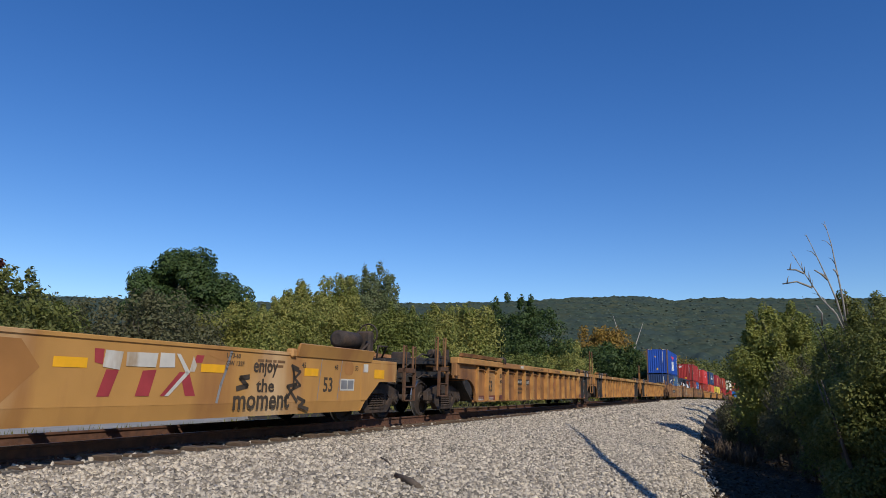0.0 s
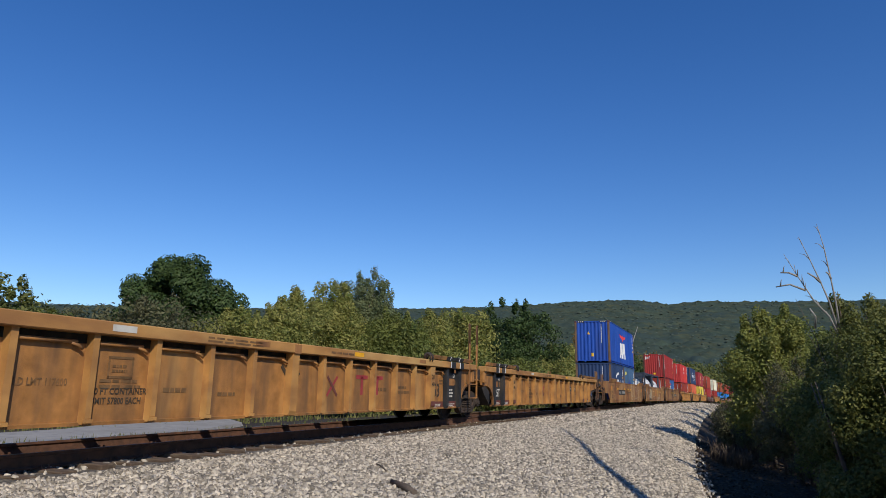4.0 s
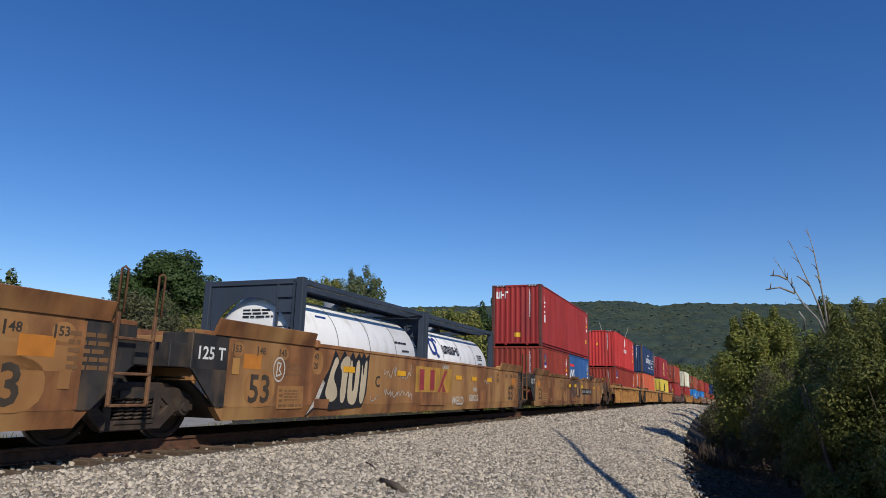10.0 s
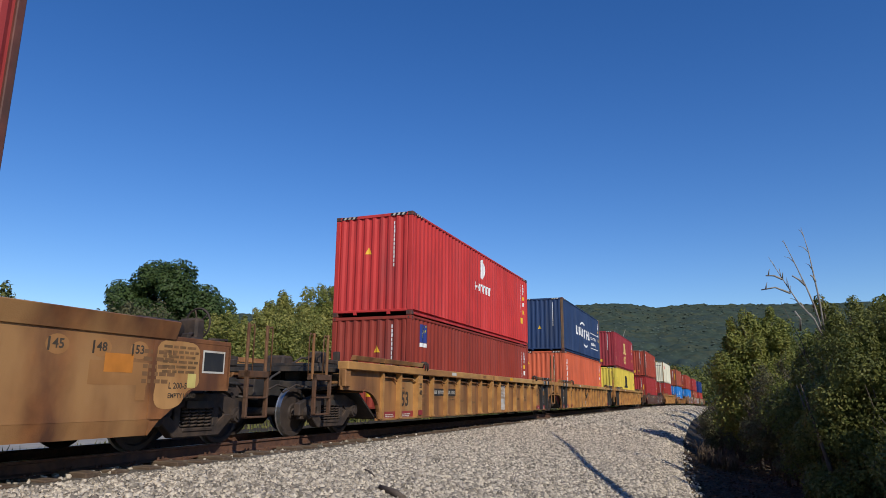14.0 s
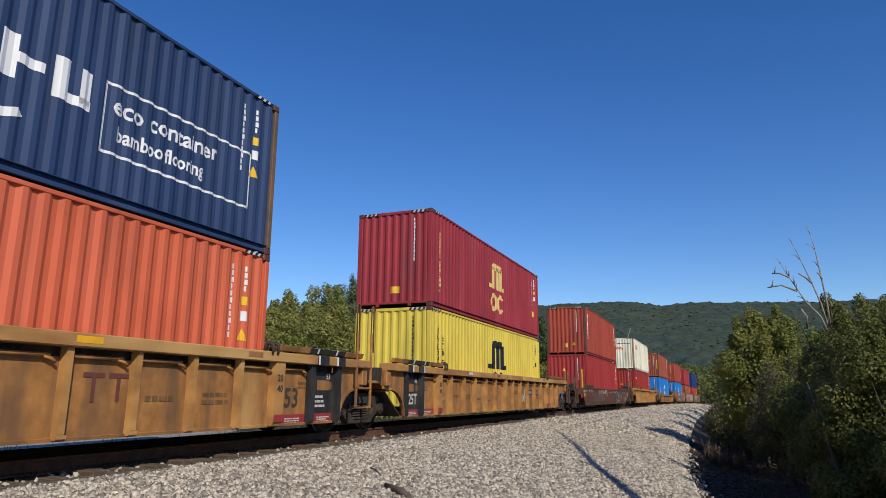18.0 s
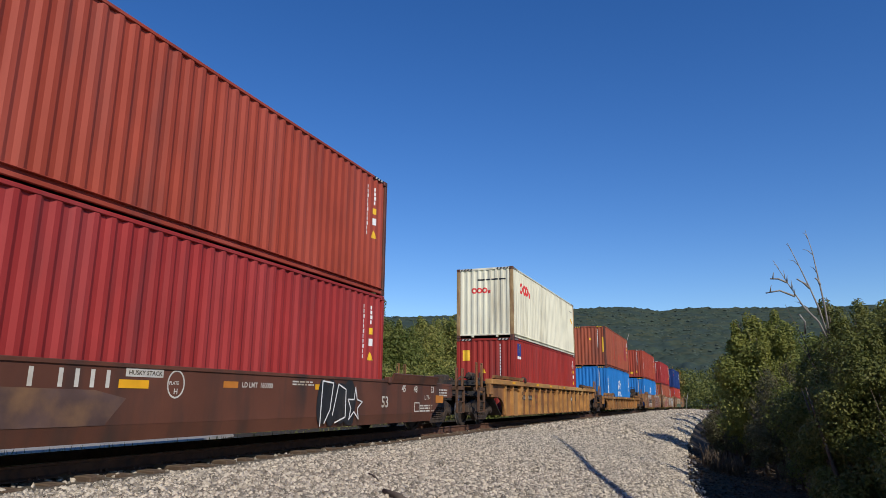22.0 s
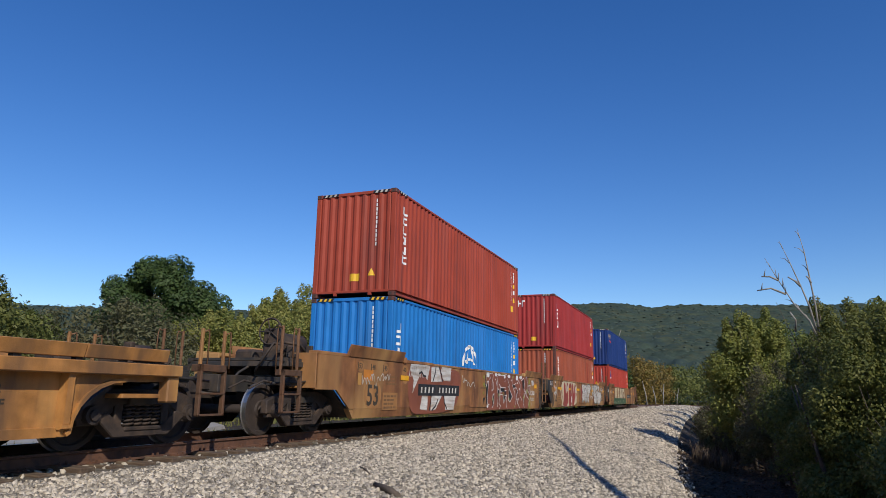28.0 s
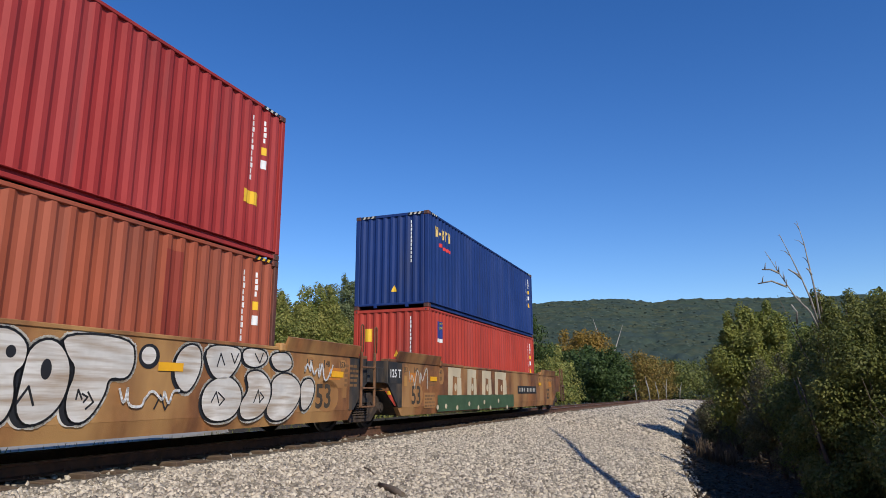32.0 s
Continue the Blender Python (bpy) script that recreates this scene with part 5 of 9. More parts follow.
    # navy with white marks over orange
    sw = Marks().ring(-0.25, 1.72, 0.95, 0.42, 0.12, 12, 0.14, 0.40).ring(0.62, 1.02, 0.85, 0.40, 0.12, 12, 0.60, 0.88)
    eco = Marks().text("eco container", 2.45, 1.28, 0.26, 1.0).text("bamboo flooring", 2.55, 0.84, 0.30, 0.82)
    fr = Marks()
    for s, z, w_, h_ in ((2.3, 0.70, 3.12, 0.04), (2.3, 1.68, 3.12, 0.04), (2.3, 0.70, 0.04, 1.0), (5.38, 0.70, 0.04, 1.0)):
        fr.rect(s, z, w_, h_)
    nv = [("logo", "side", word_logo(-2.35, 1.22, 3, 0.52, 2.2, 4), M["white"]), ("logo", "side", word_logo(0.15, 1.16, 3, 0.56, 2.1, 6), M["white"]),
          ("logo", "side", sw, M["white"]), ("lettering", "side", eco, M["white"]), ("lettering_frame", "side", fr, M["white"])]
    a = container(FT40, HC, "navy", "dark navy corrugated container with white lettering", codes(FT40, HC, square=False, endtri=(-0.2, 1.2)) + nv, True, post="rustpost")
    load(a, UE, 0, 3.26)
    a = container(FT40, HC, "tritonorange", "orange corrugated container with white marks", codes(FT40, HC, square=False, endtri=(-0.9, 2.2)) + [("logo", "side", column_logo(-5.55, 2.55, 6, 0.32, 0.28, 5), M["white"])], True)
    load(a, UE, 0, 0.36)

    def arch_logo(s, z, w, h):
        m = Marks()
        for k in range(3):
            m.rect(s + k * w * 0.38, z, w * 0.24, h * 0.86)
        return m.ring(s + w * 0.31, z + h * 0.72, w * 0.31, h * 0.3, w * 0.2, 8, 0, 0.5).ring(s + w * 0.69, z + h * 0.72, w * 0.31, h * 0.3, w * 0.2, 8, 0, 0.5).rect(s - w * 0.25, z, w * 0.3, h * 0.16).rect(s + w * 0.9, z, w * 0.3, h * 0.16)

    pl = [("logo", "side", arch_logo(-0.55, 1.35, 1.3, 0.95), C["sand"]), ("logo", "side", Marks().ring(-0.28, 0.85, 0.36, 0.34, 0.17, 14).ring(0.5, 0.85, 0.38, 0.36, 0.17, 14, 0.1, 0.9), C["sand"]),
          ("logo", "side", column_logo(-5.55, 2.4, 13, 0.145, 0.2, 7), C["sand"])]
    a = container(FT40, HC, "msc", "plum red corrugated container with sand-coloured marks", codes(FT40, HC, caution=1, tri=False) + pl, True)
    load(a, UF, 0, 3.26)
    ylm = [("logo", "side", arch_logo(-0.6, 1.35, 1.4, 1.0), C["ink"]), ("logo", "side", Marks().ring(-0.2, 0.95, 0.36, 0.3, 0.17, 14).ring(0.5, 0.95, 0.36, 0.3, 0.17, 14, 0.1, 0.9), C["ink"]),
           ("logo", "side", column_logo(-5.6, 2.45, 10, 0.15, 0.22, 9), C["ink"]), ("logo", "side", column_logo(-5.25, 2.2, 7, 0.16, 0.18, 10), C["ink"])]
    a = container(FT40, HC, "mscyellow", "lemon yellow corrugated container with black marks", codes(FT40, HC, C["ink"], square=False, endtri=(-0.8, 1.9)) + ylm, True)
    load(a, UF, 0, 0.36)
    # pair of rust red
    a = container(FT40, HC, "triton", "rust red corrugated container with white marks", codes(FT40, HC, endtri=(0.35, 0.55)) + [("logo", "side", column_logo(-5.55, 2.55, 6, 0.26, 0.26, 11), M["white"])], True, post="darkpost")
    load(a, UG1, 0, 3.28)
    a = container(FT40, HC, "texred", "crimson corrugated container with yellow end label", codes(FT40, HC, square=False, endtri=(-0.3, 1.9)) + [("warning_label", "end", Marks().rect(0.85, 0.9, 0.1, 1.1), M["sticker"])])
    load(a, UG1, 0, 0.37)
    # cream white over deep red
    oo = lambda s, z, h: Marks().ring(s, z, h * 0.5, h * 0.5, h * 0.27, 16).ring(s + h * 0.95, z, h * 0.5, h * 0.5, h * 0.27, 16).ring(s + h * 1.9, z, h * 0.5, h * 0.5, h * 0.27, 16).rect(s + h * 2.45, z - h * 0.5, h * 0.5, h * 0.5)
    a = container(FT40, HC, "white", "cream white corrugated container with red marks and rusty edges", [("code_mark", "side", Marks().lines(5.0, 2.38, 0.62, 0.07, 1, 4), C["ink"]), ("code_mark", "end", Marks().lines(-0.3, 2.36, 1.2, 0.12, 1, 6), C["ink"]),
                  ("logo", "side", oo(-4.75, 2.15, 0.46), C["logored"]), ("logo", "end", oo(-0.45, 1.95, 0.24), C["logored"]), ("warning_label", "side", Marks().rect(5.2, 1.85, 0.12, 0.16).rect(5.45, 1.75, 0.12, 0.16), M["sticker"])], True, post="ochrepost")
    load(a, UH, 0, 3.26)
    a = container(FT40, HC, "deepred", "deep red corrugated container with a small badge", codes(FT40, HC, endtri=(-0.15, 1.5)) + badge(-5.45, 2.2) + [("warning_label", "end", Marks().rect(-0.95, 2.0, 0.3, 0.42), M["sticker"])], True)
    load(a, UH, 0, 0.36)
    # faded red over azure
    patch = [("repair_patch", "side", Marks().rect(3.75, 0.95, 0.75, 1.1), C["msc"]), ("scrape", "side", Marks().rect(-2.05, 0.7, 0.07, 1.9).rect(1.3, 0.5, 0.05, 0.9).rect(2.4, 0.8, 0.05, 0.8).rect(0.2, 0.5, 0.05, 0.7), C["redl"])]
    a = container(FT40, HC, "fadedred", "sun-faded red corrugated container with scrapes and a repair patch", codes(FT40, HC, endtri=(0.0, 1.9), square=False) + patch + [("warning_label", "end", Marks().rect(0.95, 1.0, 0.1, 1.1), M["sticker"])], True, post="darkpost")
    load(a, UI, 0, 3.27)

    def azure():
        globe = Marks().ring(0.0, 1.35, 0.72, 0.72, 0.1, 16, 0.0, 0.5).ring(0.0, 1.35, 0.36, 0.7, 0.09, 12, 0.02, 0.48).ring(0.0, 1.35, 0.55, 0.28, 0.08, 12, 0.05, 0.45)
        return [("logo", "side", globe, M["white"]), ("logo", "side", word_logo(-0.9, 0.85, 5, 0.36, 1.9, 13), M["white"]), ("logo", "side", Marks().lines(-0.9, 0.5, 1.9, 0.22, 1, 3), M["white"]),
                ("logo", "side", column_logo(-5.75, 2.3, 4, 0.32, 0.28, 14), M["white"])]

    for U, z in ((UI, 0.37), (UJ, 0.37)):
        a = container(FT40, HC, "cosco", "azure corrugated container with a white round mark", codes(FT40, HC, square=False, endtri=(-0.15, 1.2)) + azure(), True)
        load(a, U, 0, z)
    a = container(FT40, HC, "triton", "rust red corrugated container with white marks", codes(FT40, HC, caution=1, endtri=(0.45, 0.55)) + [("logo", "side", column_logo(-5.6, 2.55, 6, 0.27, 0.28, 15), M["white"])], True)
    load(a, UJ, 0, 3.28)
    a = container(FT40, HC, "texred", "crimson corrugated container with white marks", codes(FT40, HC, caution=1, tri=False) + [("logo", "side", column_logo(-5.55, 2.5, 3, 0.45, 0.3, 2), M["white"]), ("logo", "end", word_logo(-1.0, 2.25, 3, 0.34, 0.62, 2), M["white"])], True)
    load(a, UK, 0, 3.25)
    a = container(FT40, HC, "fadedred", "faded brick red corrugated container with white marks", codes(FT40, HC, square=False, tri=False) + [("logo", "side", column_logo(-5.5, 2.55, 6, 0.26, 0.26, 16), M["white"]), ("scrape", "side", Marks().rect(3.3, 0.2, 0.35, 2.4), C["oxide"])], True, post="darkpost")
    load(a, UK, 0, 0.35)
    sc = [("logo", "side", word_logo(-5.55, 2.2, 5, 0.34, 1.35, 17), C["sand"]), ("logo", "side", Marks().rect(-5.2, 1.95, 0.3, 0.12).rect(-4.85, 1.9, 0.6, 0.1), C["logored"])]
    a = container(FT40, HC, "seaco", "royal blue corrugated container with yellow mark", codes(FT40, HC, square=False, endtri=(0.0, 0.5)) + sc, True)
    load(a, UL, 0, 3.25)
    a = container(FT40, HC, "redl", "tomato red corrugated container with a small badge", codes(FT40, HC, endtri=(0.1, 1.5)) + badge(-5.35, 2.05) + [("warning_label", "end", Marks().rect(-0.85, 1.95, 0.24, 0.38), M["sticker"])])
    load(a, UL, 0, 0.35)


def tank_container(label, named, seed):
    """A twenty-foot frame with a white insulated tank lying in it."""
    L, H, w = FT20, STD, 1.219
    h = L / 2
    root = tagged(new("tank_container"), label, "tank container", "tank containers of the train")
    fr = bmesh.new()
    for sx in (-1, 1):
        for sy in (-1, 1):
            x0, x1 = sorted((sx * h, sx * (h - 0.16)))
            y0, y1 = sorted((sy * w, sy * (w - 0.16)))
            box(fr, x0, x1, y0, y1, 0, H)
        x0, x1 = sorted((sx * (h - 0.02), sx * (h - 0.13)))
        box(fr, x0, x1, -w + 0.16, w - 0.16, H - 0.13, H - 0.02)
        box(fr, x0, x1, -w + 0.16, w - 0.16, 0.02, 0.18)
    for sy in (-1, 1):
        y0, y1 = sorted((sy * (w - 0.02), sy * (w - 0.12)))
        box(fr, -h + 0.16, h - 0.16, y0, y1, H - 0.14, H - 0.03)
        box(fr, -h + 0.16, h - 0.16, y0, y1, 0.02, 0.16)
    bmesh.ops.bevel(fr, geom=fr.edges[:], offset=0.01, segments=1, affect="EDGES")
    part("frame", fr, C["tankgray"], root, "dark blue-gray steel frame")
    bm = bmesh.new()
    seg = 40
    prof = [(-h + 0.20, 0.25), (-h + 0.16, 0.75), (-h + 0.24, 1.02), (-h + 0.36, 1.10), (h - 0.36, 1.10), (h - 0.24, 1.02), (h - 0.16, 0.75), (h - 0.20, 0.25)]
    rings = [[bm.verts.new((x, r * math.cos(a), 1.24 + r * math.sin(a))) for a in [k * math.tau / seg for k in range(seg)]] for x, r in prof]
    for a, c in zip(rings, rings[1:]):
        for k in range(seg):
            bm.faces.new((a[k], a[(k + 1) % seg], c[(k + 1) % seg], c[k])).smooth = True
    bm.faces.new(rings[0][::-1]), bm.faces.new(rings[-1])
    tank = part("tank", bm, C["tank"], root, "white insulated tank shell")
    bm = bmesh.new()
    for x in (-1.35, 0.1, 1.5):
        rg = [[bm.verts.new((x + dx, 1.108 * math.cos(a), 1.24 + 1.108 * math.sin(a))) for a in [k * math.tau / seg for k in range(seg)]] for dx in (-0.012, 0.012)]
        for k in range(seg):
            bm.faces.new((rg[0][k], rg[0][(k + 1) % seg], rg[1][(k + 1) % seg], rg[1][k]))
    part("band", bm, M["gray"], tank, "thin gray cladding bands")
    bm = bmesh.new()
    for k in range(16):
        x = -h + 0.3 + k * (L - 0.6) / 15
        box(bm, x - 0.185, x + 0.185, -0.74, -0.26, H - 0.10, H - 0.07)
    box(bm, -h + 0.16, h - 0.16, -0.78, -0.74, H - 0.16, H - 0.06)
    box(bm, -h + 0.16, h - 0.16, -0.26, -0.22, H - 0.16, H - 0.06)
    part("walkway", bm, C["tankgray"], root, "grating walkway along the top")
    bm = bmesh.new()
    tube(bm, [(0.2, 0, 2.2), (0.2, 0, H - 0.05)], 0.28, 16)
    part("manhole", bm, M["gray"], root)
    bm = bmesh.new()
    ex = -h - 0.0
    for y in (-0.62, -1.0):
        box(bm, ex + 0.02, ex + 0.07, y - 0.02, y + 0.02, 0.3, H - 0.05)
    for k in range(7):
        box(bm, ex + 0.01, ex + 0.06, -1.0, -0.62, 0.4 + k * 0.3, 0.43 + k * 0.3)
    part("ladder", bm, C["tankgray"], root)
    bm = bmesh.new()
    n = 26
    for k in range(n):
        a, b = math.pi * k / n, math.pi * (k + 1) / n
        r = 0.98
        q = lambda t: (-h + 0.05, r * math.cos(t), 1.24 + r * math.sin(t))
        top = lambda t: (-h + 0.05, 1.06 * max(-1, min(1, math.cos(t) * 1.5)), H - 0.12)
        bm.faces.new([bm.verts.new(p) for p in (q(a), q(b), top(b), top(a))])
    ret = bmesh.ops.extrude_face_region(bm, geom=bm.faces[:])
    bmesh.ops.translate(bm, vec=(0.03, 0, 0), verts=[v for v in ret["geom"] if isinstance(v, bmesh.types.BMVert)])
    bmesh.ops.remove_doubles(bm, verts=bm.verts[:], dist=0.0005)
    part("end_plate", bm, C["tankgray"], root, "dark plate with a round cut-out")
    put = lambda s, z, o=0.01: Vector((s, -math.sqrt(max(0.01, (1.118) ** 2 - (z - 1.24) ** 2)), z))
    if named:
        part("logo", Marks().rect(-2.0, 1.0, 0.42, 0.95).lay(put, [-1.9, -1.8]), C["indigo"], tank)
        part("code_mark", Marks().lines(1.5, 1.62, 0.72, 0.09, 1, seed).lines(1.85, 1.42, 0.4, 0.09, 1, seed + 1).lines(1.9, 1.24, 0.3, 0.08, 1, seed + 2).lay(put), C["ink"], tank)
    else:
        part("logo", Marks().ring(-2.05, 1.72, 0.26, 0.26, 0.09, 14).ring(-1.75, 1.7, 0.2, 0.3, 0.09, 14, 0.1, 0.8).lay(put), C["indigo"], tank)
        part("logo", word_logo(-1.3, 1.55, 6, 0.26, 1.35, seed).lay(put), C["ink"], tank)
        part("code_mark", Marks().lines(1.75, 1.5, 0.5, 0.2, 3, seed).lines(1.75, 1.3, 0.4, 0.12, 2, seed + 1).lay(put), C["ink"], tank)
    endp = lambda s, z: Vector((-h + 0.10 - 0.05, -s, z))
    part("code_mark", Marks().lines(-0.3, 1.82, 0.75, 0.2, 3, 5).lay(lambda s, z: Vector((-h + 0.155, -s, z))), C["ink"], tank)
    return root

# ---------------------------------------------------------------- bogies
WHEEL_R = 0.47
SPINNERS = []
BOGIE = {}


def bogie_meshes():
    sf = bmesh.new()
    y0, y1 = -1.10, -0.96
    prism(sf, [(-1.16, 0.40), (-1.16, 0.64), (-0.95, 0.70), (-0.55, 0.82), (0.55, 0.82), (0.95, 0.70), (1.16, 0.64), (1.16, 0.40), (0.72, 0.44), (0.50, 0.62), (-0.50, 0.62), (-0.72, 0.44)], y0, y1)
    prism(sf, [(-0.86, 0.46), (-0.50, 0.16), (0.50, 0.16), (0.86, 0.46), (0.62, 0.50), (0.38, 0.29), (-0.38, 0.29), (-0.62, 0.50)], y0 - 0.02, y1 + 0.01)
    for s in (-1, 1):
        box(sf, *sorted((s * 0.36, s * 0.50)), y0, y1, 0.30, 0.62)
        box(sf, *sorted((s * 0.72, s * 1.08)), y0 + 0.02, y1, 0.33, 0.60)
    box(sf, -0.34, 0.34, y0 - 0.04, y1, 0.24, 0.30)
    for s in (-1, 1):
        prism(sf, [(s * 0.50, 0.64), (s * 0.56, 0.62), (s * 0.80, 0.36), (s * 0.72, 0.34), (s * 0.50, 0.50)], y0 + 0.03, y1)
    bmesh.ops.bevel(sf, geom=sf.edges[:], offset=0.015, segments=1, affect="EDGES")
    sp = bmesh.new()
    tube(sp, [(0.078 * math.cos(j * math.tau / 9), -1.06 + 0.078 * math.sin(j * math.tau / 9), 0.30 + 0.31 * j / 54) for j in range(55)], 0.017, 5)
    tube(sp, [(0, -1.06, 0.30), (0, -1.06, 0.60)], 0.045, 8)
    bc = bmesh.new()
    lathe(bc, [(0.0, -1.20), (0.07, -1.20), (0.075, -1.17), (0.12, -1.17), (0.13, -1.08), (0.13, -1.0)], 0, 0, 14)
    bo = bmesh.new()
    box(bo, -0.30, 0.30, -1.15, 1.15, 0.60, 0.70)
    box(bo, -0.20, 0.20, -1.02, 1.02, 0.50, 0.72)
    box(bo, -0.30, 0.30, -0.3, 0.3, 0.68, 0.82)
    ws = bmesh.new()
    for s in (-1, 1):
        prof = [(0.09, -0.79), (0.15, -0.80), (0.17, -0.765), (0.38, -0.755), (0.40, -0.80), (WHEEL_R - 0.015, -0.80), (WHEEL_R, -0.795), (WHEEL_R + 0.004, -0.715), (WHEEL_R + 0.027, -0.70), (WHEEL_R + 0.02, -0.685), (0.42, -0.68),
                (0.40, -0.71), (0.18, -0.70), (0.09, -0.66)]
        mis = [0, 0, 0, 0, 0, 0, 1, 1, 0, 0, 0, 0, 0]
        lathe(ws, [(r, y * s * -1) for r, y in prof], 0, 0, 32, mis=mis)
    tube(ws, [(0, -1.12, 0), (0, 1.12, 0)], 0.085, 10)
    BOGIE.update(side=bm_mesh(sf, "side_frame", M["truck"]), spring=bm_mesh(sp, "spring", M["truck"]), cap=bm_mesh(bc, "bearing_cap", M["wheel"]),
                 bolster=bm_mesh(bo, "bolster", M["black"]), wheels=bm_mesh(ws, "wheelset", [M["wheel"], M["tread"]]))


bogie_meshes()


def bogie(parent, x, low=0.0, label="dusty cast-steel bogie with coil springs"):
    ob = part("bogie", BOGIE["bolster"], None, parent, label)
    ob.matrix_basis = Matrix.Translation((x, 0, -low))
    for turn in (0, 180):
        q = part("side_frame", BOGIE["side"], None, ob)
        q.matrix_basis = pose(0, 0, 0, 0, 0, turn)
        for s in (-0.24, -0.08, 0.08, 0.24):
            q = part("spring", BOGIE["spring"], None, ob)
            q.matrix_basis = pose(0, 0, 0, 0, 0, turn) @ Matrix.Translation((s, 0, 0))
        for s in (-0.90, 0.90):
            q = part("bearing_cap", BOGIE["cap"], None, ob)
            q.matrix_basis = pose(0, 0, 0, 0, 0, turn) @ Matrix.Translation((s, 0, 0.47))
    for s in (-0.90, 0.90):
        w = part("wheelset", BOGIE["wheels"], None, ob, "steel wheels with bright worn treads")
        SPINNERS.append((w, s))


# ---------------------------------------------------------------- well cars
def bars(parent, name, material, boxes, label="", bevel=0.008):
    bm = bmesh.new()
    for b in boxes:
        box(bm, *b)
    if bevel:
        bmesh.ops.bevel(bm, geom=bm.edges[:], offset=bevel, segments=1, affect="EDGES")
    return part(name, bm, material, parent, label)


def flat_mark(parent, name, mk, material, y=-1.504, label=""):
    drop = 0.11 if -1.42 < y < -1.40 else 0.0  # ribbed sides sit lower than plain ones
    ob = part(name, mk.lay(lambda s, z: Vector((s, y, z - drop))), material, parent, label)
    return tagged(ob, kind="stuff") if name in ("notice", "stencil", "white_stencil", "band_writing", "number_bar", "graffiti") else ob


FLOOR = {}


def well_floor(root, material):
    if "beam" not in FLOOR:
        bm = bmesh.new()
        box(bm, -0.09, 0.09, -1.31, 1.31, 0.26, 0.34)
        FLOOR["beam"] = bm_mesh(bm, "cross_beam", material)
    for k in range(13):
        q = part("cross_beam", FLOOR["beam"], None, root)
        q.matrix_basis = Matrix.Translation((-7.8 + k * 1.3, 0, 0))
    for s in (-1, 1):
        bm = bmesh.new()
        prism(bm, [(s * 5.4, 0.285), (s * 8.2, 0.285), (s * 9.12, 0.90), (s * 9.08, 0.93), (s * 8.18, 0.325), (s * 5.4, 0.325)], -1.31, 1.31)
        part("floor_plate", bm, material, root, "steel floor plate that slopes up at the end")


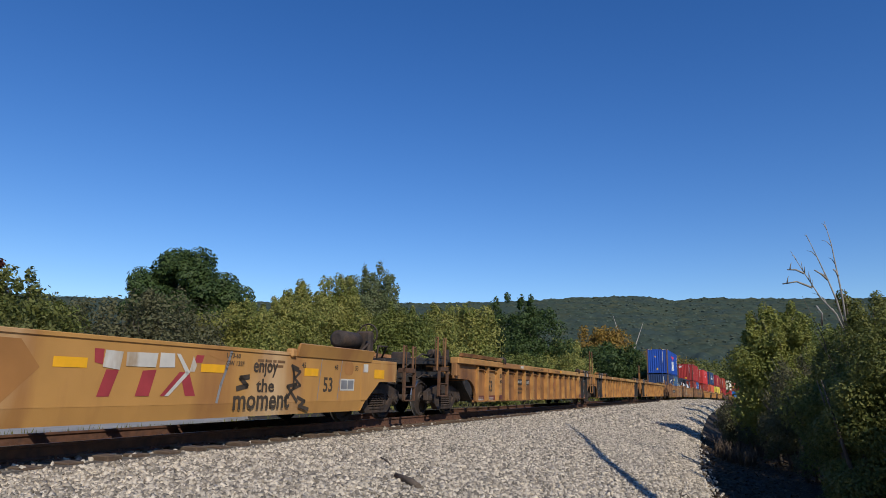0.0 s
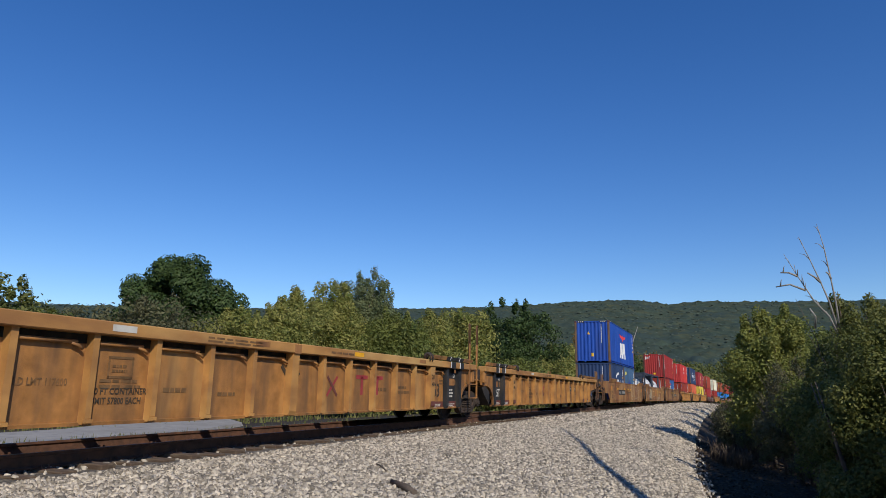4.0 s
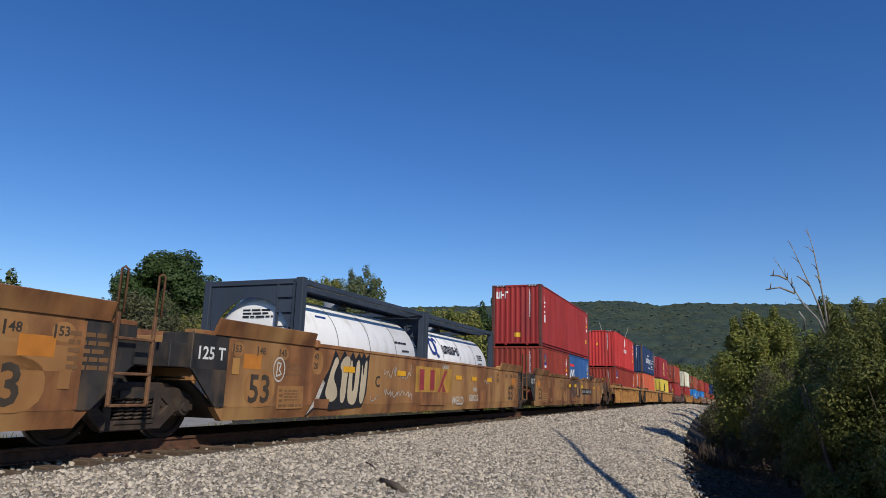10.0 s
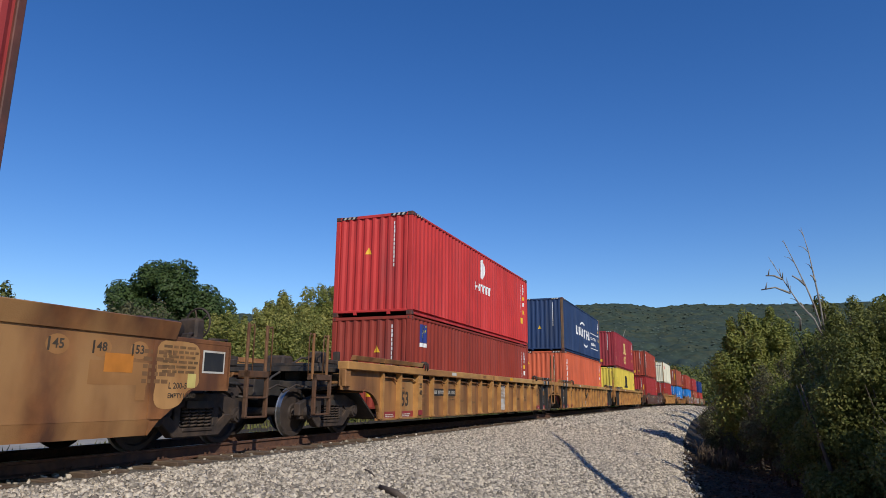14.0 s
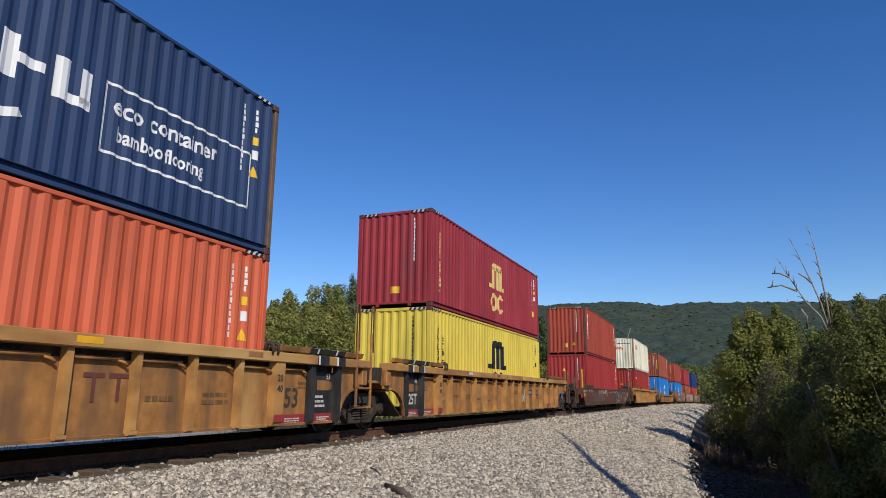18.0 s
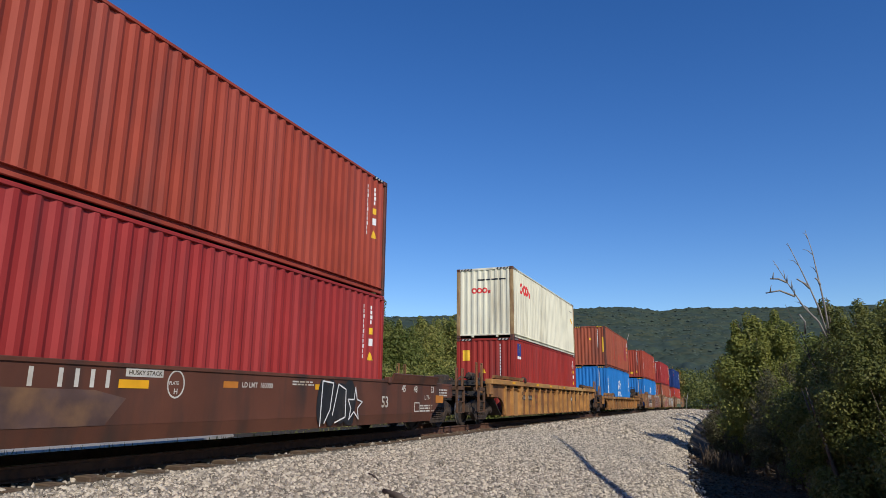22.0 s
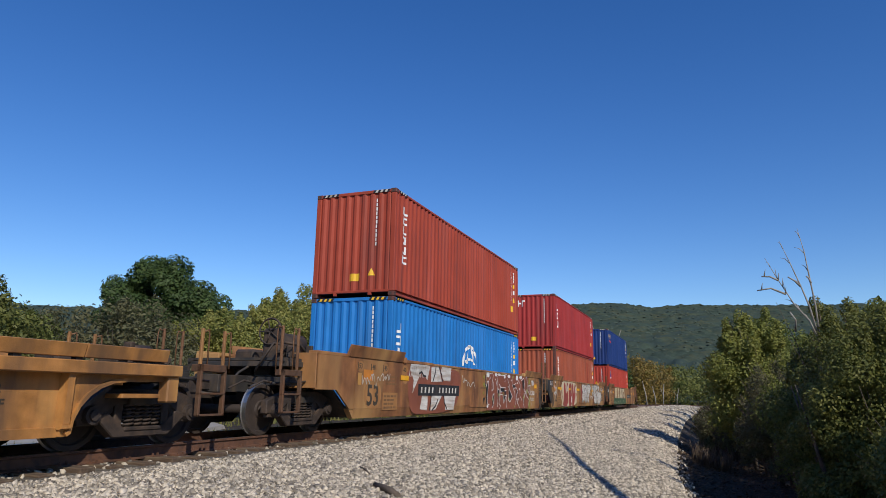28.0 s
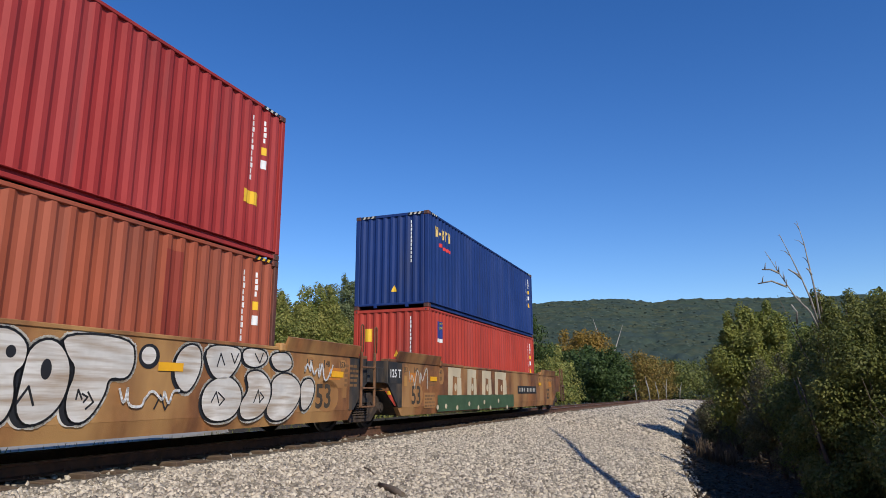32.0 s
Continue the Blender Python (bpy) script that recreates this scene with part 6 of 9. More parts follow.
def end_gear(root, s, kind, paint, low=False, posts=True, brake=False, post=None):
    """What stands at one end of a car; s is -1 for the front. kind: coupler or joint."""
    X = lambda a, b: sorted((s * a, s * b))
    top = 1.15 if low else 1.42
    if kind == "coupler":
        bars(root, "platform_deck", M["black"], [(*X(9.2, 10.55), -1.2, 1.2, top - 0.14, top - 0.04)], "dark steel deck over the bogie")
        bm = bmesh.new()
        for yy in (-0.95, -0.5):
            tube(bm, [(s * 9.3, yy, 0.98), (s * 10.3, yy - 0.1, 0.90), (s * 10.9, yy, 1.0), (s * 11.2, yy + 0.1, 0.85)], 0.022, 6)
        part("brake_rod", bm, M["truck"], root)
        bars(root, "draft_sill", M["black"], [(*X(9.1, 11.35), -0.28, 0.28, 0.78, 1.10), (*X(10.2, 10.5), -1.25, 1.25, 0.92, 1.08), (*X(10.0, 10.18), -0.62, 0.62, 0.86, 1.12)])
        bm = bmesh.new()
        box(bm, *X(11.3, 11.72), -0.10, 0.10, 0.80, 0.98)
        box(bm, *X(11.62, 11.98), -0.17, 0.15, 0.74, 1.04)
        bmesh.ops.bevel(bm, geom=bm.edges[:], offset=0.03, segments=2, affect="EDGES")
        part("coupler", bm, M["truck"], root, "rusty knuckle coupler")
        gr = [(*X(9.3 + 0.09 * k, 9.34 + 0.09 * k), -1.15, 1.15, top - 0.02, top + 0.03) for k in range(14)]
        bars(root, "platform_grating", M["black"], gr + [(*X(9.25, 10.6), -1.16, -1.10, top - 0.05, top + 0.02), (*X(9.25, 10.6), 1.10, 1.16, top - 0.05, top + 0.02)], "dark steel end platform", 0)
        for y in (-1, 1):
            yy = sorted((y * 1.50, y * 1.42))
            bars(root, "end_ladder", M["ladder"],
                 [(*X(10.46, 10.51), *yy, 0.42, 1.2), (*X(11.01, 11.06), *yy, 0.42, 1.2), (*X(10.46, 11.06), *yy, 0.42, 0.455), (*X(10.46, 11.06), *yy, 0.74, 0.775), (*X(10.46, 11.06), *sorted((y * 1.5, y * 1.30)), 1.09, 1.20)],
                 "side ladder and step")
            if posts:
                z1 = 2.0 if not low else 1.75
                for q in (10.50, 11.02):
                    bars(root, "handrail_post", post or paint, [(*X(q, q + 0.05), *sorted((y * 1.43, y * 1.385)), 1.1, z1)], "tall steel handrail post")
                for a in (10.66, 11.18):
                    bm = bmesh.new()
                    tube(bm, [(s * (a - 0.1), y * 1.41, z1 - 0.05), (s * a, y * 1.41, z1 - 0.01), (s * (a + 0.02), y * 1.41, z1 - 0.1), (s * (a + 0.02), y * 1.41, 1.15)], 0.014, 5)
                    part("grab_iron", bm, M["rustpole"], root)
        bm = bmesh.new()
        tube(bm, [(s * 9.4, -0.7, top + 0.1), (s * 10.1, -0.5, top + 0.16), (s * 10.7, -0.2, 1.15), (s * 11.2, -0.25, 0.72), (s * 11.75, -0.1, 0.78)], 0.028, 6)
        tube(bm, [(s * 9.3, -1.25, 1.05), (s * 10.4, -1.28, 0.98), (s * 11.0, -1.2, 0.95)], 0.022, 6)
        part("air_hose", bm, M["black"], root, "black brake hose")
        bars(root, "reservoir", M["truck"], [(*X(9.35, 9.75), 0.2, 0.7, 1.1, top + 0.25)], bevel=0.05)
        bars(root, "brake_lever", M["truck"], [(*X(9.35, 10.30), -1.06, -0.98, top + 0.04, top + 0.13), (*X(9.46, 9.55), -1.08, -0.94, top, top + 0.32), (*X(10.16, 10.24), -1.08, -0.94, top, top + 0.26)], bevel=0.015)
        bm = bmesh.new()
        tube(bm, [(s * 9.66, -0.78, top + 0.17), (s * 9.69, -0.78, top + 0.17), (s * 10.06, -0.78, top + 0.17), (s * 10.09, -0.78, top + 0.17)], [0.09, 0.14, 0.14, 0.09], 12)
        tube(bm, [(s * 10.09, -0.78, top + 0.17), (s * 10.32, -0.80, top + 0.15)], 0.03, 6)
        part("brake_cylinder", bm, M["truck"], root, "rusty brake cylinder on the platform")
        bars(root, "valve_box", M["truck"], [(*X(9.8, 10.1), -0.5, -0.1, 1.12, 1.34)], bevel=0.02)
        if brake:
            bm = bmesh.new()
            lathe(bm, [(0.26, -0.02), (0.28, 0.0), (0.26, 0.02), (0.24, 0.0), (0.26, -0.02)], 0, 0, 20)
            for k in range(5):
                a = k * math.tau / 5
                tube(bm, [(0, 0, 0), (0.26 * math.cos(a), 0, 0.26 * math.sin(a))], 0.014, 5)
            q = part("brake_wheel", bm, M["truck"], root, "spoked hand brake wheel")
            q.matrix_basis = pose(s * 10.25, -0.55, 1.98, 0, 0, 90)
            bars(root, "brake_stand", M["truck"], [(*X(10.0, 10.22), -0.75, -0.35, top - 0.05, 2.05)], bevel=0.04)
            bm = bmesh.new()
            tube(bm, [(s * 9.0, -0.45, 1.80), (s * 9.05, -0.45, 1.80), (s * 9.85, -0.45, 1.80), (s * 9.9, -0.45, 1.80)], [0.12, 0.2, 0.2, 0.12], 14)
            part("air_tank", bm, M["truck"], root, "rusty brown air tank on the platform")
            bm = bmesh.new()
            tube(bm, [(s * 9.3, -0.9, 1.5), (s * 9.7, -0.9, 1.75), (s * 10.1, -0.6, 1.8)], 0.03, 6)
            tube(bm, [(s * 10.1, -0.9, 1.4), (s * 10.15, -0.9, 1.7), (s * 10.6, -0.9, 1.72), (s * 10.7, -0.6, 1.2)], 0.025, 6)
            part("brake_pipe", bm, M["truck"], root)
    else:
        bars(root, "joint_casting", M["black"], [(*X(9.0, 9.78), -0.42, 0.42, 0.80, 1.12), (*X(9.15, 9.55), -1.40, 1.40, 1.05, 1.40)])
        bm = bmesh.new()
        tube(bm, [(s * 9.2, -1.0, 1.3), (s * 9.6, -0.9, 1.2), (s * 9.79, -0.9, 1.05)], 0.03, 6)
        part("air_hose", bm, M["black"], root)
        if posts and s > 0:
            z1 = 2.72 if posts == "tall" else 2.3
            bars(root, "joint_ladder", paint, [(8.78, 8.83, -1.60, -1.55, 0.5, z1 - 0.6), (9.40, 9.45, -1.60, -1.55, 0.5, z1 - 0.6), (8.78, 9.45, -1.60, -1.56, 0.5, 0.54), (8.78, 9.45, -1.60, -1.56, 0.9, 0.94), (8.78, 9.45, -1.60, -1.56, 1.35, 1.39)],
                 "ladder with tall posts between the cars")
            for a in (8.79, 9.44):
                bm = bmesh.new()
                tube(bm, [(a, -1.56, 1.3), (a, -1.56, z1 - 0.03), (a + 0.05, -1.56, z1), (a + 0.1, -1.56, z1 - 0.03), (a + 0.1, -1.56, 1.7)], 0.018, 5)
                part("grab_iron", bm, M["rustpole"], root)


def smooth_car(label, paint, ends, last, top=1.60, guide=1.81, brake=False, dark_ends=True):
    """A well car with plain steel sides."""
    root = tagged(new("well_car"), label, "rail car", "well cars of the train")
    pm = M[paint]
    out = [9.98 if e == "coupler" else 9.2 for e in ends]
    for s in (-1, 1):
        y0, y1 = sorted((s * 1.50, s * 1.46))
        bm = bmesh.new()
        prism(bm, [(-8.38, 0.47), (8.38, 0.47), (8.38, top - 0.02), (-8.38, top - 0.02)], y0, y1)
        part("side_sheet", bm, pm, root)
        for sx in (-1, 1):
            o = out[(sx + 1) // 2]
            bm = bmesh.new()
            prism(bm, [(sx * 8.38, 0.47), (sx * 8.62, 0.47), (sx * 9.18, 1.02 if o < 9.5 else 0.86), (sx * (o + 0.001), 1.02 if o < 9.5 else 0.86), (sx * (o + 0.001), top - 0.02), (sx * 8.38, top - 0.02)], y0, y1)
            part("end_sheet", bm, M["black"] if o < 9.5 and dark_ends else pm, root)
            bars(root, "seam_strip", pm, [(*sorted((sx * 8.36, sx * 8.42)), *sorted((s * 1.506, s * 1.49)), 0.48, top - 0.06)], bevel=0)
        bm = bmesh.new()
        prism(bm, [(s * 1.497, 0.47), (s * 1.36, 0.47), (s * 1.36, 0.26), (s * 1.455, 0.26)], -8.42, 8.42, axis="x")
        for sx in (-1, 1):
            prism(bm, [(sx * 8.42, 0.26), (sx * 8.62, 0.47), (sx * 8.42, 0.47)], *sorted((s * 1.36, s * 1.48)))
        part("side_sill", bm, pm, root)
        q = sorted((s * 1.52, s * 1.34))
        bars(root, "top_chord", pm, [(-6.0, -4.0, *q, top - 0.03, top + 0.045), (-3.92, 5.95, *q, top - 0.03, top + 0.03)])
        for sx in (-1, 1):
            bm = bmesh.new()
            prism(bm, [(s * 1.44, top - 0.03), (s * 1.525, top - 0.03), (s * 1.60, guide), (s * 1.56, guide + 0.015)], *sorted((sx * 6.02, sx * 8.75)), axis="x")
            part("guide_plate", bm, pm, root, "flared guide plate along the rim")
            bars(root, "rim_casting", pm, [(*sorted((sx * 5.82, sx * 5.98)), *sorted((s * 1.56, s * 1.40)), top - 0.06, top + 0.10)], bevel=0.03)
            o = out[(sx + 1) // 2]
            bars(root, "end_cap", M["black"] if o < 9.5 and dark_ends else pm, [(*sorted((sx * (o - 0.05), sx * (o + 0.02))), *sorted((s * 1.5, s * 0.9)), 1.04 if o < 9.5 else 0.88, top - 0.03)])
            bars(root, "end_rim", pm, [(*sorted((sx * 8.75, sx * o)), *sorted((s * 1.505, s * 1.30)), top - 0.05, top + 0.02)])
    well_floor(root, M["black"])
    for s, e in ((-1, ends[0]), (1, ends[1])):
        bars(root, "bulkhead", pm, [(*sorted((s * 8.95, s * 9.1)), -1.45, 1.45, 0.86, top - 0.06), (*sorted((s * 9.1, s * 9.95 if e == "coupler" else s * 9.18)), -1.45, 1.45, top - 0.30, top - 0.24)])
        end_gear(root, s, e, M["rustpole"] if e == "joint" else pm, brake=brake == s, post=M["rustpole"], low=top < 1.4)
    bogie(root, -9.8)
    if last:
        bogie(root, 9.8)
    return root


def rib_car(label, paint, ends, last, low=False, black_panels=None, posts=True, chord=None, lift=0.0):
    """A well car whose sides are stiffened by upright ribs under a box chord."""
    root = tagged(new("well_car"), label, "rail car", "well cars of the train")
    pm = M[paint]
    ct, cb = (1.15, 0.99) if low else (1.51, 1.34)
    gt = 1.36 if low else 1.65
    zb = 0.33 if low else 0.26
    out = [9.98 if e == "coupler" else 9.35 for e in ends]
    PY = 1.38 if low else 1.405
    for s in (-1, 1):
        ys = lambda a, b: sorted((s * a, s * b))
        ribs = (-8.2, -7.25, -6.15, -5.2, -4.15, -3.15, -2.1, -1.1, 0.0, 1.0, 2.0, 3.05, 4.1, 5.15, 6.15, 7.25, 8.2) if not low else (-8.2, -7.2, -6.1, -4.8, -3.4, -2.05, -0.7, 0.7, 2.05, 3.4, 4.8, 6.1, 7.2, 8.2)
        for a, b in zip(ribs, ribs[1:]):
            bars(root, "panel", pm, [(a, b, *ys(PY, PY - 0.03), zb, cb + 0.02 if low else cb - 0.12)], bevel=0)
        # Black sheet added behind the slot, standing in for shade below the chord.
        bars(root, "slot_shade_sheet", M["black"], [(-8.2, 8.2, *ys(PY - 0.07, PY - 0.09), 0.36, cb + 0.01)], bevel=0)
        bm = bmesh.new()
        prism(bm, [(s * (PY + 0.03), zb + 0.02), (s * (PY - 0.04), zb + 0.04), (s * (PY - 0.04), 0.24), (s * (PY + 0.025), 0.24)], -8.3, 8.3, axis="x")
        part("side_sill", bm, pm, root)
        bars(root, "top_chord", M[chord] if chord else pm, [(-out[0], -0.01, *ys(1.59, 1.33), cb, ct), (0.01, out[1], *ys(1.59, 1.33), cb, ct)], bevel=0.012)
        bars(root, "chord_joint", M["oldochre"], [(-0.10, 0.10, *ys(1.594, 1.35), cb - 0.01, ct - 0.02)], bevel=0.004)
        for sx in (-1, 1):
            o = out[(sx + 1) // 2]
            dk = black_panels and black_panels[(sx + 1) // 2]
            gb = ct + (0.035 if low else 0.03)
            cuts = (6.08, 7.02, 8.30, o - 0.30)
            for k, (a, b) in enumerate(zip(cuts, cuts[1:])):
                bm = bmesh.new()
                prism(bm, [(s * 1.45, gb), (s * 1.57, gb), (s * 1.61, gt - 0.01), (s * 1.50, gt)], *sorted((sx * (a + 0.006), sx * (b - 0.006))), axis="x")
                bmesh.ops.bevel(bm, geom=bm.edges[:], offset=0.006, segments=1, affect="EDGES")
                part("guide_beam", bm, M["blackpaint"] if dk and k == 1 else pm, root, "sloped guide beam above the chord")
            for q in (6.5, 7.4, 8.2, o - 0.5):
                bars(root, "beam_bracket", M["black"], [(*sorted((sx * q, sx * (q + 0.1))), *ys(1.54, 1.46), ct - 0.002, gb + 0.004)], bevel=0)
            if dk:
                for q, w in ((8.14, 0.16), (7.48, 0.20)):
                    bars(root, "chord_sleeve", M["blackpaint"], [(*sorted((sx * (q - w), sx * (q + w))), *ys(1.595, 1.34), cb - 0.004, ct + 0.004)], bevel=0)
                for q in (7.98, 7.30):
                    bars(root, "white_tick", M["white"], [(*sorted((sx * q, sx * (q + 0.05))), *ys(1.599, 1.50), cb + 0.005, ct + 0.006)], bevel=0)
                for q in (7.93, 7.25):
                    bm = bmesh.new()
                    prism(bm, [(s * 1.57, gb + 0.01), (s * 1.574, gb + 0.01), (s * 1.614, gt - 0.006), (s * 1.50, gt + 0.004), (s * 1.50, gt)], *sorted((sx * q, sx * (q + 0.06))), axis="x")
                    part("white_tick", bm, M["white"], root)
            for q in (5.82, 5.97):
                bm = bmesh.new()
                tube(bm, [(sx * q, s * 1.44, ct - 0.01), (sx * q, s * 1.47, gt - 0.02), (sx * q, s * 1.54, gt + 0.015), (sx * q, s * 1.61, gt - 0.03), (sx * q, s * 1.615, ct - 0.01), (sx * q, s * 1.60, ct - 0.05)], [0.036, 0.038, 0.04, 0.03, 0.026, 0.016], 7)
                part("lock_hook", bm, M["truck"], root, "curled casting that guides the container")
            a = 8.2
            arc = [(sx * (a + 0.05), 0.25)] + [(sx * (a + 0.10 + 0.75 * (1 - math.cos(t))), 0.28 + 0.62 * math.sin(t)) for t in [k * math.pi / 12 for k in range(7)]]
            poly = arc + [(sx * o, 0.92), (sx * o, cb + 0.01), (sx * (a - 0.02), cb + 0.01), (sx * (a - 0.02), 0.25)]
            bm = bmesh.new()
            prism(bm, poly, *ys(1.455, 1.41))
            part("end_plate", bm, pm, root, "arched end plate over the bogie")
            bm = bmesh.new()
            prism(bm, arc + [(x - sx * 0.03, q + 0.04) for x, q in reversed(arc)], *ys(1.50, 1.41))
            part("arch_flange", bm, pm, root, "curved flange round the wheel arch")
            bars(root, "end_post", pm, [(*sorted((sx * (o - 0.22), sx * o)), *ys(1.54, 1.36), cb - 0.36, cb + 0.01)], bevel=0.02)
        for x in ribs:
            big = abs(x) in (0.0, 6.15, 6.1)
            w = 0.135 if abs(x) in (6.15, 6.1) else 0.10 if x == 0.0 else 0.044
            dark = black_panels and black_panels[x > 0] and abs(x) > 7
            if dark:
                w = 0.075
            yt, yb = (1.56, 1.545) if big else (1.53, 1.525)
            bm = bmesh.new()
            prism(bm, [(s * PY, cb + 0.005), (s * yt, cb + 0.005), (s * yb, zb + 0.07), (s * (yb - 0.03), zb), (s * PY, zb)], x - w, x + w, axis="x")
            if not big and not dark:
                prism(bm, [(s * (yb - 0.015), zb + 0.015), (s * (yb + 0.012), zb + 0.015), (s * (yb + 0.012), zb + 0.06), (s * (yb - 0.015), zb + 0.06)], x - w - 0.02, x + w + 0.02, axis="x")
            part("rib", bm, M["blackpaint"] if dark else M[chord] if chord else pm, root)
        if not low:
            for a, b in zip(ribs, ribs[1:]):
                if black_panels and black_panels[a + b > 0] and abs(a + b) > 14:
                    continue
                bm = bmesh.new()
                tube(bm, [(a + 0.05, s * 1.455, cb - 0.105), (b - 0.22, s * 1.455, cb - 0.11)], 0.026, 6)
                tube(bm, [(b - 0.30, s * 1.455, cb - 0.12), (b - 0.20, s * 1.465, cb - 0.15), (b - 0.14, s * 1.465, cb - 0.19)], 0.022, 6)
                part("pipe", bm, pm, root, "thin pipe under the chord")
    well_floor(root, M["black"])
    for s, e in ((-1, ends[0]), (1, ends[1])):
        bars(root, "bulkhead", pm, [(*sorted((s * 8.95, s * 9.1)), -1.4, 1.4, 0.86, cb), (*sorted((s * 9.1, s * 9.9)), -1.4, 1.4, cb - 0.30, cb - 0.24)])
        end_gear(root, s, e, pm, low=low, posts="tall" if posts else False)
    bogie(root, -9.8, lift)
    if last:
        bogie(root, 9.8, lift)
    return root


def plate(root, s, z, w, h, y, seed):
    """A black panel with the car's number as plain bars."""
    flat_mark(root, "number_panel", Marks().rect(s, z, w, h), M["blackpaint"], y)
    m = Marks()
    n = 11
    for k in range(n):
        if k != 4:
            m.rect(s + w * (0.05 + 0.083 * k), z + h * 0.25, w * 0.032, h * 0.5, 0.02)
    flat_mark(root, "number_bar", m, M["dullwhite"], y - 0.004)


def loops(m, s, z, w, h, n, seed, width=0.035):
    """Spray-can scrawl: a quick running line of uneven hooks and turns."""
    rng = random.Random(seed * 7 + n)
    pts, up = [], True
    for k in range(n * 3 + 1):
        x = s + w * (k + rng.uniform(-1.1, 0.9)) / (n * 3)
        pts.append((min(max(x, s), s + w), z + h * (rng.uniform(0.55, 1.0) if up else rng.uniform(0.0, 0.4))))
        up = not up if rng.random() < 0.8 else up
    for _ in range(2):
        pts = [pts[0]] + [q for a, b in zip(pts, pts[1:]) for q in ((a[0] * 0.75 + b[0] * 0.25, a[1] * 0.75 + b[1] * 0.25), (a[0] * 0.25 + b[0] * 0.75, a[1] * 0.25 + b[1] * 0.75))] + [pts[-1]]
    return m.stroke(pts, width)


def blob(s, z, a, b, rng, grow=0.0):
    """A swollen uneven outline."""
    f, g, k = rng.uniform(0, 6), rng.uniform(0, 6), rng.choice((2, 3))
    return [(s + (a * (1 + 0.13 * math.sin(k * t + f)) + grow) * math.cos(t), z + (b * (1 + 0.10 * math.sin(3 * t + g)) + grow) * math.sin(t)) for t in [j * math.tau / 22 for j in range(22)]]


def bubbles(root, s, z, w, h, n, fill, seed, y=-1.504, name="graffiti"):
    """A throw-up of swollen shapes with dark outlines."""
    rng = random.Random(seed)
    for k in range(n):
        x = s + w * (k + 0.5) / n
        zz = z + h * rng.uniform(0.46, 0.54)
        ra, rb = w / n * rng.uniform(0.58, 0.78), h * rng.uniform(0.42, 0.5)
        st = rng.randint(0, 9999)
        o = 0.0022 * k
        flat_mark(root, name, Marks().poly(blob(x, zz, ra, rb, random.Random(st), 0.05)), C["ink"], y - o)
        flat_mark(root, name, Marks().poly(blob(x, zz, ra, rb, random.Random(st))), fill, y - o - 0.001)
        c = Marks()
        c.stroke([(x - ra * 0.55, zz + rb * 0.3), (x - ra * 0.3, zz - rb * 0.1), (x - ra * 0.42, zz - rb * 0.6)], 0.022)
        c.stroke([(x + ra * 0.1, zz + rb * 0.62), (x + ra * 0.3, zz + rb * 0.2), (x + ra * 0.12, zz - rb * 0.2), (x + ra * 0.35, zz - rb * 0.55)], 0.022)
        flat_mark(root, name, c, C["ink"], y - o - 0.0016)


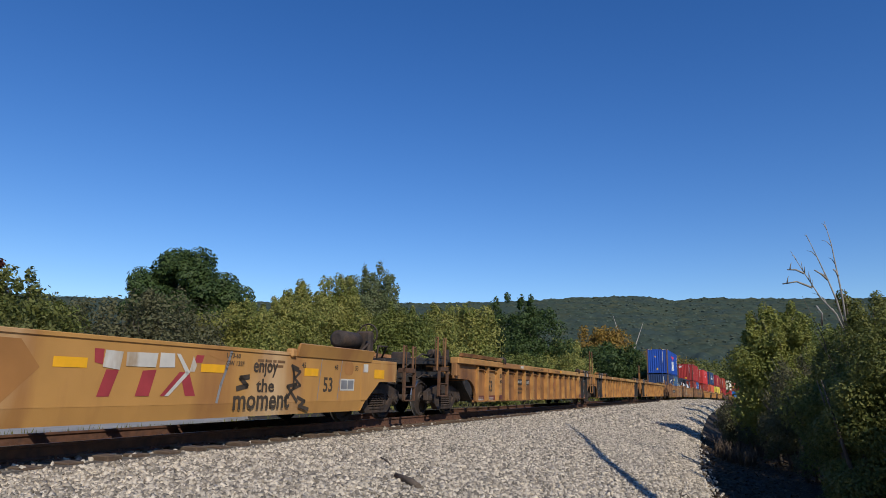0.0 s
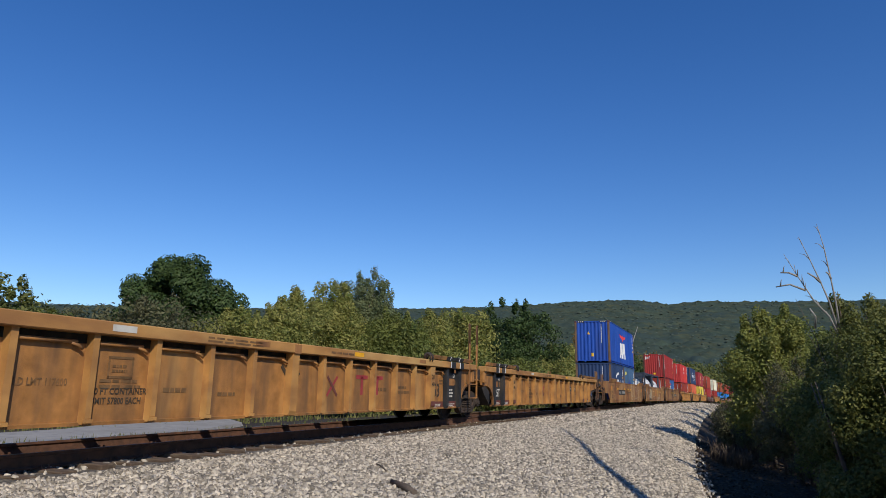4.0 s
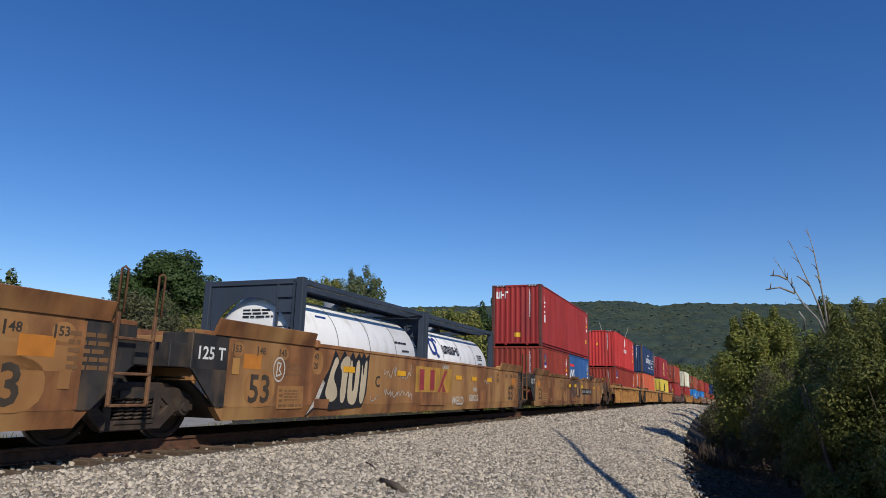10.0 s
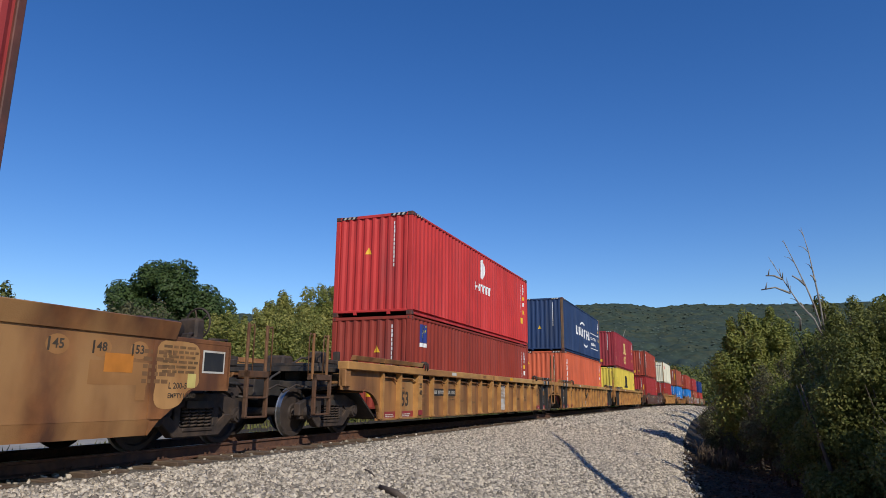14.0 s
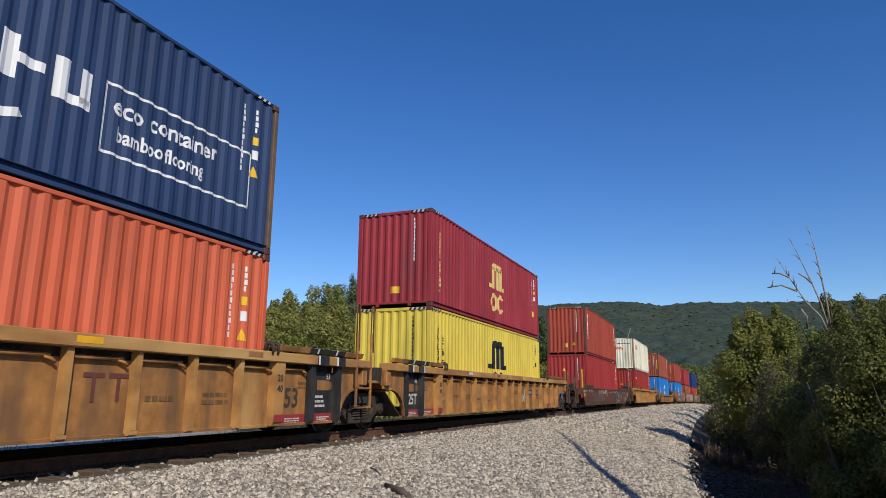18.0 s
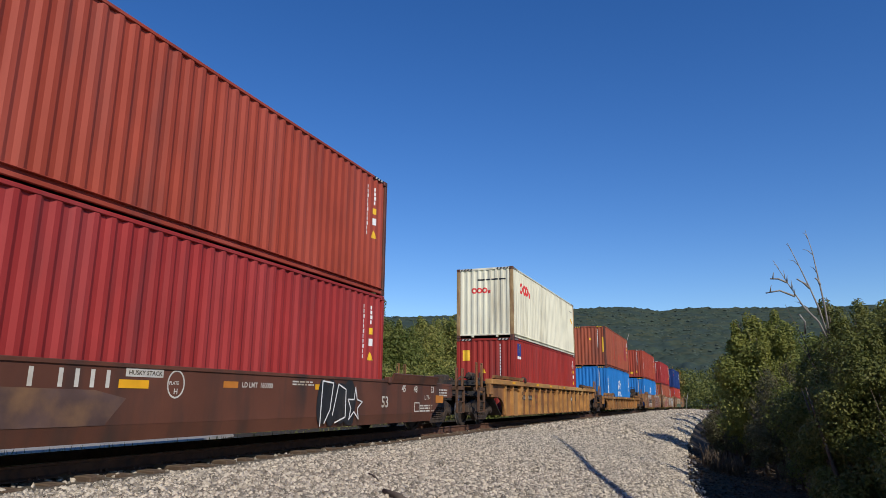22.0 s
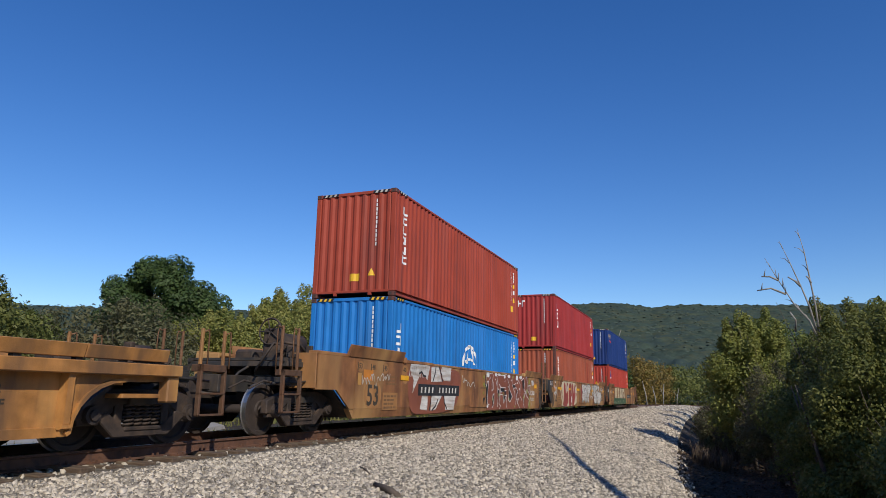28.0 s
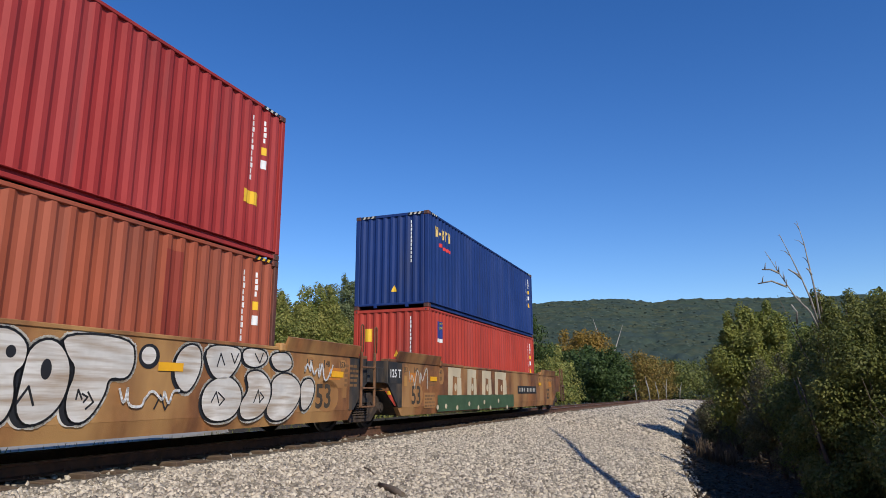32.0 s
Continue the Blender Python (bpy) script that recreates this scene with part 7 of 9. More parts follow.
def smooth_marks(root, y=-1.504, big53=(True, True), seed=0, strips=(-4.9, -1.0, 3.0, 6.3)):
    d = Marks()
    for sx in (-1, 1):
        if big53[sx > 0]:
            d.text("53", -7.85 if sx < 0 else 7.1, 0.52, 0.48, 0.95)
        for k, tx in enumerate(("53", "48", "45")):
            x = sx * (8.15 - k * 0.62) - 0.1
            d.rect(x - 0.06, 1.30, 0.03, 0.16)
            d.text(tx, x, 1.33, 0.12)
        d.text("40", sx * 5.85 - 0.1, 1.33, 0.12).text("20", sx * 5.85 - 0.1, 1.15, 0.12)
        flat_mark(root, "orange_panel", Marks().rect(sx * 7.8 - 0.23, 1.08, 0.46, 0.24), M["orange"], y)
    tn = Marks()
    for sx in (-1, 1):
        if big53[sx > 0]:
            tn.soft([(sx * 7.55 - 0.42, 0.45), (sx * 7.55 - 0.44, 1.06), (sx * 7.55 + 0.40, 1.08), (sx * 7.55 + 0.42, 0.46)])
        for k in range(3):
            tn.oval(sx * (8.15 - k * 0.62) - 0.03, 1.38, 0.16, 0.12)
        tn.soft([(sx * 5.8 - 0.2, 1.05), (sx * 5.8 - 0.2, 1.5), (sx * 5.8 + 0.18, 1.5), (sx * 5.8 + 0.18, 1.05)])
    tn.rect(7.35, 0.92, 0.95, 0.3).rect(-7.05, 0.42, 0.8, 0.40)
    tagged(flat_mark(root, "bleached_patch", tn, M["tan"], y + 0.002), kind="stuff")
    flat_mark(root, "stencil", d, M["stencil"], y)
    for a, b in ((-0.87, 0.90),) if seed > 50 else ((-5.87, -5.32), (-0.87, 0.90)):
        bm = bmesh.new()
        prism(bm, [(a, 0.42), (b - 0.06, 0.40), (b, 0.58), (a, 0.59)], -1.5032 if seed > 50 else -1.51, -1.5002)
        part("jacking_pad", bm, M["ochre"], root, "flat steel pad welded low on the side")
    for x in strips:
        flat_mark(root, "reflector", Marks().rect(x, 1.13, 0.48, 0.12), M["reflector"], y - 0.012)
    flat_mark(root, "notice", Marks().lines(-7.0, 0.45, 0.7, 0.35, 4, seed).lines(-6.9, 1.0, 0.6, 0.25, 3, seed + 1).lines(0.2, 1.0, 0.9, 0.12, 1, seed + 2).lines(8.2, 0.95, 0.6, 0.5, 5, seed + 3), M["ghost"], y)
    flat_mark(root, "label_card", Marks().rect(-8.3, 0.98, 0.17, 0.26), M["yellowcar"], y - 0.004)
    flat_mark(root, "label_card", Marks().rect(8.12, 0.72, 0.16, 0.2), M["tan"], y - 0.004)


def rib_marks(root, darks=(True, True), red=True, seed=0, plate_at=None, big53=(True, True), limit="117600", strips=((-4.0, "dullwhite"), (-1.2, "oldochre"), (2.0, "reflector"), (5.2, "oldochre"))):
    y = -1.409
    d, w = Marks(), Marks()
    for sx in (-1, 1):
        dark = darks[(sx + 1) // 2]
        if dark:
            flat_mark(root, "dark_panel", Marks().rect(sx * 7.72 - 0.40, 0.38, 0.80, 0.95), M["blackpaint"], y)
            flat_mark(root, "notice_card", Marks().rect(sx * 7.78 - 0.22, 0.98, 0.42, 0.19), M["oldochre"], y - 0.002)
            flat_mark(root, "round_stencil", Marks().oval(sx * 7.72 + 0.30, 1.07, 0.075, 0.085), M["ghost"], y - 0.002)
            if sx < 0:
                w.text("125T", -8.0, 0.66, 0.27, 0.84)
                w.text("3", -8.08, 1.19, 0.11)
            else:
                w.lines(7.4, 0.66, 0.5, 0.26, 3, seed)
            w.text("48" if sx < 0 else "53", sx * 7.72 + 0.16, 1.19, 0.11)
        if not (dark and sx < 0) and big53[sx > 0]:
            flat_mark(root, "stencil", Marks().text("53", 6.5 if sx > 0 else -7.0, 0.66, 0.36, 0.95), M["stencil"], y - 0.003)
        d.text("45", sx * 6.75 - 0.36, 1.16, 0.10)
        d.lines(sx * 7.0 - 0.1, 1.0, 0.35, 0.16, 2, seed + 9)
    d.text("IL 53 1", -5.85, 0.86, 0.10).text("IW 8 9", -5.85, 0.66, 0.10)
    d.text("LD LMT " + limit, -5.06, 0.64 if plate_at == -5.95 else 0.82, 0.09, 0.85).lines(4.4, 0.75, 0.62, 0.22, 2, seed + 1)
    d.lines(-3.95, 0.8, 0.65, 0.14, 2, seed + 5).lines(-2.9, 0.75, 0.5, 0.12, 1, seed + 6).lines(3.3, 0.8, 0.6, 0.14, 1, seed + 7).lines(-1.8, 0.7, 0.4, 0.1, 1, seed + 8)
    flat_mark(root, "stencil", d, M["fadestencil"], y - 0.003)
    if any(darks):
        flat_mark(root, "white_stencil", w, M["dullwhite"], y - 0.006)
    t = Marks()
    for sx in (-1, 1):
        t.text("20", sx * 6.15 - 0.08, 1.01, 0.12).text("40", sx * 6.15 - 0.08, 0.83, 0.12)
    part("rib_number", t.lay(lambda s, z: Vector((s, -1.564, z))), M["stencil"], root)
    if red:
        rm = M["redband" if red == 1 else "maroonband"]
        for a, b in ((-8.12, -7.33), (-7.17, -6.29), (6.29, 7.17), (7.33, 8.12)):
            flat_mark(root, "colour_band", Marks().rect(a, 0.345, b - a, 0.20), rm, y - 0.002)
            flat_mark(root, "band_writing", Marks().lines(a + 0.25, 0.38, 0.45, 0.12, 3, int(a * 10) + 99), M["dullwhite"], y - 0.005)
        for x in (-6.15, 6.15):
            flat_mark(root, "colour_band", Marks().rect(x - 0.13, 0.33, 0.26, 0.12), rm, -1.564)
    if plate_at is not None:
        plate(root, plate_at, 0.92, 0.85, 0.20, y - 0.004, seed)
        plate(root, plate_at + 1.02, 0.92, 0.75, 0.20, y - 0.004, seed)
    # strips on the chord
    for x, c in strips:
        part("reflector", Marks().rect(x, 1.39, 0.38, 0.085).lay(lambda s, z: Vector((s, -1.594, z))), M[c], root)


def cars():
    # yellow plain-sided car at the head
    r = smooth_car("faded yellow plain-sided well car with red blocks and dark scrawl", "yellowcar", ("coupler", "coupler"), True, 1.30, 1.49, brake=1)
    flat_mark(r, "stencil", Marks().text("53", 6.93, 0.64, 0.28, 0.95).text("45", 6.2, 1.07, 0.1).text("48", 7.3, 1.07, 0.1).text("53", 8.1, 1.07, 0.1).text("L-73-60", 4.2, 1.16, 0.08).text("GW 13SF", 4.2, 1.04, 0.08), M["stencil"], -1.505)
    flat_mark(r, "stencil", Marks().text("53", -7.9, 0.60, 0.28, 0.95).text("45", -6.6, 1.07, 0.1).text("48", -7.4, 1.07, 0.1), M["stencil"], -1.505)
    flat_mark(r, "notice", Marks().lines(4.95, 1.05, 0.8, 0.16, 2, 3), M["ghost"], -1.504)
    flat_mark(r, "rust_wash", Marks().poly([(-9.0, 0.48), (0.72, 0.48), (1.16, 0.92), (0.9, 1.22), (-9.0, 1.24)]), M["rustwash"], -1.503, "rust-brown worn paint")
    flat_mark(r, "rust_wash", Marks().soft([(7.66, 0.97), (7.68, 1.26), (8.02, 1.26), (8.04, 0.97)]), M["rustwash"], -1.504)
    flat_mark(r, "rust_wash", Marks().soft([(4.3, 1.06), (4.32, 1.26), (4.0, 1.26), (3.72, 1.2)]), M["rustwash"], -1.504)
    for pts in ([(1.84, 1.17), (1.98, 1.17), (1.98, 0.98), (1.86, 1.0)], [(1.94, 0.59), (2.12, 0.59), (2.23, 0.92), (2.04, 0.92)], [(2.52, 0.59), (2.75, 0.59), (2.84, 0.94), (2.61, 0.92)],
                [(2.94, 0.59), (3.08, 0.59), (3.40, 0.92), (3.26, 0.92)], [(3.40, 0.59), (3.60, 0.59), (3.44, 0.92), (3.30, 0.84)], [(3.52, 1.06), (3.68, 1.06), (3.72, 1.17), (3.56, 1.17)]):
        flat_mark(r, "logo_block", Marks().poly(pts), M["ttxred"], -1.506)
    w = Marks()
    for pts in ([(1.98, 0.95), (2.24, 0.92), (2.27, 1.15), (2.0, 1.16)], [(2.33, 0.97), (2.82, 0.97), (2.84, 1.16), (2.32, 1.15)], [(2.88, 0.97), (3.16, 0.98), (3.14, 1.17), (2.88, 1.17)], [(3.17, 1.17), (3.24, 1.17), (3.46, 0.92), (3.40, 0.88)],
                [(3.44, 0.93), (3.50, 1.15), (3.58, 1.02), (3.54, 0.93)], [(3.02, 0.59), (3.09, 0.59), (3.44, 0.90), (3.39, 0.94)]):
        w.poly(pts)
    tagged(flat_mark(r, "paint_patch", w, M["dullwhite"], -1.509), kind="stuff")
    flat_mark(r, "orange_panel", Marks().rect(1.31, 0.93, 0.45, 0.12).rect(3.67, 0.93, 0.50, 0.12).rect(6.29, 0.93, 0.45, 0.14).rect(8.92, 0.93, 0.46, 0.19), M["reflector"], -1.506)
    flat_mark(r, "label_card", Marks().rect(8.44, 1.05, 0.20, 0.17), M["dullwhite"], -1.506)
    flat_mark(r, "seam_line", Marks().stroke([(4.06, 0.5), (4.12, 0.75), (4.22, 1.0), (4.3, 1.25)], 0.05).stroke([(6.75, 0.5), (6.85, 1.25)], 0.02).stroke([(7.45, 0.5), (7.58, 1.25)], 0.02), M["gray"], -1.505)
    g = Marks().text("enjoy", 4.85, 0.88, 0.30, 0.9).text("the", 4.95, 0.64, 0.22, 1.2).text("moment", 4.42, 0.37, 0.27, 1.0)
    g.stroke([(4.5, 0.70), (4.72, 0.74), (4.56, 0.86), (4.74, 0.88)], 0.08).stroke([(5.98, 0.70), (5.96, 1.04), (6.16, 1.0), (6.0, 0.88), (6.18, 0.76), (5.98, 0.70)], 0.05).stroke([(6.12, 0.55), (6.34, 0.48), (6.18, 0.40), (6.46, 0.34)], 0.06).stroke([(5.75, 0.5), (6.05, 0.78), (5.8, 0.74), (6.1, 0.48)], 0.06).stroke([(6.0, 0.9), (5.9, 1.1), (6.1, 1.05)], 0.05)
    flat_mark(r, "graffiti", g, M["stencil"], -1.509, "dark sprayed words enjoy the moment")
    flat_mark(r, "data_plate", Marks().rect(7.54, 0.67, 0.54, 0.23), M["dullwhite"], -1.506)
    flat_mark(r, "data_plate", Marks().rect(7.57, 0.70, 0.22, 0.17).rect(7.82, 0.70, 0.22, 0.17), M["gray"], -1.509)
    MOVERS.append((r, UX1, Matrix()))

    # three empty ribbed cars
    for U, ends, last, dk, pl, sd in ((UX2, ("coupler", "joint"), False, (False, True), -4.1, 11), (UX3, ("joint", "joint"), False, (True, True), None, 12), (UX4, ("joint", "coupler"), True, (True, False), 3.1, 13)):
        r = rib_car("empty mustard ribbed well car with grime streaks", "oldochre" if U == UX2 else "mustard", ends, last, black_panels=dk, chord="brightpaint", lift=0.10)
        rib_marks(r, dk, 2, sd, pl)
        if U == UX2:
            flat_mark(r, "graffiti", loops(Marks(), -3.05, 0.85, 0.75, 0.4, 3, 2, 0.03), M["dullwhite"], -1.414)
            flat_mark(r, "graffiti", loops(Marks(), -1.0, 0.65, 0.6, 0.5, 2, 4, 0.03), M["ghost"], -1.414)
        cx = -1.78 if U == UX4 else 1.3
        flat_mark(r, "cross_mark", Marks().stroke([(cx, 0.72), (cx + 0.34, 1.06)], 0.06), M["ttxred"], -1.414)
        flat_mark(r, "cross_mark", Marks().stroke([(cx, 1.06), (cx + 0.34, 0.72)], 0.06), M["maroonband"], -1.416)
        flat_mark(r, "stencil", Marks().text("20 FT CONTAINER", -4.06, 0.72, 0.085, 0.92).text("LIMIT 57800 EACH", -4.06, 0.60, 0.085, 0.88), M["stencil"], -1.413)
        flat_mark(r, "notice_frame", Marks().rect(-3.85, 0.92, 0.4, 0.03).rect(-3.85, 1.17, 0.4, 0.03).rect(-3.85, 0.92, 0.03, 0.28).rect(-3.48, 0.92, 0.03, 0.28).lines(-3.78, 1.0, 0.24, 0.12, 2, sd), M["fadestencil"], -1.413)
        if U == UX4:
            flat_mark(r, "notice_card", Marks().rect(-3.02, 0.72, 0.45, 0.40), M["tan"], -1.412)
            flat_mark(r, "notice", Marks().lines(-2.99, 0.74, 0.40, 0.36, 8, 5), M["ghost"], -1.415)
            flat_mark(r, "stencil", Marks().text("NW 9W33D", 1.15, 0.64, 0.085), M["stencil"], -1.413)
        part("chord_stencil", Marks().lines(-2.3, 1.38, 1.3, 0.10, 2, sd + 3).lines(1.1, 1.40, 0.9, 0.07, 1, sd + 4).lay(lambda s, z: Vector((s, -1.594, z))), M["fadestencil"], r)
        if U == UX3:
            flat_mark(r, "graffiti", Marks().stroke([(-0.2, 1.2), (0.1, 0.9), (0.3, 1.1)], 0.08), M["stencil"], -1.414)
            flat_mark(r, "logo_block", Marks().rect(2.4, 1.05, 0.5, 0.08).rect(2.6, 0.72, 0.1, 0.4).rect(3.1, 1.05, 0.5, 0.08).rect(3.3, 0.72, 0.1, 0.4), M["ttxred"], -1.414)
        MOVERS.append((r, U, Matrix.Translation((0, 0, 0.10))))

    # three plain-sided rusty cars
    r = smooth_car("rusty ochre plain-sided well car with white outline graffiti", "ochre", ("coupler", "joint"), False)
    smooth_marks(r, seed=21, strips=(-5.55, -2.3, -0.59, 0.87))
    plate(r, -4.96, 0.78, 3.2, 0.34, -1.506, 2)
    g = Marks()
    for pts in ([(1.5, 0.5), (1.55, 1.45), (2.1, 1.5), (2.3, 1.3), (2.05, 1.05), (2.5, 0.95), (2.55, 0.55), (2.1, 0.42), (1.5, 0.5)], [(1.8, 1.2), (2.0, 1.3), (1.8, 1.35), (1.8, 1.2)], [(1.8, 0.65), (2.2, 0.7), (1.85, 0.9), (1.8, 0.65)],
                [(2.75, 1.4), (3.0, 1.42), (3.1, 0.72), (3.75, 0.7), (3.75, 0.5), (2.85, 0.45), (2.75, 1.4)], [(3.9, 1.4), (4.6, 1.38), (4.5, 0.5), (4.0, 0.55), (4.2, 0.75), (4.3, 1.15), (3.9, 1.2), (3.9, 1.4)],
                [(6.2, 1.35), (5.6, 1.45), (5.1, 1.2), (5.3, 0.95), (5.85, 0.8), (5.75, 0.6), (5.0, 0.62), (5.0, 0.42), (6.0, 0.4), (6.25, 0.8), (5.7, 1.05), (5.5, 1.2), (6.2, 1.15), (6.2, 1.35)]):
        g.stroke(pts, 0.025)
    flat_mark(r, "graffiti", g, M["dullwhite"], -1.507, "white outline letters sprayed on the side")
    flat_mark(r, "round_stencil", Marks().ring(-0.69, 0.97, 0.17, 0.19, 0.03).text("H", -0.73, 0.90, 0.10), M["stencil"], -1.506)
    flat_mark(r, "round_stencil", Marks().text("A", -1.33, 0.87, 0.27), M["stencil"], -1.506)
    flat_mark(r, "label_card", Marks().rect(-0.31, 1.40, 0.78, 0.13).rect(-0.17, 0.92, 1.28, 0.15).rect(-5.0, 1.40, 0.85, 0.14), M["tan"], -1.505)
    flat_mark(r, "notice", Marks().lines(-0.27, 1.43, 0.7, 0.08, 1, 4).lines(-0.12, 0.95, 1.15, 0.10, 1, 6).lines(-4.95, 1.43, 0.7, 0.08, 1, 8), M["stencil"], -1.508)
    flat_mark(r, "paint_patch", Marks().soft([(-2.25, 0.66), (-1.85, 0.62), (-1.6, 0.68), (-1.3, 0.66), (-1.22, 0.78), (-2.2, 0.79)]), M["tan"], -1.505)
    MOVERS.append((r, UA, Matrix()))
    r = smooth_car("rusty ochre plain-sided well car with coloured graffiti and red lettering blocks", "ochre", ("joint", "joint"), False)
    smooth_marks(r, seed=22, strips=(-4.85, -2.3, 1.66, 3.04, 4.6))
    flat_mark(r, "black_panel", Marks().rect(-9.18, 1.04, 0.80, 0.5), M["blackpaint"], -1.503)
    flat_mark(r, "white_stencil", Marks().text("125 T", -9.08, 1.18, 0.20), M["white"], -1.506)
    flat_mark(r, "graffiti", Marks().poly([(-6.17, 0.27), (-5.60, 0.50), (-5.30, 0.37), (-4.60, 0.40), (-3.98, 0.42), (-3.80, 0.70), (-3.71, 1.57), (-3.88, 1.46), (-3.96, 1.57), (-4.10, 1.45), (-4.18, 1.57), (-4.34, 1.42),
                                           (-4.46, 1.57), (-4.62, 1.40), (-4.82, 1.57), (-4.98, 1.36), (-5.18, 1.57), (-5.36, 1.20), (-5.62, 0.90), (-5.86, 0.58)]), C["ink"], -1.505, "black shade of sprayed letters")
    crm = Marks()
    for pts in ([(-5.52, 0.66), (-5.28, 0.50), (-5.02, 0.62), (-5.06, 0.82), (-5.22, 1.0), (-5.12, 1.2), (-5.0, 1.34), (-5.14, 1.46), (-5.32, 1.15), (-5.42, 0.92)], [(-4.96, 0.52), (-4.72, 0.50), (-4.66, 1.12), (-4.52, 1.42), (-4.78, 1.48), (-5.0, 1.24), (-4.86, 1.14)],
                [(-4.66, 0.60), (-4.5, 0.46), (-4.26, 0.48), (-4.16, 0.9), (-4.12, 1.40), (-4.30, 1.40), (-4.36, 0.75), (-4.46, 0.74), (-4.44, 1.36), (-4.56, 1.40)], [(-4.14, 0.48), (-3.90, 0.50), (-3.78, 1.42), (-3.92, 1.40), (-3.98, 0.98), (-4.03, 1.42), (-4.08, 1.0)]):
        crm.soft(pts)
    flat_mark(r, "graffiti", crm, M["spraycream"], -1.508, "cream fill of sprayed letters")
    flat_mark(r, "graffiti", Marks().poly([(-6.13, 0.29), (-5.74, 0.52), (-5.52, 0.90), (-5.60, 0.96), (-5.82, 0.62)]), M["silver"], -1.508)
    flat_mark(r, "stencil", Marks().text("C", -3.40, 0.84, 0.26), M["stencil"], -1.506)
    flat_mark(r, "label_card", Marks().rect(-6.89, 0.53, 0.56, 0.27), M["tan"], -1.506)
    flat_mark(r, "notice", Marks().lines(-6.85, 0.56, 0.48, 0.21, 4, 9), M["ghost"], -1.509)
    flat_mark(r, "logo_field", Marks().rect(-1.20, 0.75, 2.56, 0.66), M["logoyellow"], -1.505)
    flat_mark(r, "logo_block", Marks().rect(-0.95, 0.80, 0.30, 0.54).rect(-0.25, 0.80, 0.30, 0.54).poly([(0.30, 0.76), (0.46, 0.76), (0.98, 1.36), (0.78, 1.36)]).poly([(0.62, 0.76), (0.90, 0.76), (0.66, 1.02)]), M["ttxred"], -1.508)
    g = loops(Marks(), -3.0, 0.98, 1.5, 0.46, 7, 5, 0.022)
    loops(g, -2.95, 0.56, 1.55, 0.32, 7, 6, 0.026), loops(g, -3.6, 0.50, 0.42, 0.18, 3, 9, 0.02), loops(g, 4.2, 1.0, 0.9, 0.3, 3, 7, 0.02)
    g.text("WELD", 1.35, 0.40, 0.24, 1.1).text("FREE", 3.25, 0.80, 0.12, 1.0).text("GROSS", 2.86, 0.50, 0.2, 1.0).text("Lean", 0.62, 1.41, 0.14, 1.3)
    g.ring(-7.05, 1.10, 0.18, 0.22, 0.03).stroke([(-7.12, 0.98), (-7.10, 1.22), (-7.0, 1.2), (-7.05, 1.1), (-6.98, 1.02), (-7.12, 0.98)], 0.03)
    flat_mark(r, "graffiti", g, M["dullwhite"], -1.507, "thin white scrawled tags")
    MOVERS.append((r, UB, Matrix()))
    r = smooth_car("rusty ochre plain-sided well car with faded dark graffiti", "stained", ("joint", "coupler"), True, brake=1)
    smooth_marks(r, seed=23, big53=(True, False), strips=(5.6,))
    plate(r, 1.9, 0.79, 3.1, 0.31, -1.510, 3)
    flat_mark(r, "black_panel", Marks().rect(-9.18, 1.04, 0.80, 0.5), M["blackpaint"], -1.503)
    flat_mark(r, "white_stencil", Marks().text("125 T", -9.08, 1.18, 0.20), M["white"], -1.506)
    sm, sk = Marks(), Marks()
    for pts in ([(-2.0, 0.40), (-1.85, 1.0), (-1.95, 1.45), (-1.55, 1.55), (-1.2, 1.48), (-1.3, 1.15), (-1.15, 0.95), (-1.3, 0.62), (-1.65, 0.5)], [(-1.12, 0.62), (-1.0, 1.1), (-1.08, 1.48), (-0.7, 1.55), (-0.45, 1.3), (-0.62, 1.0), (-0.5, 0.75), (-0.75, 0.72)],
                [(-0.42, 0.78), (-0.35, 1.3), (-0.3, 1.52), (0.2, 1.5), (0.75, 1.45), (0.72, 1.25), (0.3, 1.18), (0.6, 1.05), (0.72, 0.85), (0.5, 0.62), (0.2, 0.72), (0.0, 0.6)], [(0.45, 1.15), (0.82, 1.12), (0.88, 0.8), (0.72, 0.58), (0.5, 0.7)]):
        pts = [(-1.0 + (x + 2.0) * 0.885, z) for x, z in pts]
        sm.soft(pts)
        sk.stroke(round_off(pts) + [round_off(pts)[0]], 0.04)
    flat_mark(r, "graffiti", sm, M["smoke"], -1.505, "faded dark sprayed letters")
    flat_mark(r, "graffiti", sk, M["stencil"], -1.507)
    flat_mark(r, "round_stencil", Marks().rect(0.58, 0.75, 0.42, 0.40), M["yellowcar"], -1.509)
    flat_mark(r, "round_stencil", Marks().ring(0.79, 0.96, 0.15, 0.16, 0.02).text("H", 0.76, 0.84, 0.06), M["stencil"], -1.512)
    flat_mark(r, "graffiti", loops(loops(Marks(), -2.05, 1.05, 0.8, 0.4, 5, 3, 0.04), -2.05, 0.95, 0.9, 0.42, 4, 9, 0.03), M["fadestencil"], -1.506)
    flat_mark(r, "graffiti", Marks().oval(-2.2, 1.12, 0.12, 0.15).oval(-3.0, 0.55, 0.08, 0.2, 0.3).oval(-2.45, 0.85, 0.1, 0.1), M["smoke"], -1.506)
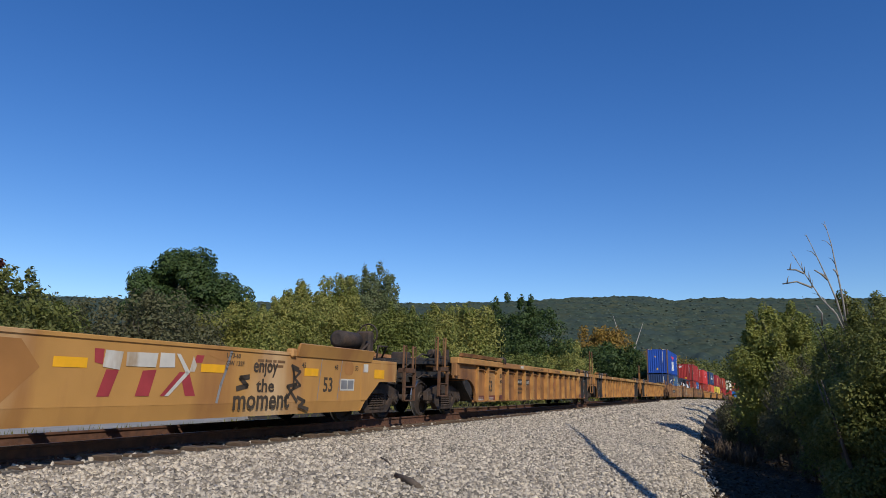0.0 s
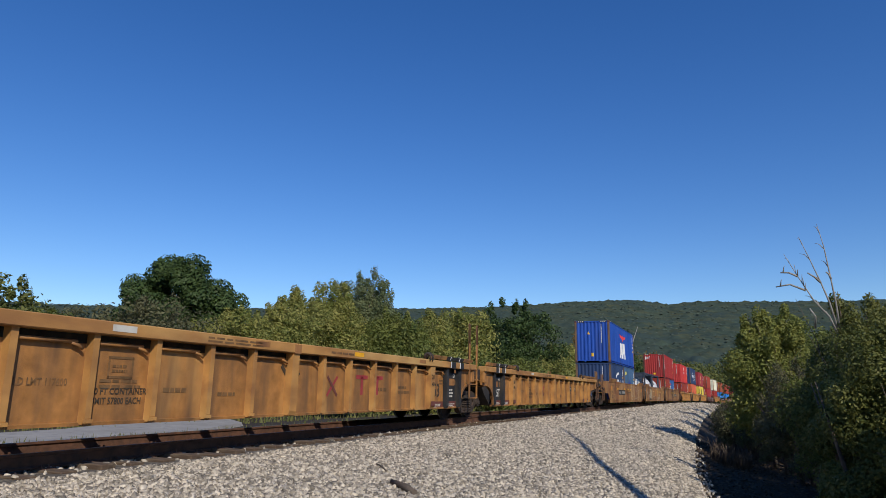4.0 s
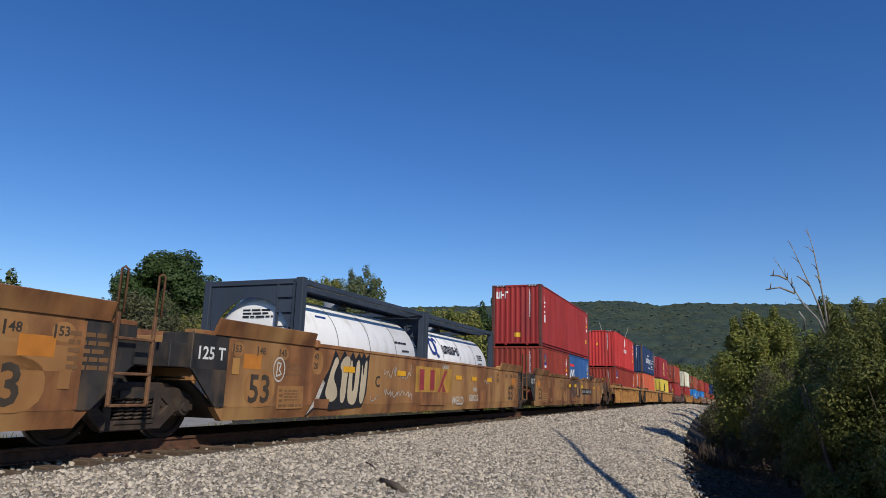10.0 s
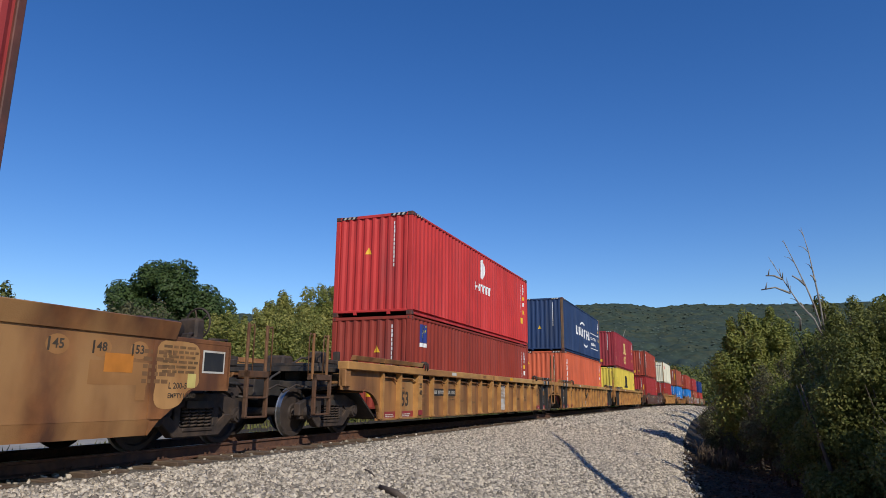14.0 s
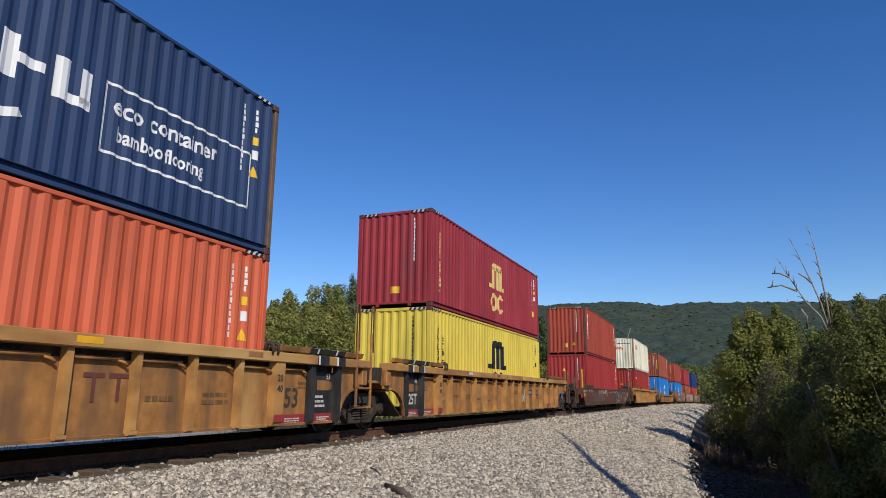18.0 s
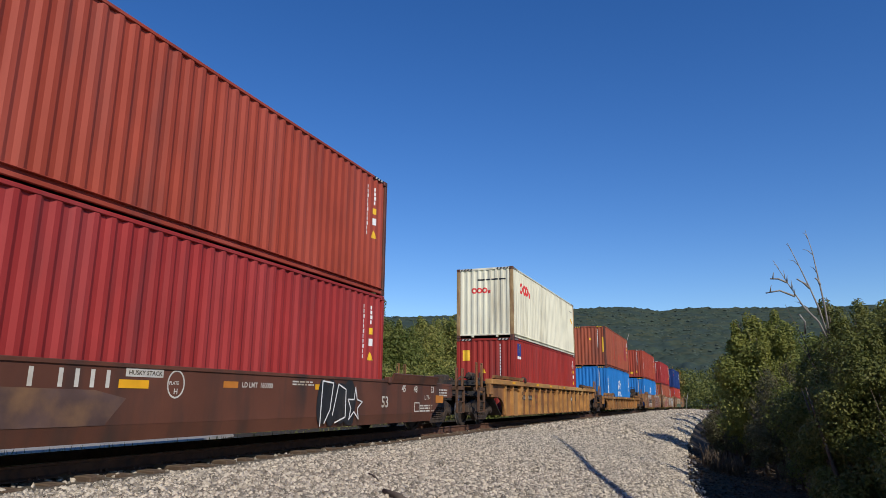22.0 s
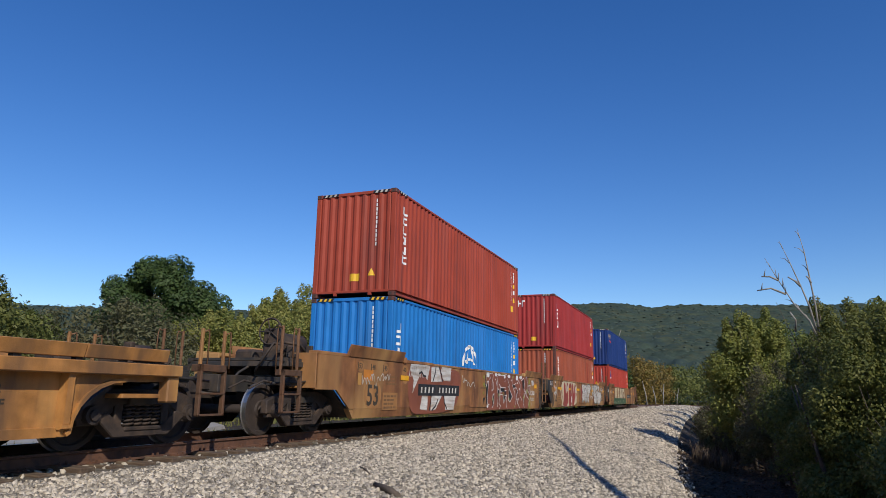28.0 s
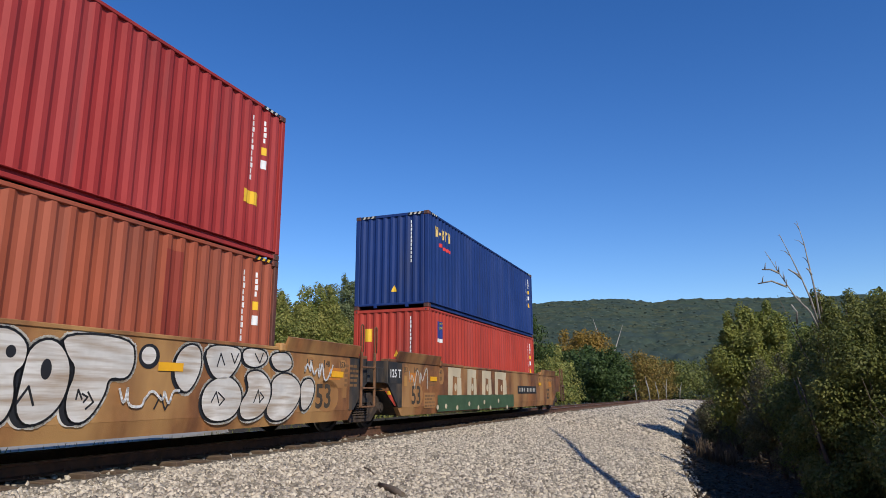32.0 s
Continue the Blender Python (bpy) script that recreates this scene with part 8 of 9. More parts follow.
    flat_mark(r, "graffiti", Marks().stroke([(-2.85, 0.95), (-2.7, 1.18), (-2.84, 1.36), (-2.78, 1.44), (-2.7, 1.36), (-2.6, 1.42), (-2.54, 1.32), (-2.7, 1.16)], 0.02).text("//633", -3.5, 1.34, 0.12), M["fadestencil"], -1.507)
    flat_mark(r, "graffiti", loops(Marks(), -4.1, 0.98, 1.3, 0.2, 5, 4, 0.02), M["fadestencil"], -1.507)
    flat_mark(r, "graffiti", loops(Marks(), 1.62, 1.2, 0.25, 0.3, 2, 9, 0.02), M["fadestencil"], -1.507)
    for x, z in ((-0.12, 1.16), (1.75, 1.13), (-1.6, 1.14)):
        flat_mark(r, "reflector", Marks().rect(x, z, 0.55, 0.15), M["sticker"], -1.514)
    for a, b in ((-5.9, -2.13), (-1.03, 0.94), (2.05, 4.06)):
        bm = bmesh.new()
        prism(bm, [(-1.45, 1.57), (-1.535, 1.57), (-1.60, 1.70), (-1.56, 1.715)], a, b, axis="x")
        part("hinged_flap", bm, M["ochre"], r, "flared flap along the rim")
    flat_mark(r, "bleached_patch", Marks().soft([(-2.75, 0.42), (-2.95, 0.75), (-2.65, 0.98), (-2.3, 0.92), (-1.95, 0.86), (-1.92, 0.5), (-2.2, 0.42)]).soft([(-4.4, 0.5), (-4.5, 1.2), (-3.7, 1.3), (-3.2, 0.9), (-3.4, 0.45)]).soft([(5.6, 0.6), (5.7, 1.4), (6.2, 1.42), (6.1, 0.6)]), M["tan"], -1.5035)
    flat_mark(r, "bleached_patch", Marks().soft([(8.42, 0.66), (8.47, 1.05), (8.40, 1.54), (8.85, 1.57), (9.30, 1.53), (9.27, 1.18), (9.33, 0.92), (9.05, 0.86), (8.98, 0.66), (8.7, 0.58)]), M["logotan"], -1.5035)
    flat_mark(r, "notice", Marks().lines(8.55, 1.10, 0.70, 0.42, 6, 12), M["fadestencil"], -1.506)
    flat_mark(r, "stencil", Marks().text("L 200-5", 8.70, 0.88, 0.09).text("EMPTY LOAD", 8.70, 0.75, 0.07), M["stencil"], -1.506)
    flat_mark(r, "label_card", Marks().rect(9.06, 0.90, 0.17, 0.2), M["lemoncard"], -1.508)
    flat_mark(r, "data_plate", Marks().rect(9.35, 1.12, 0.5, 0.34), M["dullwhite"], -1.506)
    flat_mark(r, "data_plate", Marks().rect(9.38, 1.15, 0.44, 0.28), M["blackpaint"], -1.509)
    MOVERS.append((r, UC, Matrix()))

    # three ribbed mustard cars
    for U, ends, last, dk, pl, sd in ((UD, ("coupler", "joint"), False, (False, True), -5.0, 31), (UE, ("joint", "joint"), False, (True, True), None, 32), (UF, ("joint", "coupler"), True, (True, False), 3.1, 33)):
        r = rib_car("mustard ribbed well car with dark end panels and red bands", "mustard" if U != UD else "oldochre", ends, last, black_panels=dk, chord="brightpaint")
        rib_marks(r, dk, 1, sd, pl)
        if U == UD:
            flat_mark(r, "graffiti", loops(Marks().rect(1.1, 0.45, 0.8, 0.85), 1.1, 0.5, 0.8, 0.7, 3, 3, 0.06), M["silver"], -1.414)
        if U == UE:
            tag = Marks()
            for pts in (((-1.97, 0.41), (-1.91, 0.68)), ((-2.02, 0.68), (-1.75, 0.71)), ((-1.80, 0.41), (-1.56, 0.44), (-1.63, 0.68)), ((-1.53, 0.42), (-1.54, 0.69), (-1.30, 0.64), (-1.52, 0.54)), ((-1.31, 0.41), (-1.25, 0.62), (-1.15, 0.42), (-1.10, 0.67)), ((-1.02, 0.42), (-1.16, 0.70), (-0.87, 0.82)), ((-1.07, 1.09), (-0.98, 0.76), (-0.84, 0.79)), ((-1.10, 0.91), (-0.84, 0.99))):
                tag.stroke(pts, 0.028)
            flat_mark(r, "graffiti", tag, M["white"], -1.414, "white scrawled tag")
            bm = bmesh.new()
            tube(bm, [(-2.05, -1.50, 1.32), (-1.78, -1.50, 0.96), (-1.42, -1.50, 0.79), (-1.15, -1.50, 1.00), (-0.95, -1.50, 1.32)], 0.026, 7)
            part("hanging_hose", bm, M["black"], r, "black hose hanging in a loop")
            flat_mark(r, "logo_block", Marks().rect(2.3, 1.1, 0.32, 0.06).rect(2.43, 0.8, 0.06, 0.3).rect(2.68, 1.1, 0.32, 0.06).rect(2.81, 0.8, 0.06, 0.3), M["maroonband"], -1.414)
        if U == UF:
            g = loops(Marks(), 2.1, 0.55, 0.75, 0.6, 5, 4, 0.04)
            flat_mark(r, "graffiti", g, M["white"], -1.414, "white spiky scrawl")
            flat_mark(r, "stencil", Marks().text("NWG33C", 1.15, 0.95, 0.12), M["fadestencil"], -1.413)
        MOVERS.append((r, U, Matrix()))

    # brown plain-sided single car
    r = smooth_car("dark brown plain-sided well car with pale stencils", "brown", ("coupler", "coupler"), True, 1.22, 1.40, dark_ends=False)
    y = -1.504
    flat_mark(r, "white_stencil", Marks().text("53", -8.1, 1.0, 0.15).text("48", -7.3, 1.0, 0.15).text("45", -6.75, 1.0, 0.15).text("40", -6.2, 1.02, 0.12).text("20", -6.2, 0.85, 0.12).text("45", 6.6, 0.98, 0.17).text("48", 7.3, 0.98, 0.17).text("53", 8.4, 0.98, 0.17)
              .text("53", 5.55, 0.62, 0.26).text("LD LMT  160000", 0.6, 0.98, 0.09).text("L 73-4", 8.0, 0.8, 0.12).lines(-9.0, 1.0, 0.7, 0.12, 2, 3).lines(9.0, 0.9, 0.6, 0.22, 3, 4).lines(7.7, 0.5, 0.9, 0.2, 3, 5).lines(2.0, 1.05, 0.7, 0.1, 2, 8), M["dullwhite"], y)
    nb = Marks()
    for k, x in enumerate((-4.05, -3.8, -3.55, -3.1, -2.72, -2.5, -2.28, -2.05)):
        nb.rect(x, 0.93, 0.06, 0.22)
    flat_mark(r, "number_bar", nb, M["dullwhite"], y)
    flat_mark(r, "round_stencil", Marks().ring(-0.85, 1.0, 0.17, 0.2, 0.025).text("PLATE", -0.98, 0.99, 0.05).text("H", -0.88, 0.86, 0.08), M["dullwhite"], y)
    flat_mark(r, "maker_plate", Marks().rect(-1.75, 1.08, 0.65, 0.11), M["dullwhite"], y)
    flat_mark(r, "maker_plate", Marks().text("HUSKY STACK", -1.7, 1.105, 0.06, 1.1), M["stencil"], y - 0.003)
    flat_mark(r, "reflector", Marks().rect(-1.85, 0.93, 0.5, 0.11).rect(2.75, 0.98, 0.2, 0.1), M["reflector"], y - 0.002)
    flat_mark(r, "orange_panel", Marks().rect(-8.95, 0.76, 0.65, 0.2).rect(0.15, 0.97, 0.35, 0.1).rect(8.75, 0.72, 0.55, 0.2), M["orange"], y)
    flat_mark(r, "patch", Marks().poly([(-5.8, 0.47), (-2.0, 0.47), (-1.7, 0.8), (-2.2, 0.9), (-5.6, 0.95)]), M["smoke"], y)
    bubbles(r, 2.9, 0.32, 1.3, 0.85, 4, M["blackpaint"], 9, -1.508)
    g = Marks()
    for pts in ([(2.95, 0.3), (3.0, 1.15), (3.4, 1.12), (3.3, 0.6), (3.1, 0.35)], [(3.4, 0.5), (3.6, 1.1), (3.9, 1.0), (3.9, 0.45), (3.5, 0.35)], [(4.0, 0.8), (4.25, 0.8), (4.3, 1.05), (4.38, 0.8), (4.6, 0.75), (4.4, 0.62), (4.45, 0.4), (4.25, 0.55), (4.05, 0.4), (4.12, 0.62), (4.0, 0.8)]):
        g.stroke(pts, 0.03)
    flat_mark(r, "graffiti", g, M["white"], -1.518)
    flat_mark(r, "data_plate", Marks().rect(7.35, 0.5, 0.32, 0.24), M["dullwhite"], y)
    flat_mark(r, "data_plate", Marks().rect(7.38, 0.53, 0.26, 0.18), M["brown"], y - 0.003)
    MOVERS.append((r, UG1, Matrix()))

    # two single ribbed cars, the second with low sides
    r = rib_car("ochre ribbed single well car with yellow reflectors", "oldochre", ("coupler", "coupler"), True, chord="brightpaint")
    rib_marks(r, (False, False), 0, 41, -5.95, (False, True), "169500", tuple((x, "reflector") for x in (-7.6, -4.1, -1.75, 1.1, 4.1)))
    flat_mark(r, "stencil", Marks().text("48", -7.95, 1.12, 0.13).text("45", -7.02, 1.12, 0.13).ring(-2.85, 0.95, 0.15, 0.18, 0.02).lines(-2.93, 0.88, 0.16, 0.14, 3, 4), M["fadestencil"], -1.413)
    bars(r, "card_holder", M["oldochre"], [(-6.95, -6.62, -1.43, -1.404, 0.74, 0.77), (-6.95, -6.62, -1.43, -1.404, 0.86, 0.88), (-5.75, -5.45, -1.44, -1.404, 0.60, 0.68)], "small steel card holder", 0.004)
    flat_mark(r, "graffiti", loops(loops(Marks(), -4.05, 0.85, 0.72, 0.42, 5, 5, 0.022), -4.05, 0.46, 0.62, 0.42, 4, 8, 0.022), M["ttxred"], -1.414)
    flat_mark(r, "graffiti", loops(Marks().ring(0.40, 1.02, 0.14, 0.14, 0.03).stroke([(0.15, 0.78), (0.45, 0.95), (0.30, 0.72), (0.58, 0.70)], 0.03), 0.12, 0.90, 0.35, 0.26, 4, 5, 0.025), M["white"], -1.414)
    flat_mark(r, "panel_patch", Marks().rect(3.2, 0.9, 0.75, 0.22).rect(4.15, 0.9, 0.7, 0.22), M["blackpaint"], -1.412)
    flat_mark(r, "panel_patch", Marks().rect(3.3, 0.94, 0.24, 0.14).rect(3.62, 0.94, 0.2, 0.14).rect(4.25, 0.92, 0.12, 0.18), M["dullwhite"], -1.416)
    MOVERS.append((r, UH, Matrix()))
    r = rib_car("low-sided mustard well car with ribbed sides", "mustard", ("coupler", "coupler"), True, low=True)
    flat_mark(r, "stencil", Marks().lines(-7.6, 0.6, 0.9, 0.25, 2, 3).lines(2.9, 0.62, 1.2, 0.16, 1, 8).text("L 73 02", 7.0, 0.75, 0.11).text("NW13SF", 6.95, 0.58, 0.11), M["stencil"], -1.384)
    plate(r, -4.6, 0.62, 1.1, 0.2, -1.384, 8)
    flat_mark(r, "graffiti", loops(Marks(), 2.15, 0.42, 0.9, 0.35, 3, 8, 0.04), M["dullwhite"], -1.385)
    flat_mark(r, "data_plate", Marks().rect(5.05, 0.60, 0.56, 0.30), M["dullwhite"], -1.384)
    flat_mark(r, "data_plate", Marks().rect(5.07, 0.68, 0.25, 0.20).rect(5.34, 0.68, 0.25, 0.20).rect(5.07, 0.62, 0.52, 0.04), M["blackpaint"], -1.387)
    part("reflector", Marks().rect(-3.9, 1.04, 0.5, 0.08).rect(0.3, 1.04, 0.5, 0.08).rect(5.0, 1.04, 0.6, 0.08).lay(lambda s, z: Vector((s, -1.594, z))), M["reflector"], r)
    MOVERS.append((r, UI, Matrix()))

    # three plain-sided cars covered in graffiti
    r = smooth_car("rusty ochre plain-sided well car with large silver and red graffiti", "ochre", ("coupler", "joint"), False, brake=-1)
    smooth_marks(r, seed=51, big53=(True, False), strips=(-6.11, 7.52))
    flat_mark(r, "graffiti", loops(Marks(), -8.1, 0.92, 1.4, 0.42, 7, 3, 0.024), M["dullwhite"], -1.507)
    flat_mark(r, "graffiti", Marks().soft([(-5.75, 1.58), (-5.65, 0.9), (-5.5, 0.35), (-4.9, 0.27), (-2.3, 0.32), (-1.75, 0.9), (-1.7, 1.35), (-2.1, 1.56)]), M["sprayred"], -1.505, "dark red haze of spray paint")
    sil = Marks()
    for pts in ([(-5.48, 1.56), (-4.19, 1.58), (-4.39, 1.17), (-4.79, 1.38), (-5.06, 1.13), (-5.37, 0.81), (-5.3, 1.15), (-5.5, 1.37)], [(-4.11, 1.54), (-3.56, 1.58), (-3.32, 1.16), (-4.13, 1.13)], [(-3.32, 1.59), (-2.56, 1.57), (-2.64, 1.18), (-3.17, 1.18), (-3.43, 1.4)], [(-4.87, 0.41), (-4.71, 0.81), (-4.34, 0.81), (-4.36, 0.37)], [(-4.09, 0.81), (-3.23, 0.82), (-3.76, 0.39), (-4.13, 0.36)], [(-3.13, 0.82), (-2.14, 0.83), (-2.35, 0.36), (-3.01, 0.36)]):
        sil.poly(pts)
    for k in range(9):
        x = -5.48 + k * 0.12
        sil.stroke([(x, 1.54), (x - 0.12, 1.25)], 0.04)
    flat_mark(r, "graffiti", sil, M["silver"], -1.508, "silver swollen sprayed letters")
    ln = Marks()
    for pts in ([(-3.78, 1.57), (-3.84, 1.37), (-4.0, 1.14)], [(-3.56, 1.56), (-3.35, 1.35), (-3.28, 1.17)], [(-4.09, 0.81), (-4.12, 0.58), (-4.22, 0.38)], [(-3.62, 0.64), (-3.78, 0.48), (-4.03, 0.37)], [(-3.18, 0.82), (-3.09, 0.56), (-2.87, 0.36)], [(-4.95, 1.33), (-4.79, 1.38), (-4.65, 1.28), (-4.5, 1.27)]):
        ln.stroke(pts, 0.05)
    flat_mark(r, "graffiti", ln, C["ink"], -1.510)
    plate(r, -5.0, 0.76, 3.1, 0.30, -1.512, 4)
    flat_mark(r, "graffiti", loops(Marks(), -1.6, 0.95, 1.3, 0.45, 4, 7, 0.03), M["dullwhite"], -1.506)
    flat_mark(r, "graffiti", Marks().poly([(0.85, 0.3), (0.95, 1.58), (6.4, 1.58), (6.75, 0.95), (6.6, 0.3)]), M["sprayred"], -1.505)
    g, wh, gr = Marks(), Marks(), Marks()
    for pts in (((0.79, 1.07), (0.93, 1.26), (1.05, 1.27), (0.91, 0.60), (0.96, 0.49), (1.15, 0.47)),
            ((0.77, 1.08), (0.76, 1.28), (0.85, 1.55), (1.15, 1.55), (1.39, 1.54), (1.52, 1.57), (1.61, 1.46), (1.48, 1.25), (1.43, 0.94), (1.61, 1.01), (1.61, 1.26)),
            ((1.46, 0.36), (1.49, 0.39), (1.65, 0.47), (1.69, 0.62), (1.71, 0.86), (1.60, 0.81), (1.51, 0.72), (1.65, 0.50)),
            ((1.97, 1.28), (2.18, 0.81), (2.09, 0.38)),
            ((2.04, 1.54), (2.15, 1.16), (2.20, 1.01), (2.34, 0.99), (2.32, 0.82), (2.39, 0.80), (2.38, 0.55), (2.50, 1.09), (2.33, 1.18)),
            ((2.36, 1.19), (2.50, 1.09), (2.76, 1.07), (3.12, 1.08), (3.04, 0.96), (3.24, 0.98)),
            ((2.48, 0.92), (2.69, 0.92)),
            ((2.47, 0.82), (2.73, 0.82)),
            ((3.02, 0.78), (3.28, 0.81), (2.89, 0.52), (2.81, 0.79)),
            ((3.28, 0.81), (3.23, 0.44), (3.32, 0.32)),
            ((2.49, 0.43), (2.35, 0.33)),
            ((2.25, 0.53), (2.46, 0.43)),
            ((3.42, 1.41), (3.65, 1.17), (3.52, 0.62), (3.73, 0.55), (4.07, 0.76), (3.51, 1.14)),
            ((4.06, 1.52), (4.06, 1.22), (4.28, 1.00), (4.42, 0.92), (4.49, 0.45)),
            ((4.28, 1.07), (4.65, 1.10), (4.88, 0.95), (4.68, 0.83), (4.66, 0.63), (5.00, 0.68), (4.76, 0.53), (5.09, 0.33)),
            ((4.28, 1.20), (4.63, 1.27)),
            ((4.92, 1.39), (5.27, 1.24), (5.16, 0.79), (5.48, 0.62)),
            ((5.40, 1.38), (6.05, 1.57), (5.83, 1.05), (6.11, 0.97), (5.77, 0.67), (5.67, 0.48), (5.86, 0.33)),
            ((6.21, 1.58), (6.40, 1.34), (6.23, 0.79), (6.67, 0.61), (6.46, 0.34)),
            ((2.03, 1.53), (2.79, 1.51), (3.32, 1.57)),
            ((5.84, 0.98), (6.10, 0.98)),
            ((5.80, 0.86), (6.08, 0.88)),):
        wh.stroke(pts, 0.026)
    for pts in (((0.80, 1.07), (1.06, 1.26), (0.93, 0.60), (0.96, 0.49), (0.82, 0.51)),
            ((1.58, 1.44), (1.47, 1.25), (1.43, 0.94), (1.46, 1.21)),
            ((1.50, 0.37), (1.67, 0.48), (1.69, 0.84), (1.48, 0.70), (1.54, 0.51)),
            ((2.16, 1.01), (2.34, 0.99), (2.35, 0.65), (2.24, 0.74)),
            ((2.50, 1.06), (2.98, 1.07), (3.03, 0.92), (2.48, 0.93)),
            ((2.99, 0.97), (3.22, 0.97), (3.18, 0.78), (2.93, 0.51), (2.81, 0.79), (3.05, 0.79)),
            ((3.57, 1.15), (4.07, 0.76), (3.72, 0.57), (3.57, 0.64)),
            ((4.10, 1.22), (4.28, 1.07), (4.65, 1.11), (4.42, 1.20)),
            ((4.69, 1.08), (4.88, 0.95), (4.69, 0.74)),
            ((5.59, 1.39), (5.90, 1.44), (5.83, 1.08), (5.65, 1.02)),
            ((5.63, 0.85), (5.87, 0.68), (5.69, 0.45)),
            ((0.47, 0.71), (0.62, 0.71), (0.78, 0.76), (0.59, 0.60), (0.54, 0.47)),
            ((0.68, 1.06), (0.78, 1.06), (0.74, 1.36), (0.85, 1.53), (0.73, 1.47)),):
        g.poly(pts)
    for x, z, p, q in ((0.55, 1.16, 0.09, 0.06), (0.66, 1.08, 0.06, 0.05), (0.55, 1.40, 0.08, 0.06), (2.32, 0.82, 0.09, 0.05), (1.56, 0.66, 0.07, 0.05), (2.83, 0.85, 0.05, 0.08), (3.60, 0.66, 0.09, 0.04), (5.81, 0.73, 0.10, 0.08), (4.40, 0.38, 0.11, 0.03), (6.32, 0.97, 0.13, 0.10), (0.54, 0.86, 0.04, 0.06), (4.22, 1.51, 0.09, 0.07), (6.66, 0.43, 0.13, 0.13), (2.76, 1.56, 0.20, 0.02)):
        gr.oval(x, z, p, q)
    for x, z, p, q in ((1.02, 1.49, 0.15, 0.09), (1.94, 1.52, 0.13, 0.06), (2.34, 1.53, 0.17, 0.05), (3.04, 1.48, 0.11, 0.07), (3.61, 1.51, 0.19, 0.07), (4.76, 1.48, 0.17, 0.10), (5.33, 1.51, 0.21, 0.07), (1.23, 1.38, 0.03, 0.04), (1.16, 1.34, 0.02, 0.02), (1.85, 1.35, 0.03, 0.03), (3.08, 1.32, 0.03, 0.03), (3.93, 1.36, 0.05, 0.03), (4.80, 1.28, 0.05, 0.04), (5.10, 1.05, 0.06, 0.04), (0.93, 0.42, 0.10, 0.05)):
        wh.oval(x, z, p, q)
    flat_mark(r, "graffiti", g, C["ink"], -1.508)
    flat_mark(r, "graffiti", gr, M["spraygreen"], -1.511)
    flat_mark(r, "graffiti", wh, M["white"], -1.514, "white outlines of angular sprayed letters")
    flat_mark(r, "graffiti", Marks().stroke([(6.6, 0.35), (6.75, 0.8), (6.55, 1.1), (6.8, 1.45)], 0.14), M["spraygreen"], -1.508)
    flat_mark(r, "graffiti", Marks().poly([(6.46, 0.98), (6.62, 1.28), (6.93, 1.26), (6.88, 0.84), (6.78, 0.78)]), C["ink"], -1.508)
    slab, rim = Marks(), Marks()
    for pts in ([(6.45, 0.98), (6.53, 1.18), (6.66, 1.24), (6.62, 0.92)], [(6.66, 0.90), (6.71, 1.24), (6.89, 1.22), (6.80, 0.83)]):
        slab.poly(pts)
        rim.stroke(pts + pts[:1], 0.028)
    flat_mark(r, "graffiti", slab, M["sprayred"], -1.511)
    flat_mark(r, "graffiti", rim, M["white"], -1.514)
    flat_mark(r, "graffiti", Marks().text("YB's", 7.06, 1.23, 0.22), M["white"], -1.508)
    flat_mark(r, "graffiti", Marks().text("CARB", 6.93, 0.81, 0.20), M["white"], -1.508)
    flat_mark(r, "graffiti", Marks().text("TORSO", 6.86, 0.58, 0.14).text("?", 7.02, 0.38, 0.14), M["dullwhite"], -1.508)
    MOVERS.append((r, UJ, Matrix()))
    r = smooth_car("rusty ochre plain-sided well car with red, cream and silver bubble graffiti", "ochre", ("joint", "joint"), False)
    flat_mark(r, "soot_patch", Marks().poly([(-8.95, 1.58), (-8.1, 1.56), (-7.98, 1.2), (-8.12, 0.9), (-8.02, 0.55), (-8.12, 0.32), (-8.28, 0.32), (-8.45, 0.95), (-8.95, 1.0)]), M["black"], -1.503)
    flat_mark(r, "stencil", Marks().text("125 T", -8.81, 1.31, 0.18), M["white"], -1.514)
    smooth_marks(r, seed=52, strips=(-7.11, -6.65, -4.32, -2.09, -1.66, 3.01, 7.65))
    flat_mark(r, "graffiti", Marks().soft([(-6.6, 1.15), (-6.25, 1.2), (-5.98, 1.57), (-4.9, 1.58), (-3.4, 1.57), (-2.1, 1.52), (-1.85, 1.15), (-2.0, 0.75), (-2.2, 0.3), (-6.4, 0.27), (-6.05, 0.5), (-6.3, 0.7), (-6.35, 1.0)]), M["spraycream"], -1.505, "cream field of a large sprayed piece")
    red = Marks()
    for pts in ([(-6.0, 0.3), (-5.62, 0.65), (-5.55, 1.5), (-5.15, 1.52), (-5.1, 0.95), (-4.85, 0.95), (-4.8, 1.5), (-4.45, 1.52), (-4.5, 0.9), (-4.6, 0.3)], [(-4.45, 0.3), (-4.3, 1.2), (-4.1, 1.5), (-3.45, 1.5), (-3.55, 1.1), (-3.4, 0.7), (-3.6, 0.3)],
                [(-3.5, 0.3), (-3.32, 0.7), (-3.4, 1.5), (-3.0, 1.5), (-2.95, 0.9), (-2.8, 1.1), (-2.6, 1.48), (-2.2, 1.44), (-2.3, 1.05), (-2.75, 0.5), (-2.95, 0.3)]):
        red.poly(round_off(pts, 1))
    flat_mark(r, "graffiti", red, M["sprayred2"], -1.508, "red swollen sprayed letters")
